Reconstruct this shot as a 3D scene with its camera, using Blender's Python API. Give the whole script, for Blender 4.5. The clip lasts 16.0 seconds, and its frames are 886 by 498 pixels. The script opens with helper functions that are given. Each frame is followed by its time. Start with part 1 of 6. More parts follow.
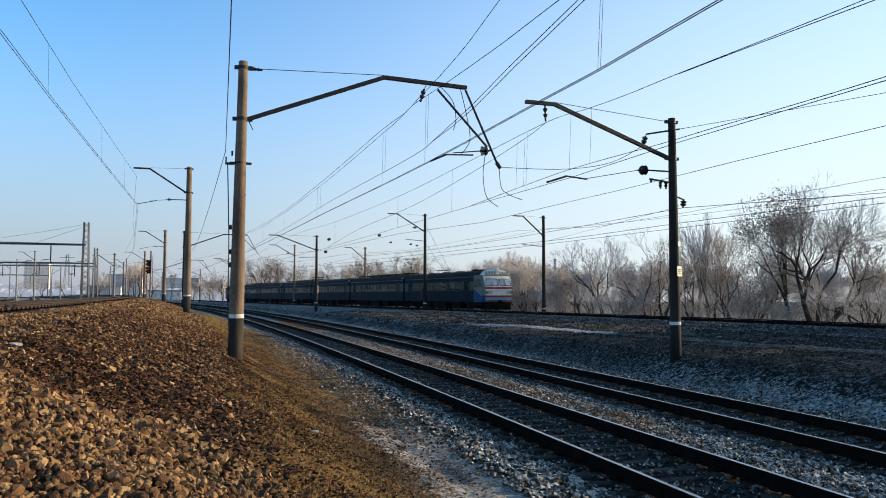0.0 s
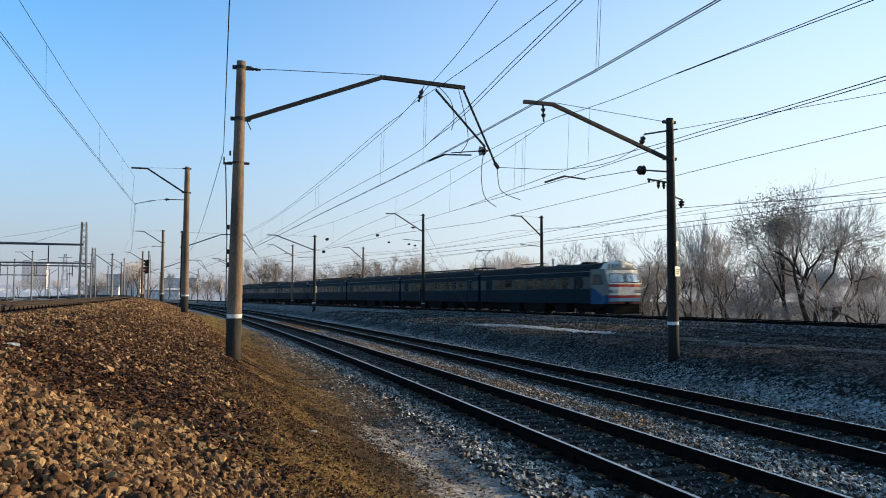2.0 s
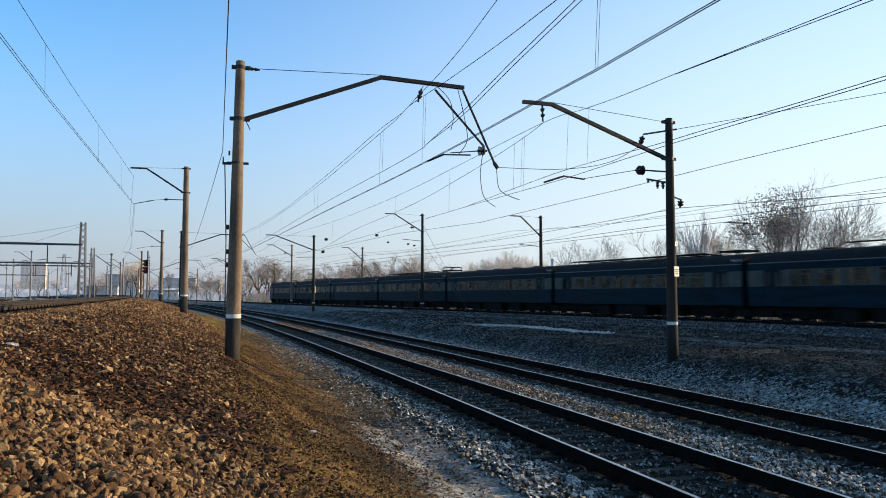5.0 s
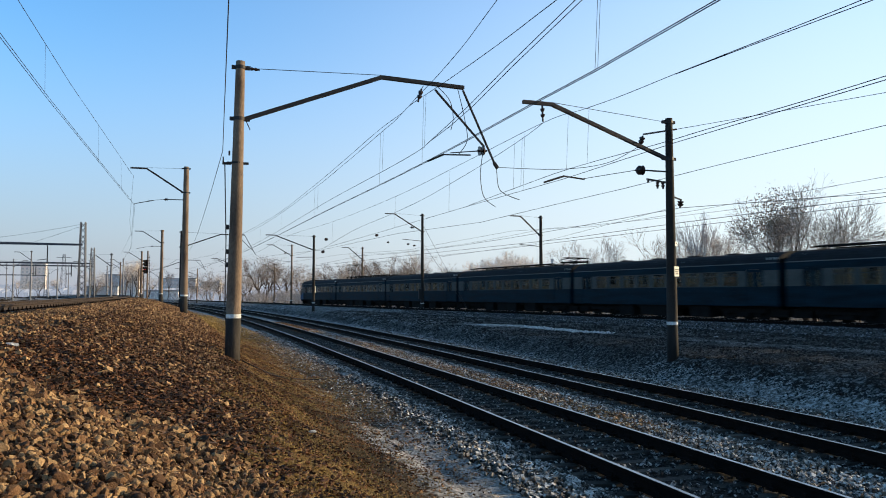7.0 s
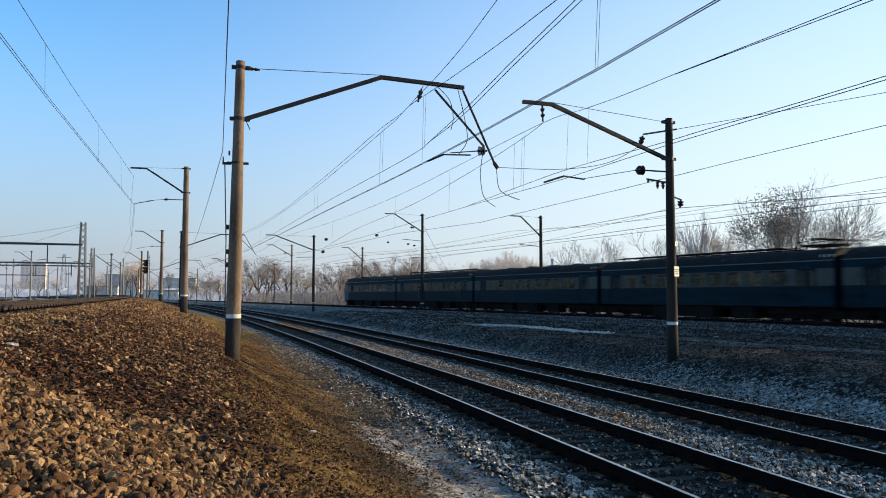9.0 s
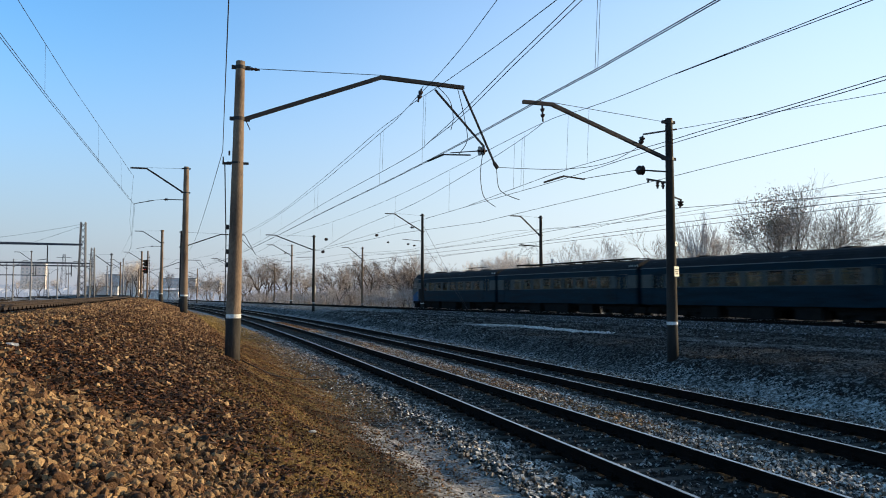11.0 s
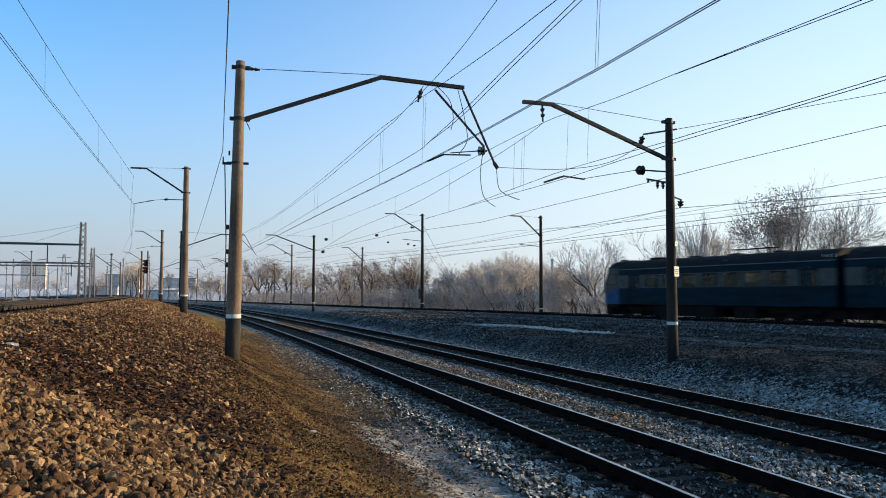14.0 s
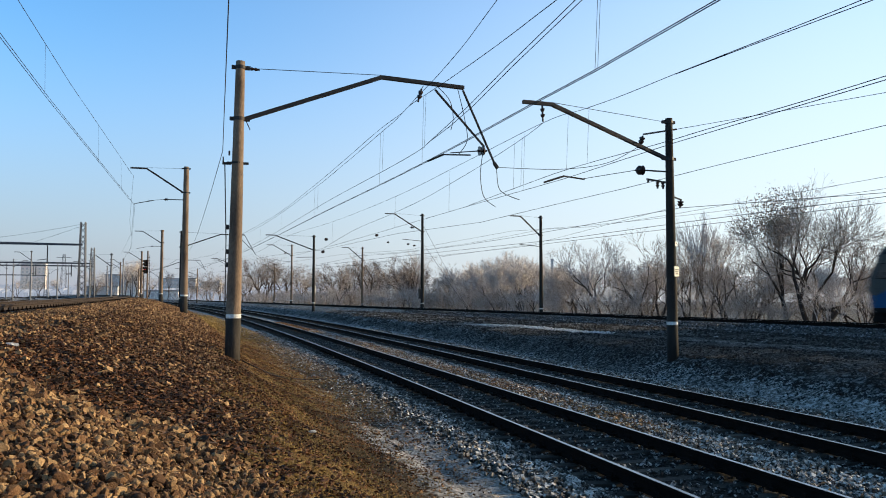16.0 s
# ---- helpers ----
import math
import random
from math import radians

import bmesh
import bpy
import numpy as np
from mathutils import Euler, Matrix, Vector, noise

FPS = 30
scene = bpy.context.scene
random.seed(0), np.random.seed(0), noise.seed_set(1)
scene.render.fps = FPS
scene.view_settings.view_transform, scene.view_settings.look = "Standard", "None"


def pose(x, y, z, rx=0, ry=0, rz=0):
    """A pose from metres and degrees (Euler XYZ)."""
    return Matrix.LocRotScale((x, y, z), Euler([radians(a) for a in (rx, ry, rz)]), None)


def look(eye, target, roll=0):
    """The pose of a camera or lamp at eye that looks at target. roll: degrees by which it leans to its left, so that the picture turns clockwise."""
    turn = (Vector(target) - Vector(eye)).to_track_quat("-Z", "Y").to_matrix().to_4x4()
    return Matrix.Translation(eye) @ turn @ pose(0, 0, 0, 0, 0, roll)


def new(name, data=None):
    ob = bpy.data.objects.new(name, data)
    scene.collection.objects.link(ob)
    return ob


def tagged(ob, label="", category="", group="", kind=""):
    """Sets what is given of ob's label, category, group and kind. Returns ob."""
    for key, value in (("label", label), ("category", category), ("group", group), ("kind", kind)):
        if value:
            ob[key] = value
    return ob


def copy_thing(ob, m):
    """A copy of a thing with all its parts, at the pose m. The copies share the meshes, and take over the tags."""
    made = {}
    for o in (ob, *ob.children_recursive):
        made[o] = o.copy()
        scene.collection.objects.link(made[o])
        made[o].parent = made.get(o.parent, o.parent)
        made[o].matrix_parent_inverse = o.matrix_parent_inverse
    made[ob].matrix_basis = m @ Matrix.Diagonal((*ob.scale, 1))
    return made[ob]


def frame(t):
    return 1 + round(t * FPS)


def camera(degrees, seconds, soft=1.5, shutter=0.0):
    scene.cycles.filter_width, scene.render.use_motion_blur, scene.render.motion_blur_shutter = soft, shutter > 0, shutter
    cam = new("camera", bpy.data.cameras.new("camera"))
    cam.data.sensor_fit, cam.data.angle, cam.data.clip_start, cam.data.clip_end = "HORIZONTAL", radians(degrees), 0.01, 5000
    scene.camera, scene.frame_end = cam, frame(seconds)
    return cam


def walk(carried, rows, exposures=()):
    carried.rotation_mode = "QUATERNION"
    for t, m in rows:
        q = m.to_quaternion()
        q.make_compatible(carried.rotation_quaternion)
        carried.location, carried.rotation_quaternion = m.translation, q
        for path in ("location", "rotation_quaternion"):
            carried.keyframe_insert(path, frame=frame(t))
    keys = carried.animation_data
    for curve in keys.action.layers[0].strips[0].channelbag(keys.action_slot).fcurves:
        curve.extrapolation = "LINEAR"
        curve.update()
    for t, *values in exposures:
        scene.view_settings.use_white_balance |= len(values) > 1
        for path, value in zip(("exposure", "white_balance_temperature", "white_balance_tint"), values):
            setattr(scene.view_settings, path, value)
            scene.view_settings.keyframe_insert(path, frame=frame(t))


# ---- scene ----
# the camera: on a tripod that is nudged a little between 1.5 and 3.5 s
EYE = (0.0, 0.0, 2.235)
TILT = 93.35
cam = camera(60.0, 16.0, soft=0.98, shutter=1.0)
walk(cam, [(t, pose(*EYE, TILT, 0, turn)) for t, turn in
           ((0.0, 0.20), (1.5, 0.20), (1.8, 0.12), (2.1, 0.03), (2.5, -0.065), (3.0, -0.06), (3.4, 0.0), (4.2, 0.0), (16.0, 0.0))])

# ---- light: a low winter sun from the right, thin clear sky ----
SUN_AZIMUTH, SUN_HEIGHT = 15.0, 13.0      # degrees from +x towards +y; above the horizon
world = bpy.data.worlds.new("winter_sky")
scene.world = world
world.use_nodes = True
wn = world.node_tree.nodes
sky = wn.new("ShaderNodeTexSky")
sky.sky_type = "NISHITA"
sky.sun_disc = False
sky.sun_elevation = radians(SUN_HEIGHT)
sky.sun_rotation = radians(90 - SUN_AZIMUTH)
sky.air_density, sky.dust_density, sky.ozone_density = 1.0, 0.3, 3.0
# winter haze: the sky pales towards the horizon, and whitens on the side of the sun
az, el = radians(SUN_AZIMUTH), radians(SUN_HEIGHT)
link = world.node_tree.links.new


def world_node(kind, **values):
    n = wn.new("ShaderNode" + kind)
    for key, value in values.items():
        n.inputs[key.replace("_", " ")].default_value = value
    return n


tcw, sepw, dotw = world_node("TexCoord"), world_node("SeparateXYZ"), wn.new("ShaderNodeVectorMath")
link(tcw.outputs["Generated"], sepw.inputs[0])
dotw.operation = "DOT_PRODUCT"
dotw.inputs[1].default_value = (math.cos(az) * math.cos(el), math.sin(az) * math.cos(el), math.sin(el))
link(tcw.outputs["Generated"], dotw.inputs[0])
near_sun = world_node("MapRange", From_Min=-0.35, From_Max=0.78, To_Min=0.0, To_Max=1.0)
near_sun.interpolation_type = "SMOOTHSTEP"
link(dotw.outputs["Value"], near_sun.inputs["Value"])
low_shade = world_node("MapRange", From_Min=-0.02, From_Max=0.36, To_Min=0.92, To_Max=0.0)
low_sun = world_node("MapRange", From_Min=-0.02, From_Max=0.75, To_Min=0.97, To_Max=0.0)
for n in (low_shade, low_sun):
    n.interpolation_type = "SMOOTHSTEP"
    link(sepw.outputs["Z"], n.inputs["Value"])
thick = wn.new("ShaderNodeMix")
link(near_sun.outputs[0], thick.inputs[0])
link(low_shade.outputs[0], thick.inputs[2])
link(low_sun.outputs[0], thick.inputs[3])
haze, mixw = wn.new("ShaderNodeMix"), wn.new("ShaderNodeMix")
haze.data_type = mixw.data_type = "RGBA"
haze.inputs[6].default_value, haze.inputs[7].default_value = (3.74, 4.16, 5.62, 1), (8.95, 9.9, 10.5, 1)
link(near_sun.outputs[0], haze.inputs[0])
deep = world_node("HueSaturation", Saturation=1.20, Value=3.68)
link(sky.outputs[0], deep.inputs["Color"])
link(thick.outputs[0], mixw.inputs[0])
link(deep.outputs[0], mixw.inputs[6])
link(haze.outputs[2], mixw.inputs[7])
# overhead, out of view, the sky is dimmed and greyed to darken the shade
high_sky = world_node("MapRange", From_Min=0.34, From_Max=0.62, To_Min=0.0, To_Max=1.0)
high_sky.interpolation_type = "SMOOTHSTEP"
link(sepw.outputs["Z"], high_sky.inputs["Value"])
zenith = wn.new("ShaderNodeMix")
zenith.data_type, zenith.blend_type = "RGBA", "MULTIPLY"
zenith.inputs[7].default_value = (0.50, 0.385, 0.295, 1)
link(high_sky.outputs[0], zenith.inputs[0])
link(mixw.outputs[2], zenith.inputs[6])
link(zenith.outputs[2], wn["Background"].inputs["Color"])
wn["Background"].inputs["Strength"].default_value = 0.072
sun_data = bpy.data.lights.new("sun", "SUN")
sun_data.energy, sun_data.angle, sun_data.color = 5.0, radians(0.6), (1.0, 0.78, 0.48)
sun = new("sun", sun_data)
sun.matrix_world = look((60 * math.cos(az), 60 * math.sin(az), 40), (60 * math.cos(az) - math.cos(az) * math.cos(el), 60 * math.sin(az) - math.sin(az) * math.cos(el), 40 - math.sin(el)))
scene.view_settings.exposure = 0.4

# ---- materials ----


def material(name, colours, rough=0.8, metal=0.0, scale=6.0, grain=60.0, bump=0.3, island=0.0, objects=0.0, spec=0.4, gap=0.02, stretch=(1, 1, 1)):
    """A surface that wanders between its colours at one scale, with a finer grain on top and a fine relief."""
    m = bpy.data.materials.new(name)
    m.use_nodes = True
    nt, n = m.node_tree, m.node_tree.nodes
    link = nt.links.new
    b = n["Principled BSDF"]
    b.inputs["Metallic"].default_value = metal
    b.inputs["Specular IOR Level"].default_value = spec
    tc = n.new("ShaderNodeTexCoord")
    mp = n.new("ShaderNodeMapping")
    mp.inputs["Scale"].default_value = stretch
    link(tc.outputs["Object"], mp.inputs["Vector"])
    big, fine = n.new("ShaderNodeTexNoise"), n.new("ShaderNodeTexNoise")
    big.inputs["Scale"].default_value, big.inputs["Detail"].default_value = scale, 5
    fine.inputs["Scale"].default_value, fine.inputs["Detail"].default_value = grain, 3
    link(mp.outputs[0], big.inputs["Vector"])
    link(mp.outputs[0], fine.inputs["Vector"])
    ramp = n.new("ShaderNodeValToRGB")
    e = ramp.color_ramp.elements
    for i, c in enumerate(colours):
        at = 0.28 + 0.44 * i / max(1, len(colours) - 1)
        if i < 2:
            e[i].position, e[i].color = at, (*c, 1)
        else:
            e.new(at).color = (*c, 1)
    if len(colours) == 1:
        e[1].color = (*colours[0], 1)
    last = big.outputs["Fac"]
    for amount, node, out in ((island, "ShaderNodeNewGeometry", "Random Per Island"), (objects, "ShaderNodeObjectInfo", "Random")):
        if amount:
            src, mx = n.new(node), n.new("ShaderNodeMix")
            mx.inputs[0].default_value = amount
            link(last, mx.inputs[2])
            link(src.outputs[out], mx.inputs[3])
            last = mx.outputs[0]
    link(last, ramp.inputs[0])
    hsv = n.new("ShaderNodeHueSaturation")
    mr = n.new("ShaderNodeMapRange")
    mr.inputs["From Min"].default_value, mr.inputs["From Max"].default_value = 0.3, 0.7
    mr.inputs["To Min"].default_value, mr.inputs["To Max"].default_value = 0.72, 1.28
    link(fine.outputs["Fac"], mr.inputs["Value"])
    link(mr.outputs[0], hsv.inputs["Value"])
    link(ramp.outputs[0], hsv.inputs["Color"])
    link(hsv.outputs[0], b.inputs["Base Color"])
    rr = n.new("ShaderNodeMapRange")
    rr.inputs["To Min"].default_value, rr.inputs["To Max"].default_value = max(0.02, rough - 0.12), min(1, rough + 0.12)
    link(big.outputs["Fac"], rr.inputs["Value"])
    link(rr.outputs[0], b.inputs["Roughness"])
    if bump:
        bp = n.new("ShaderNodeBump")
        bp.inputs["Strength"].default_value, bp.inputs["Distance"].default_value = bump, gap
        link(fine.outputs["Fac"], bp.inputs["Height"])
        link(bp.outputs[0], b.inputs["Normal"])
    return m


def frosted(m, amount=0.5, colour=(0.62, 0.66, 0.74), scale=22.0, upward=True):
    """Hoar frost in patches over a surface, mostly where it faces up."""
    nt, n = m.node_tree, m.node_tree.nodes
    link = nt.links.new
    b = n["Principled BSDF"]
    old = b.inputs["Base Color"].links[0].from_socket
    tc, nz, geo, sep = n.new("ShaderNodeTexCoord"), n.new("ShaderNodeTexNoise"), n.new("ShaderNodeNewGeometry"), n.new("ShaderNodeSeparateXYZ")
    nz.inputs["Scale"].default_value, nz.inputs["Detail"].default_value, nz.inputs["Roughness"].default_value = scale, 6, 0.7
    link(tc.outputs["Object"], nz.inputs["Vector"])
    mr = n.new("ShaderNodeMapRange")
    mr.inputs["From Min"].default_value, mr.inputs["From Max"].default_value = 0.66 - 0.3 * amount, 0.80 - 0.3 * amount
    link(nz.outputs["Fac"], mr.inputs["Value"])
    last = mr.outputs[0]
    if upward:
        link(geo.outputs["Normal"], sep.inputs[0])
        up, mu = n.new("ShaderNodeMapRange"), n.new("ShaderNodeMath")
        up.inputs["From Min"].default_value, up.inputs["From Max"].default_value = 0.0, 0.7
        link(sep.outputs["Z"], up.inputs["Value"])
        mu.operation = "MULTIPLY"
        link(last, mu.inputs[0])
        link(up.outputs[0], mu.inputs[1])
        last = mu.outputs[0]
    mx = n.new("ShaderNodeMix")
    mx.data_type = "RGBA"
    mx.inputs[7].default_value = (*colour, 1)
    link(last, mx.inputs[0])
    link(old, mx.inputs[6])
    link(mx.outputs[2], b.inputs["Base Color"])
    return m


def glowing(name, colour, strength):
    m = bpy.data.materials.new(name)
    m.use_nodes = True
    b = m.node_tree.nodes["Principled BSDF"]
    b.inputs["Base Color"].default_value = (*colour, 1)
    b.inputs["Emission Color"].default_value = (*colour, 1)
    b.inputs["Emission Strength"].default_value = strength
    return m


def glass(name, tint, rough=0.05, clear=0.75):
    m = bpy.data.materials.new(name)
    m.use_nodes = True
    b = m.node_tree.nodes["Principled BSDF"]
    b.inputs["Base Color"].default_value = (*tint, 1)
    b.inputs["Roughness"].default_value = rough
    b.inputs["Transmission Weight"].default_value = clear
    b.inputs["IOR"].default_value = 1.1
    b.inputs["Specular IOR Level"].default_value = 0.5
    return m


CONCRETE = material("weathered_concrete", [(0.085, 0.058, 0.042), (0.19, 0.135, 0.095), (0.25, 0.19, 0.14)], 0.9, scale=1.6, grain=45, bump=0.35, stretch=(1, 1, 0.25))
# much darker concrete for some of the poles
CONCRETE_DARK = material("dark_brown_concrete", [(0.010, 0.009, 0.008), (0.040, 0.032, 0.026)], 0.9, scale=2.0, grain=40, bump=0.35, stretch=(1, 1, 0.3))
WHITE_BAND = material("white_band_paint", [(0.55, 0.55, 0.55), (0.78, 0.78, 0.76)], 0.8, scale=9)
STEEL = material("painted_bracket_steel", [(0.020, 0.019, 0.020), (0.048, 0.040, 0.037)], 0.6, 0.3, scale=4, grain=50)
WIRE = material("oxidised_copper_wire", [(0.016, 0.016, 0.02), (0.04, 0.036, 0.038)], 0.7, 0.0, scale=3, spec=0.2)
PORCELAIN = material("brown_glazed_porcelain", [(0.02, 0.013, 0.012), (0.045, 0.025, 0.02)], 0.2, scale=8, bump=0)
# rusty rail twice: shade put into the first colour, sunlight into the second
RAIL = material("shaded_rusty_rail", [(0.006, 0.005, 0.005), (0.016, 0.011, 0.009)], 0.95, 0.0, spec=0.05, scale=7, grain=80)
RAIL_SUNLIT = material("sunlit_rusty_rail", [(0.024, 0.016, 0.012), (0.055, 0.037, 0.026)], 0.85, 0.1, scale=7, grain=80)
RAIL_TOP = material("polished_rail_top", [(0.34, 0.34, 0.345), (0.5, 0.5, 0.5)], 0.34, 1.0, scale=2, grain=120, bump=0.05, stretch=(8, 0.3, 1))
SLEEPER = frosted(material("concrete_sleeper", [(0.028, 0.024, 0.02), (0.066, 0.056, 0.046)], 0.9, scale=5, grain=50, objects=0.5), 0.05, (0.3, 0.33, 0.38))
STONE = material("tan_ballast_stone", [(0.055, 0.028, 0.014), (0.13, 0.063, 0.028), (0.195, 0.112, 0.051), (0.37, 0.235, 0.115)], 0.9, scale=9, grain=110, bump=0.4, island=0.5)
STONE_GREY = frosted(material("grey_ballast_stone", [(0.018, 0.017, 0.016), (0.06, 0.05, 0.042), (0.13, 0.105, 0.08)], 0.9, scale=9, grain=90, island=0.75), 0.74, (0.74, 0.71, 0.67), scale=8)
# copy of the grey ballast with the slope's shade put into its colour
STONE_SHADE = frosted(material("shaded_frosted_ballast", [(0.010, 0.010, 0.011), (0.035, 0.032, 0.03), (0.07, 0.062, 0.055)], 0.9, scale=9, grain=90, island=0.75), 0.58, (0.50, 0.52, 0.57), scale=8)
# the darkest ballast, for between the sleepers
STONE_DARK = frosted(material("dark_track_ballast", [(0.008, 0.008, 0.009), (0.026, 0.024, 0.023)], 0.85, scale=9, grain=90, island=0.6), 0.66, (0.52, 0.50, 0.48), scale=8)
LEAF = material("fallen_brown_leaves", [(0.05, 0.018, 0.008), (0.13, 0.052, 0.019), (0.27, 0.13, 0.048)], 0.8, scale=9, grain=60, island=0.8)
LEAF_DARK = material("dark_red_brown_leaves", [(0.010, 0.004, 0.002), (0.045, 0.016, 0.006), (0.15, 0.06, 0.022)], 0.75, scale=9, grain=60, island=0.8)
GRASS = material("dry_winter_grass", [(0.15, 0.098, 0.026), (0.29, 0.192, 0.056), (0.43, 0.298, 0.105)], 0.8, scale=4, island=0.7, bump=0)
BARK = material("dark_bark", [(0.028, 0.021, 0.018), (0.065, 0.048, 0.04)], 0.95, scale=9, grain=60, bump=0.5)
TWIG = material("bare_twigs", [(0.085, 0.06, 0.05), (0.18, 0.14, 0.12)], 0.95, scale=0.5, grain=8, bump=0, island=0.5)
# brown twigs with sunlight and haze lightened into their colour
TWIG_LIT = material("sunlit_brown_twigs", [(0.16, 0.118, 0.094), (0.31, 0.252, 0.21), (0.45, 0.39, 0.345)], 0.95, scale=0.5, grain=8, bump=0, island=0.6)
# frosted twigs, paled further because distance haze is put into their colour
TWIG_FROST_HAZE = material("frosted_hazy_twigs", [(0.29, 0.25, 0.23), (0.48, 0.43, 0.405), (0.60, 0.55, 0.53)], 0.95, scale=0.5, grain=8, bump=0, island=0.5)
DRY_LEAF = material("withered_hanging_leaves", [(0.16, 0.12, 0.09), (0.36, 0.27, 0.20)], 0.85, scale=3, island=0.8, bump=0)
# the palest frosted twigs, with more of the haze in their colour
TWIG_PALE = material("haze_paled_frosted_twigs", [(0.38, 0.34, 0.32), (0.54, 0.495, 0.475), (0.66, 0.62, 0.60)], 0.95, scale=0.5, grain=8, bump=0, island=0.5)

# ---- building helpers ----


def part(name, bm, mat, parent=None, label="", smooth=False):
    me = bpy.data.meshes.new(name)
    bm.normal_update()
    bm.to_mesh(me)
    bm.free()
    for m in (mat if isinstance(mat, (list, tuple)) else [mat]):
        me.materials.append(m)
    if smooth:
        me.polygons.foreach_set("use_smooth", [True] * len(me.polygons))
    ob = new(name, me)
    ob.parent = parent
    if label:
        ob["label"] = label
    return ob


def share(name, ob, parent, m):
    """Another object on the mesh of ob."""
    o = new(name, ob.data)
    o.parent = parent
    o.matrix_local = m
    return o


def soup(name, verts, faces, mat, parent=None, smooth=False):
    me = bpy.data.meshes.new(name)
    me.from_pydata(verts, [], faces)
    me.materials.append(mat)
    if smooth:
        me.polygons.foreach_set("use_smooth", [True] * len(me.polygons))
    ob = new(name, me)
    ob.parent = parent
    return ob


def box(bm, x0, x1, y0, y1, z0, z1, slot=0, bevel=0.0):
    r = bmesh.ops.create_cube(bm, size=1, matrix=Matrix.LocRotScale(((x0 + x1) / 2, (y0 + y1) / 2, (z0 + z1) / 2), None, (abs(x1 - x0), abs(y1 - y0), abs(z1 - z0))))
    fs = {f for v in r["verts"] for f in v.link_faces}
    for f in fs:
        f.material_index = slot
    if bevel:
        bmesh.ops.bevel(bm, geom=list({e for f in fs for e in f.edges}), offset=bevel, segments=1, affect="EDGES", material=slot)
    return r["verts"]


def tube(bm, p, q, r0, r1=None, seg=8, slot=0, caps=True):
    """A round bar from p to q."""
    p, q = Vector(p), Vector(q)
    d = q - p
    m = Matrix.Translation((p + q) / 2) @ d.to_track_quat("Z", "Y").to_matrix().to_4x4()
    r = bmesh.ops.create_cone(bm, cap_ends=caps, segments=seg, radius1=r0, radius2=r0 if r1 is None else r1, depth=d.length, matrix=m)
    for f in {f for v in r["verts"] for f in v.link_faces}:
        f.material_index = slot
    return r["verts"]


def bar(bm, p, q, w, h, slot=0):
    """A square bar from p to q, w wide and h high."""
    p, q = Vector(p), Vector(q)
    d = q - p
    m = Matrix.Translation((p + q) / 2) @ d.to_track_quat("Y", "Z").to_matrix().to_4x4() @ Matrix.Diagonal((w, d.length, h, 1))
    r = bmesh.ops.create_cube(bm, size=1, matrix=m)
    for f in {f for v in r["verts"] for f in v.link_faces}:
        f.material_index = slot


def empty(name, m, label, category, group="", kind=""):
    o = new(name)
    o.empty_display_size = 0.2
    o.matrix_world = m
    return tagged(o, label, category, group, kind)


# ---- the lines in plan ----
# The curved pair of tracks: an arc through (X0, Y0). Offsets count to the right, seen along the line away from the camera.
X0, HEAD, BEND = 0.329, 0.3150, 0.00084
RADIUS = 1 / BEND
Y0 = 18.88
MID = Vector((X0 - math.cos(HEAD) * RADIUS, Y0 - math.sin(HEAD) * RADIUS))
TRACK_GAP = 3.94                  # from the first curved track to the second
YARD_TRACK = -11.25               # the track on the high bank
YARD_RAIL = 1.985                  # its rail height
# The straight pair beyond: a foot point, a way and a side that faces the camera.
FOOT, WAY, SIDE = Vector((33.98, 16.51)), Vector((-0.4373, 0.8993)), Vector((-0.8993, -0.4373))
FALL = -0.0023
UPPER_GAP = 6.2


def on_arc(s, off, z):
    """A place s metres along the arc from its start, off to the side."""
    a = HEAD + BEND * s
    r = RADIUS + off
    return Vector((MID.x + math.cos(a) * r, MID.y + math.sin(a) * r, z))


def arc_turn(s):
    return math.degrees(HEAD + BEND * s)


def on_line(s, off, z):
    """A place s metres along the straight pair; off counts from the far track towards the camera."""
    p = FOOT + WAY * s + SIDE * off
    return Vector((p.x, p.y, z + FALL * s))


LINE_TURN = math.degrees(math.atan2(-WAY.x, WAY.y))
FAR_RAIL, NEAR_RAIL = 0.618, 0.985     # rail heights of the straight pair at the foot point

# ---- the ground: one sheet to the horizon ----


def stepped(x, pts):
    return np.interp(x, [p[0] for p in pts], [p[1] for p in pts])


def wobble(x, y, f):
    return np.sin(x * f + 1.3) * np.cos(y * f * 1.17 + 0.4) + 0.5 * np.sin(x * f * 2.3 + y * f * 1.9)


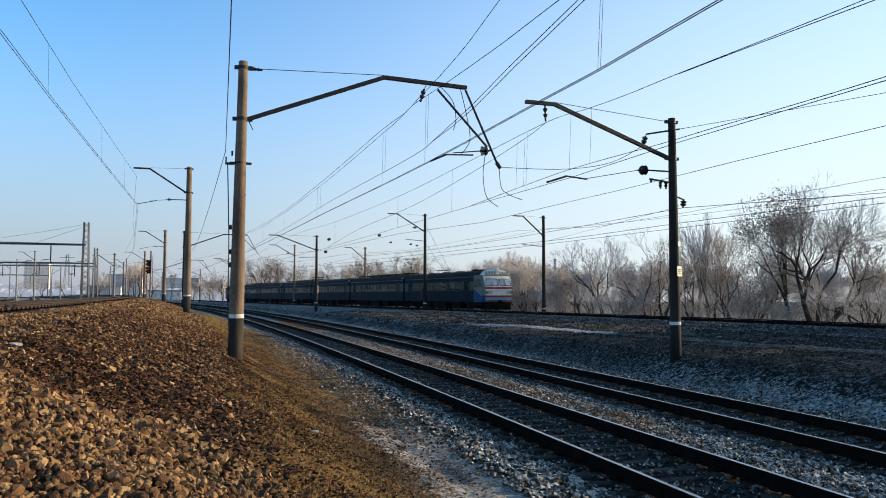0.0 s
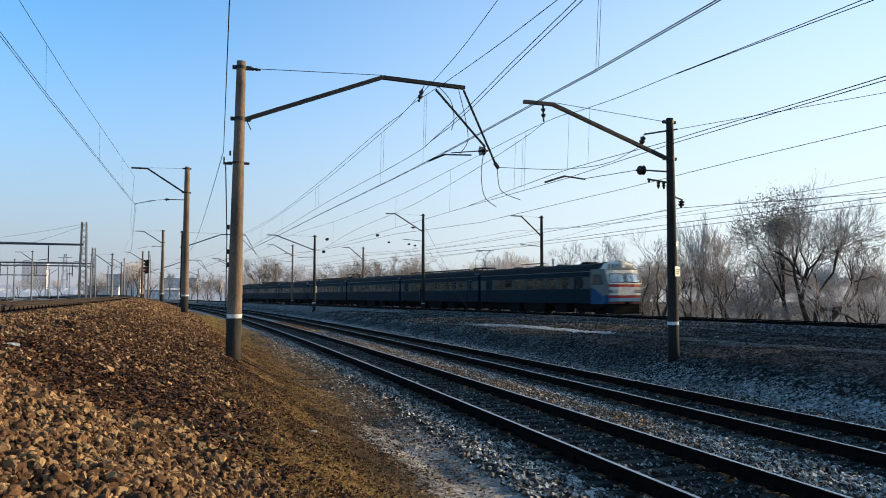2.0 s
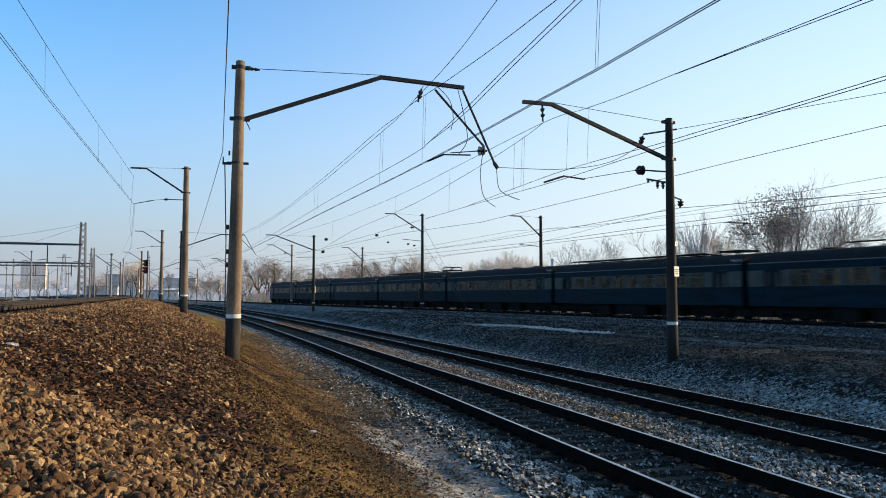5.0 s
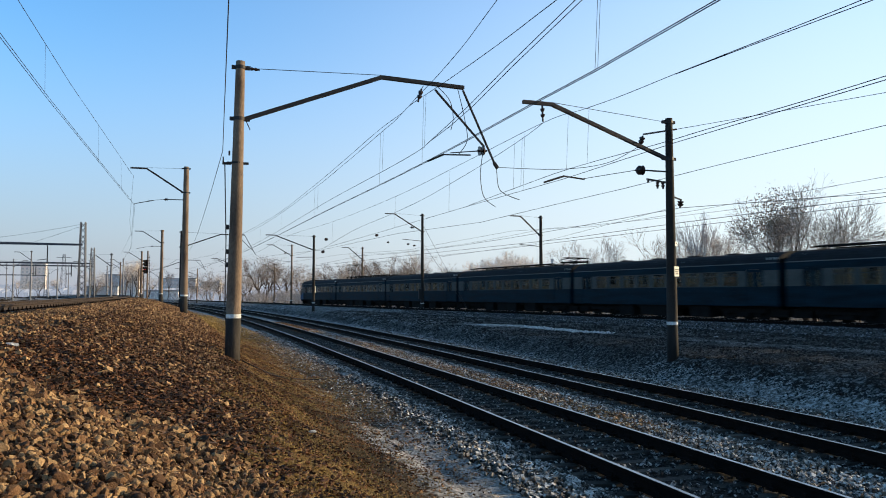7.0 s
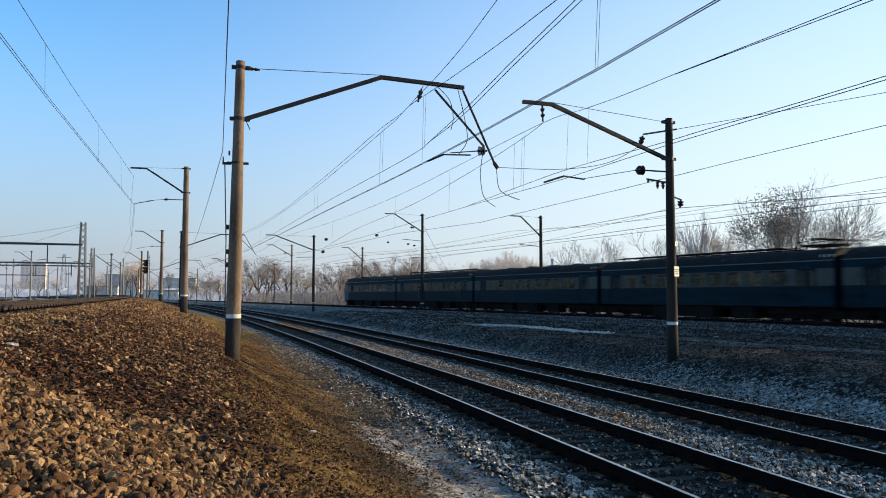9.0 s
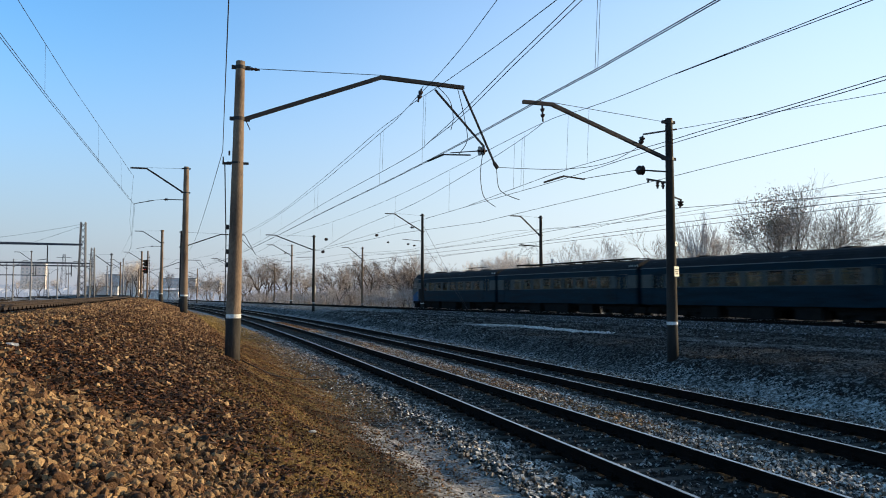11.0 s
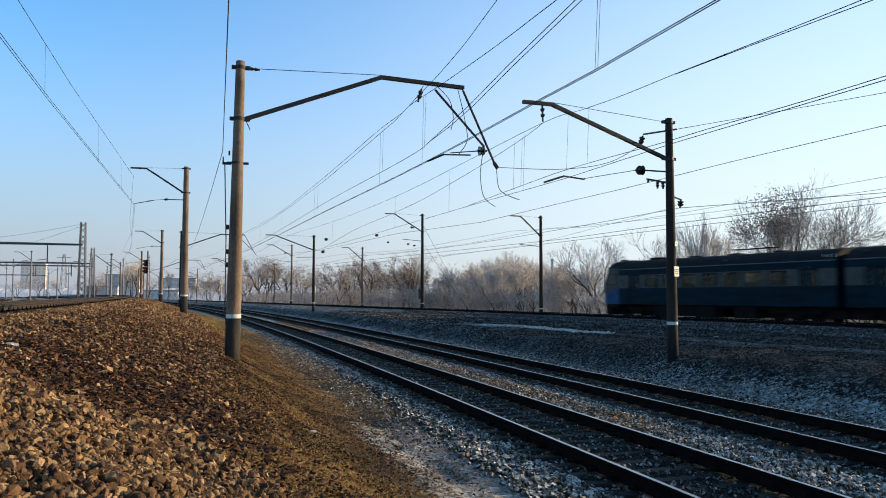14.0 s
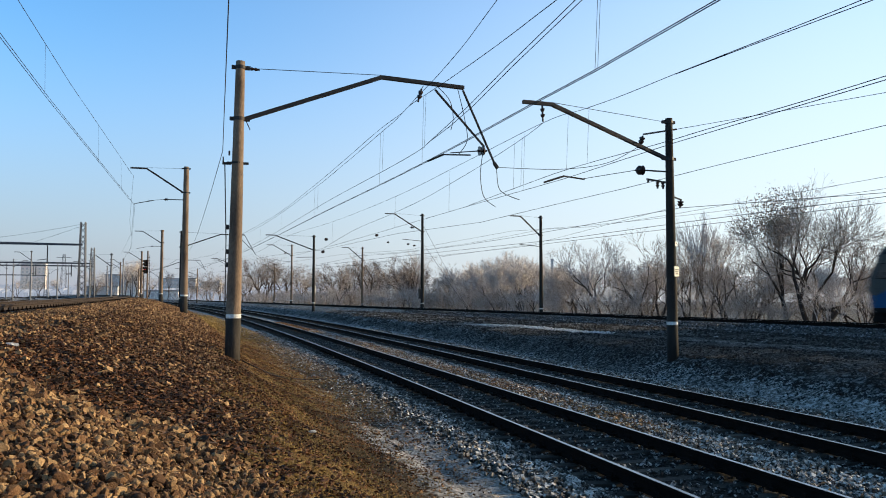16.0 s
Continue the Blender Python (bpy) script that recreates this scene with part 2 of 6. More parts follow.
def ground(x, y):
    """Height of the ground, and the offsets from the arc and from the straight pair."""
    x, y = np.asarray(x, float), np.asarray(y, float)
    o = np.hypot(x - MID.x, y - MID.y) - RADIUS
    s = (x - FOOT.x) * WAY.x + (y - FOOT.y) * WAY.y
    e = (x - FOOT.x) * SIDE.x + (y - FOOT.y) * SIDE.y
    fall = FALL * np.clip(s, -200, 260)
    low = stepped(o, [(-200, 0.3), (-60, 0.5), (-16.5, 0.80), (-14.6, 1.05), (-13.3, 1.765), (-9.5, 1.765), (-8.6, 1.64), (-8.0, 1.53), (-5.18, 0.64),
                      (-4.2, 0.12), (-3.4, -0.16), (-2.8, -0.27), (-2.4, -0.235), (6.3, -0.235), (6.8, -0.31), (7.2, -0.15), (8.2, 0.36), (9.8, 0.52), (30, 0.70)])
    high = stepped(e, [(-400, -2.5), (-60, -2.0), (-16, -1.2), (-6, -0.5), (-3.2, 0.15), (-2.3, 0.40), (1.6, 0.42), (2.4, 0.46), (UPPER_GAP - 2.2, 0.785),
                       (UPPER_GAP + 2.0, 0.785), (UPPER_GAP + 3.0, 0.56), (UPPER_GAP + 3.6, 0.52), (UPPER_GAP + 30, 0.2)]) + fall
    z = np.where(e < UPPER_GAP + 3.3, high, np.where(o > 8.5, np.maximum(np.minimum(low, high + 0.2), low * 0.5 + high * 0.5), low))
    t = np.clip((e - UPPER_GAP - 3.3) / 2.0, 0, 1)
    z = np.where(e < UPPER_GAP + 3.3, high, high * (1 - t) + np.where(o > 9.8, stepped(o, [(9.8, 0.52), (22, 0.66)]) + 0.5 * fall * np.clip((o - 9.8) / 4, 0, 1), low) * t)
    rough = np.where(np.abs(o + 11.3) < 2.1, 0.2, 1.0) * np.where((o > -2.6) & (o < 6.3), 0.25, 1.0) * np.where(np.abs(e - UPPER_GAP) < 2.2, 0.2, 1.0)
    z = z + rough * (0.028 * wobble(x, y, 1.7) + 0.016 * wobble(x + 3, y, 5.1))
    return z, o, e


def ground_z(x, y):
    return float(ground([x], [y])[0][0])


def ground_material():
    m = material("ground", [(0.05, 0.04, 0.03), (0.09, 0.07, 0.05)], 0.95, scale=1.2, grain=30, bump=0.5, gap=0.04)
    nt, n = m.node_tree, m.node_tree.nodes
    link = nt.links.new
    b = n["Principled BSDF"]
    b.inputs["Specular IOR Level"].default_value = 0.1
    at = n.new("ShaderNodeAttribute")
    at.attribute_name = "cover"
    sep = n.new("ShaderNodeSeparateColor")
    link(at.outputs["Color"], sep.inputs[0])
    tc = n.new("ShaderNodeTexCoord")

    def noisy(scale, detail=6, rough=0.65):
        t = n.new("ShaderNodeTexNoise")
        t.inputs["Scale"].default_value, t.inputs["Detail"].default_value, t.inputs["Roughness"].default_value = scale, detail, rough
        link(tc.outputs["Object"], t.inputs["Vector"])
        return t.outputs["Fac"]

    def ramp(src, *stops):
        r = n.new("ShaderNodeValToRGB")
        r.color_ramp.elements[0].position, r.color_ramp.elements[0].color = stops[0][0], (*stops[0][1], 1)
        r.color_ramp.elements[1].position, r.color_ramp.elements[1].color = stops[-1][0], (*stops[-1][1], 1)
        for p, c in stops[1:-1]:
            r.color_ramp.elements.new(p).color = (*c, 1)
        link(src, r.inputs[0])
        return r.outputs[0]

    def mix(fac, a, c):
        x = n.new("ShaderNodeMix")
        x.data_type = "RGBA"
        link(fac, x.inputs[0])
        link(a, x.inputs[6])
        link(c, x.inputs[7])
        return x.outputs[2]

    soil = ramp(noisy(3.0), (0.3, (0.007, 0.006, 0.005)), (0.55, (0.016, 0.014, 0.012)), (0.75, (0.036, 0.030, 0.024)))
    # litter is darkened: shade of the gaps between stones put into its colour
    litter = ramp(noisy(16.0, 8), (0.30, (0.010, 0.005, 0.003)), (0.5, (0.028, 0.014, 0.007)), (0.7, (0.07, 0.038, 0.018)))
    grass = ramp(noisy(24.0, 8, 0.8), (0.37, (0.020, 0.012, 0.005)), (0.5, (0.145, 0.090, 0.029)), (0.64, (0.39, 0.27, 0.105)))
    frost = ramp(noisy(9.0, 10, 0.8), (0.46, (0.008, 0.008, 0.008)), (0.50, (0.08, 0.079, 0.078)), (0.56, (0.60, 0.595, 0.59)))
    big = n.new("ShaderNodeMapRange")
    big.inputs["From Min"].default_value, big.inputs["From Max"].default_value = 0.40, 0.60
    link(noisy(0.55, 5), big.inputs["Value"])
    fr = n.new("ShaderNodeMath")
    fr.operation = "MULTIPLY"
    half = n.new("ShaderNodeMath")
    half.operation = "MULTIPLY_ADD"
    half.inputs[1].default_value, half.inputs[2].default_value = 0.5, 0.5
    link(big.outputs[0], half.inputs[0])
    link(half.outputs[0], fr.inputs[0])
    link(sep.outputs[2], fr.inputs[1])
    c = mix(sep.outputs[0], soil, litter)
    c = mix(sep.outputs[1], c, grass)
    c = mix(fr.outputs[0], c, frost)
    over = n.new("ShaderNodeMapRange")
    over.inputs["From Min"].default_value, over.inputs["From Max"].default_value = 1.0, 1.9
    link(sep.outputs[2], over.inputs["Value"])
    part_over = n.new("ShaderNodeMath")
    part_over.operation = "MULTIPLY"
    link(over.outputs[0], part_over.inputs[0])
    link(half.outputs[0], part_over.inputs[1])
    c = mix(part_over.outputs[0], c, ramp(noisy(17.0, 8, 0.75), (0.38, (0.07, 0.06, 0.05)), (0.48, (0.36, 0.34, 0.315)), (0.60, (0.78, 0.74, 0.70))))
    link(c, b.inputs["Base Color"])
    return m


def build_ground():
    ang = np.unique(np.concatenate([np.linspace(-40, 40, 300), np.linspace(40, 320, 71)]))[:-1]
    rad = np.concatenate([np.geomspace(0.5, 60, 230), np.geomspace(62, 400, 130), np.geomspace(420, 4500, 24)])
    A, R = np.meshgrid(np.radians(ang), rad)
    X, Y = R * np.sin(A), R * np.cos(A)
    Z, O, E = ground(X, Y)
    far = np.clip((R - 300) / 400, 0, 1)
    Z = Z * (1 - far) + np.minimum(Z, -1.0 * far) * far
    nr, na = X.shape
    verts = np.stack([X, Y, Z], -1).reshape(-1, 3).tolist() + [(0, 0, ground_z(0, 0))]
    faces = []
    for i in range(nr - 1):
        for j in range(na):
            k = (j + 1) % na
            faces.append((i * na + j, i * na + k, (i + 1) * na + k, (i + 1) * na + j))
    faces += [(nr * na, (j + 1) % na, j) for j in range(na)]
    ob = soup("ground", verts, faces, ground_material(), smooth=True)
    litter = stepped(O, [(-9.0, 0.0), (-8.0, 0.85), (-5.2, 0.9), (-4.6, 0.2), (-4.0, 0)])
    grass = stepped(O, [(-60, 0.5), (-30, 0.5), (-13, 0.2), (-6.0, 0.0), (-5.5, 0.75), (-4.5, 0.85), (-3.9, 0.4), (-3.2, 0.3), (-2.4, 0), (40, 0.0), (80, 0.2)])
    frost = stepped(O, [(-60, 1.5), (-20, 1.5), (-14, 0.8), (-12.7, 0), (-3.9, 0.0), (-3.5, 0.3), (-3.2, 1.4), (-2.95, 1.9), (-2.25, 1.8), (-2.0, 0.5), (-1.4, 0.12), (1.3, 0.12), (1.5, 0.5), (2.4, 0.5), (2.6, 0.12), (5.3, 0.12), (6.0, 0.5), (6.4, 1.9), (7.3, 1.7), (7.8, 0.6), (8.1, 0.42), (9.6, 0.36), (60, 0.3)])
    # past the pole the frost thins to a seam along the sleeper ends
    frost = np.where((O < -2.0) & (O > -4.2), np.minimum(frost, stepped(Y, [(12.5, 2.0), (16, 0.35)])), frost)
    frost = np.maximum(frost, 1.5 * np.clip((Y - 17) / 6, 0, 1) * np.exp(-((O + 1.45 + 0.1 * np.sin(Y * 0.9)) / 0.28) ** 2))
    grass = np.where((O > -4) & (O < -1.8), np.maximum(grass, stepped(Y, [(12, 0.1), (17, 0.85)]) * np.clip((-1.75 - O) / 0.3, 0, 1)), grass)
    S = (X - FOOT.x) * WAY.x + (Y - FOOT.y) * WAY.y
    frost = np.where((O > 6.2) & (O < 8.1), np.minimum(frost, stepped(S, [(14, 1.35), (19, 0.75), (24, 0.45), (34, 0.5)])), frost)
    frost = np.where((O > -2.2) & (O < 7), frost + np.clip((Y - 20) / 25, 0, 1) * stepped(np.abs(np.abs(O - 0.5 * TRACK_GAP) - 0.5 * TRACK_GAP), [(0.9, 0.15), (1.4, 1.0)]), frost)
    # the upper part of the slope is whiter than its foot
    upper = stepped(E, [(-6, 0.3), (UPPER_GAP + 3, 0.55), (15.0, 0.4), (16.2, 0.3), (17.4, 0.0)])
    frost = np.where(O > 7.8, np.maximum(frost, upper), frost)
    trail = np.exp(-((E - 16.6 - 0.25 * np.sin(S * 0.7)) / 0.45) ** 2) * (np.clip((S - 26) / 2, 0, 1) * np.clip((42 - S) / 6, 0, 1) + 0.25 * np.clip((S - 9) / 3, 0, 1) * np.clip((24 - S) / 3, 0, 1))
    frost = np.where(O > 7.8, frost + 0.6 * np.clip((S - 30) / 22, 0, 1), frost)
    frost = np.where(O > 8.0, frost * stepped(S, [(22, 0.75), (30, 1.0)]), frost)
    frost = np.clip(frost + 1.8 * trail, 0, 1.9)
    col = np.stack([litter, grass, frost, np.ones_like(frost)], -1).reshape(-1, 4)
    col = np.vstack([col, [[0.5, 0.3, 0, 1]]])
    at = ob.data.color_attributes.new("cover", "FLOAT_COLOR", "POINT")
    at.data.foreach_set("color", col.astype(np.float32).ravel())
    return tagged(ob, "frosty soil banks with dry grass and leaves", "ground", kind="structure")


build_ground()

# ---- the railway tracks ----


def rail_profile():
    """Half outlines of a heavy rail, top at z 0, and whether the piece is the running face."""
    pts = [(-0.075, -0.180), (-0.075, -0.168), (-0.016, -0.145), (-0.010, -0.09), (-0.012, -0.050), (-0.037, -0.036), (-0.037, -0.008), (-0.028, 0.0)]
    return pts + [(-x, z) for x, z in reversed(pts)]


def build_rail(parent, place, s0, s1, step, off, side=None):
    prof = rail_profile()
    n = int((s1 - s0) / step)
    verts, faces, slots = [], [], []
    for i in range(n + 1):
        s = s0 + (s1 - s0) * i / n
        for px, pz in prof:
            verts.append(tuple(place(s, off + px, pz)))
    k = len(prof)
    for i in range(n):
        for j in range(k):
            a, b = i * k + j, i * k + (j + 1) % k
            faces.append((a, b, b + k, a + k))
            slots.append(1 if j == 7 else 0)
    me = bpy.data.meshes.new("rail")
    me.from_pydata(verts, [], faces)
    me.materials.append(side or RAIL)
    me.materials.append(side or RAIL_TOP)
    me.polygons.foreach_set("material_index", slots)
    ob = new("rail", me)
    ob.parent = parent
    return ob


def sleeper_mesh():
    bm = bmesh.new()
    box(bm, -1.35, 1.35, -0.13, 0.13, -0.20, 0.0)
    for v in bm.verts:
        if v.co.z > -0.01:
            v.co.y *= 0.68
            v.co.x *= 0.985
            v.co.z = -0.03 if abs(v.co.x) < 0.4 else 0.0
    r = bmesh.ops.bisect_plane(bm, geom=bm.verts[:] + bm.edges[:] + bm.faces[:], plane_co=(-0.35, 0, 0), plane_no=(1, 0, 0))
    r = bmesh.ops.bisect_plane(bm, geom=bm.verts[:] + bm.edges[:] + bm.faces[:], plane_co=(0.35, 0, 0), plane_no=(1, 0, 0))
    for v in bm.verts:
        if abs(v.co.x) < 0.4 and v.co.z > -0.01:
            v.co.z = -0.035
    ob = part("sleeper", bm, SLEEPER)
    return ob


def clip_mesh():
    bm = bmesh.new()
    for sx in (-1, 1):
        box(bm, sx * 0.06, sx * 0.16, -0.07, 0.07, -0.17, -0.13)
        tube(bm, (sx * 0.115, 0, -0.15), (sx * 0.115, 0, -0.075), 0.016, seg=6)
    return part("rail_fastening", bm, RAIL)


def build_track(label, place, turn, s0, s1, near0, near1, pitch, clips=0.0, side=None):
    """A track along place(s, off, z) with its sleepers; those from near0 to near1 are single pieces."""
    base = empty("railway_track", Matrix(), label, "railway track", "parallel railway tracks", "structure")
    for off in (-0.795, 0.795):
        build_rail(base, place, s0, s1, 1.0, off, side)
    first = sleeper_mesh()
    first.parent = base
    s = near0
    first.matrix_local = Matrix.Translation(place(s, 0, -0.185)) @ pose(0, 0, 0, 0, 0, turn(s))
    count = 0
    while s < near1 - pitch and count < 298:
        s += pitch
        count += 1
        share("sleeper", first, base, Matrix.Translation(place(s, 0, -0.185)) @ pose(0, 0, random.uniform(-0.008, 0.004), random.uniform(-0.3, 0.3), random.uniform(-0.4, 0.4), turn(s) + random.uniform(-0.8, 0.8)))
    if clips:
        c = clip_mesh()
        c.parent = base
        c.matrix_local = Matrix.Translation(place(near0, 0.795, 0)) @ pose(0, 0, 0, 0, 0, turn(near0))
        s = near0
        while s < min(near1, near0 + clips):
            s += pitch
            for off in (-0.795, 0.795):
                share("rail_fastening", c, base, Matrix.Translation(place(s, off, 0)) @ pose(0, 0, 0, 0, 0, turn(s)))
    verts, faces = [], []
    tmpl = [tuple(v.co) for v in first.data.vertices]
    tf = [tuple(p.vertices) for p in first.data.polygons]
    for a, b in ((s0, near0), (s + pitch, min(s1, s + 110))):
        t = a
        while t < b:
            m = Matrix.Translation(place(t, 0, -0.185)) @ pose(0, 0, 0, 0, 0, turn(t))
            k = len(verts)
            verts += [tuple(m @ Vector(v)) for v in tmpl]
            faces += [tuple(i + k for i in f) for f in tf]
            t += pitch
    rest = soup("far_sleepers", verts, faces, SLEEPER, base)
    tagged(rest, kind="stuff")
    return base


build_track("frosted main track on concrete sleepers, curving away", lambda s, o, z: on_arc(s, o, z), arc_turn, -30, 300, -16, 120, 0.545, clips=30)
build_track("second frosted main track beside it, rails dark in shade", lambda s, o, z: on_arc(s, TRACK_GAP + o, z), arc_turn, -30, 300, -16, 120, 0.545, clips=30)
build_track("track on a brown gravel bank with bolted rails", lambda s, o, z: on_arc(s, YARD_TRACK + o, YARD_RAIL + z), arc_turn, -30, 330, -8, 120, 0.545, clips=75, side=RAIL_SUNLIT)
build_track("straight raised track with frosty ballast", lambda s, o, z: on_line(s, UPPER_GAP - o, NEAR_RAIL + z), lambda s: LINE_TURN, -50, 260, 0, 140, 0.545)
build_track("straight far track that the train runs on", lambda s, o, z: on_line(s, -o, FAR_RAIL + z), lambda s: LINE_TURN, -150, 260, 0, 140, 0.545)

# ---- the overhead line: poles, brackets, wires ----


FOOTING = material("grey_pole_foot", [(0.010, 0.009, 0.008), (0.028, 0.024, 0.020), (0.075, 0.062, 0.052)], 0.9, scale=2.5, grain=45, bump=0.35, stretch=(1, 1, 0.25))

FOOTING_DARK = material("black_tarred_pole_foot", [(0.008, 0.008, 0.008), (0.022, 0.02, 0.018)], 0.85, scale=3, grain=45, bump=0.35, stretch=(1, 1, 0.3))


def build_shaft(parent, height, r0, r1, mat, band=None, lean=(0, 0), dark=0.0):
    bm = bmesh.new()
    n = 12
    cuts = [0] + [band / height if band else 0.1] + [0.2 + 0.8 * i / 10 for i in range(11)]
    for i in range(n):
        a, b = cuts[i], cuts[i + 1]
        tube(bm, (lean[0] * a, lean[1] * a, -0.5 if i == 0 else height * a), (lean[0] * b, lean[1] * b, height * b), r0 + (r1 - r0) * a, r0 + (r1 - r0) * b, 20, caps=(i in (0, n - 1)))
    bmesh.ops.remove_doubles(bm, verts=bm.verts, dist=0.001)
    for f in bm.faces:
        f.material_index = int(bool(band) and f.calc_center_median().z < band * 0.9)
    ob = part("shaft", bm, [mat, FOOTING_DARK if mat is CONCRETE_DARK else FOOTING], parent, smooth=False)
    ob.data.polygons.foreach_set("use_smooth", [len(p.vertices) == 4 for p in ob.data.polygons])
    if band:
        bm = bmesh.new()
        r = r0 + (r1 - r0) * band / height + 0.006
        x, y = lean[0] * band / height, lean[1] * band / height
        tube(bm, (x, y, band - 0.05), (x, y, band + 0.05), r, r, 20)
        part("painted_band", bm, WHITE_BAND, parent, "white painted ring")
    return ob


def clamp(parent, z, r, lean, height, depth=0.09):
    bm = bmesh.new()
    x, y = lean[0] * z / height, lean[1] * z / height
    tube(bm, (x, y, z - depth / 2), (x, y, z + depth / 2), r + 0.015, r + 0.015, 16)
    box(bm, x + r, x + r + 0.14, y - 0.05, y + 0.05, z - depth / 2, z + depth / 2)
    box(bm, x - r - 0.10, x - r, y - 0.04, y + 0.04, z - depth / 2, z + depth / 2)
    return part("clamp", bm, STEEL, parent)


def insulator(parent, p, q, discs=3, r=0.12, name="insulator"):
    """A string of porcelain discs from p to q."""
    p, q = Vector(p), Vector(q)
    bm = bmesh.new()
    tube(bm, p, q, 0.03, seg=8)
    d = (q - p) / (discs + 1)
    for i in range(discs):
        c = p + d * (i + 1)
        h = d.normalized() * min(0.05, d.length * 0.42)
        tube(bm, c - h, c + h * 0.2, r, r * 0.8, 12)
        tube(bm, c + h * 0.2, c + h, r * 0.8, r * 0.35, 12)
    return part(name, bm, PORCELAIN, parent, "dark glazed porcelain insulator")


def bent_arm(parent, pts, w, name="bracket_arm"):
    """Two channels side by side that run through the points."""
    bm = bmesh.new()
    for a, b in zip(pts, pts[1:]):
        a, b = Vector(a), Vector(b)
        side = (b - a).cross(Vector((0, 0, 1))).normalized() * w * 0.42
        for sgn in (-1, 1):
            bar(bm, a + side * sgn, b + side * sgn, w * 0.3, w)
        for k in range(1, 5):
            c = a.lerp(b, k / 5)
            bar(bm, c - side, c + side, w * 0.5, w * 0.2)
    return part(name, bm, STEEL, parent, "black-painted steel channel arm")


def rod(parent, p, q, r, name="tie_rod", mat=None):
    bm = bmesh.new()
    tube(bm, p, q, r, seg=6)
    return part(name, bm, mat or STEEL, parent)


def line_pole(x, y, height, label, group, arms, r0=0.175, r1=0.112, mat=None, band=None, lean=(0, 0), base=None, turn=0.0, droop=0.0):
    """A tapered concrete pole whose local +x points along its bracket. arms: bracket sets as (attach, length, rise, flat, tie height)."""
    z = ground_z(x, y) if base is None else base
    pole = empty("catenary_pole", pose(x, y, z, 0, 0, turn), label, "catenary pole", group)
    mat = mat or CONCRETE
    build_shaft(pole, height, r0, r1, mat, band, lean)
    for at, length, rise, flat, tie in arms:
        sx = 1 if length > 0 else -1
        rad = r0 + (r1 - r0) * at / height
        lx, ly = lean[0] * at / height, lean[1] * at / height
        bent_arm(pole, [(lx + sx * rad, ly, at), (sx * (abs(length) - flat), 0, at + rise), (length, 0, at + rise - droop)], 0.10)
        clamp(pole, at, rad, lean, height)
        clamp(pole, tie, r0 + (r1 - r0) * tie / height, lean, height)
        tx = lean[0] * tie / height
        rod(pole, (tx + sx * 0.12, 0, tie), (sx * (abs(length) - flat), 0, at + rise + 0.06), 0.009)
    return pole


def wire(label, pts, r=0.009, name="overhead_wire", group="overhead wires", sag=0.0, sub=8, twin=0.0, round_off=False):
    """A wire through the points, each span sagging a little; twin: a second one that far beside it."""
    P = [Vector(p) for p in pts]
    path = []
    for a, b in zip(P, P[1:]):
        L = (b - a).length
        for i in range(sub):
            t = i / sub
            c = a.lerp(b, t)
            if round_off:
                k = P.index(a)
                p0, p3 = P[max(k - 1, 0)], P[min(k + 2, len(P) - 1)]
                c = 0.5 * (2 * a + (b - p0) * t + (2 * p0 - 5 * a + 4 * b - p3) * t ** 2 + (3 * a - p0 - 3 * b + p3) * t ** 3)
            path.append(c - Vector((0, 0, sag * 4 * t * (1 - t) * (L / 50) ** 2)))
    path.append(P[-1])
    verts, faces = [], []
    for shift in ((-twin / 2, twin / 2) if twin else (0,)):
        k0 = len(verts)
        for i, p in enumerate(path):
            d = (path[min(i + 1, len(path) - 1)] - path[max(i - 1, 0)]).normalized()
            u = d.cross(Vector((0, 0, 1))).normalized()
            v = u.cross(d)
            c = p + u * shift
            for k in range(5):
                a = 2 * math.pi * k / 5
                verts.append(tuple(c + u * (math.cos(a) * r) + v * (math.sin(a) * r)))
        for i in range(len(path) - 1):
            for k in range(5):
                a, b = k0 + i * 5 + k, k0 + i * 5 + (k + 1) % 5
                faces.append((a, b, b + 5, a + 5))
    return tagged(soup(name, verts, faces, WIRE), label, "wire", group)


def curve_pole(s, off, height, label, group, length, at, rise, flat, **more):
    """A pole beside the arc; its bracket points across the track, to the right for a positive length."""
    p = on_arc(s, off, 0)
    turn = arc_turn(s) + (0 if length > 0 else 180)
    return line_pole(p.x, p.y, height, label, group, [(at, abs(length), rise, flat, height - 0.13)], turn=turn, **more)


CURVE = "poles of the curved pair"
# the big pole by the bank, with its reversed steady arm over the first track
p1 = line_pole(-5.35, 19.6, 7.63, "weathered concrete pole with a white ring and long bracket", CURVE, [(6.12, 6.25, 1.43, 2.40, 7.47)], r0=0.198, r1=0.117, band=1.04, base=0.63, turn=18.05, lean=(0.09, -0.02), droop=0.09)
Z1 = -0.63
rod(p1, (5.39, 0, 7.97 + Z1), (6.87, 0, 6.43 + Z1), 0.035, "brace")
rod(p1, (6.22, 0, 8.02 + Z1), (7.21, 0, 5.90 + Z1), 0.035, "hanger_post")
rod(p1, (7.16, 0, 5.99 + Z1), (7.28, 0, 5.83 + Z1), 0.06, "post_foot")
insulator(p1, (6.66, 0, 6.30 + Z1), (6.95, 0, 6.32 + Z1), 2, 0.14)
rod(p1, (5.85, 0, 6.20 + Z1), (6.66, 0, 6.30 + Z1), 0.016, "steady_rod")
rod(p1, (5.62, 0, 6.14 + Z1), (6.45, 0, 6.17 + Z1), 0.022, "steady_arm")
rod(p1, (5.18, 0, 5.93 + Z1), (5.64, 0, 6.14 + Z1), 0.028, "steady_arm_tip")
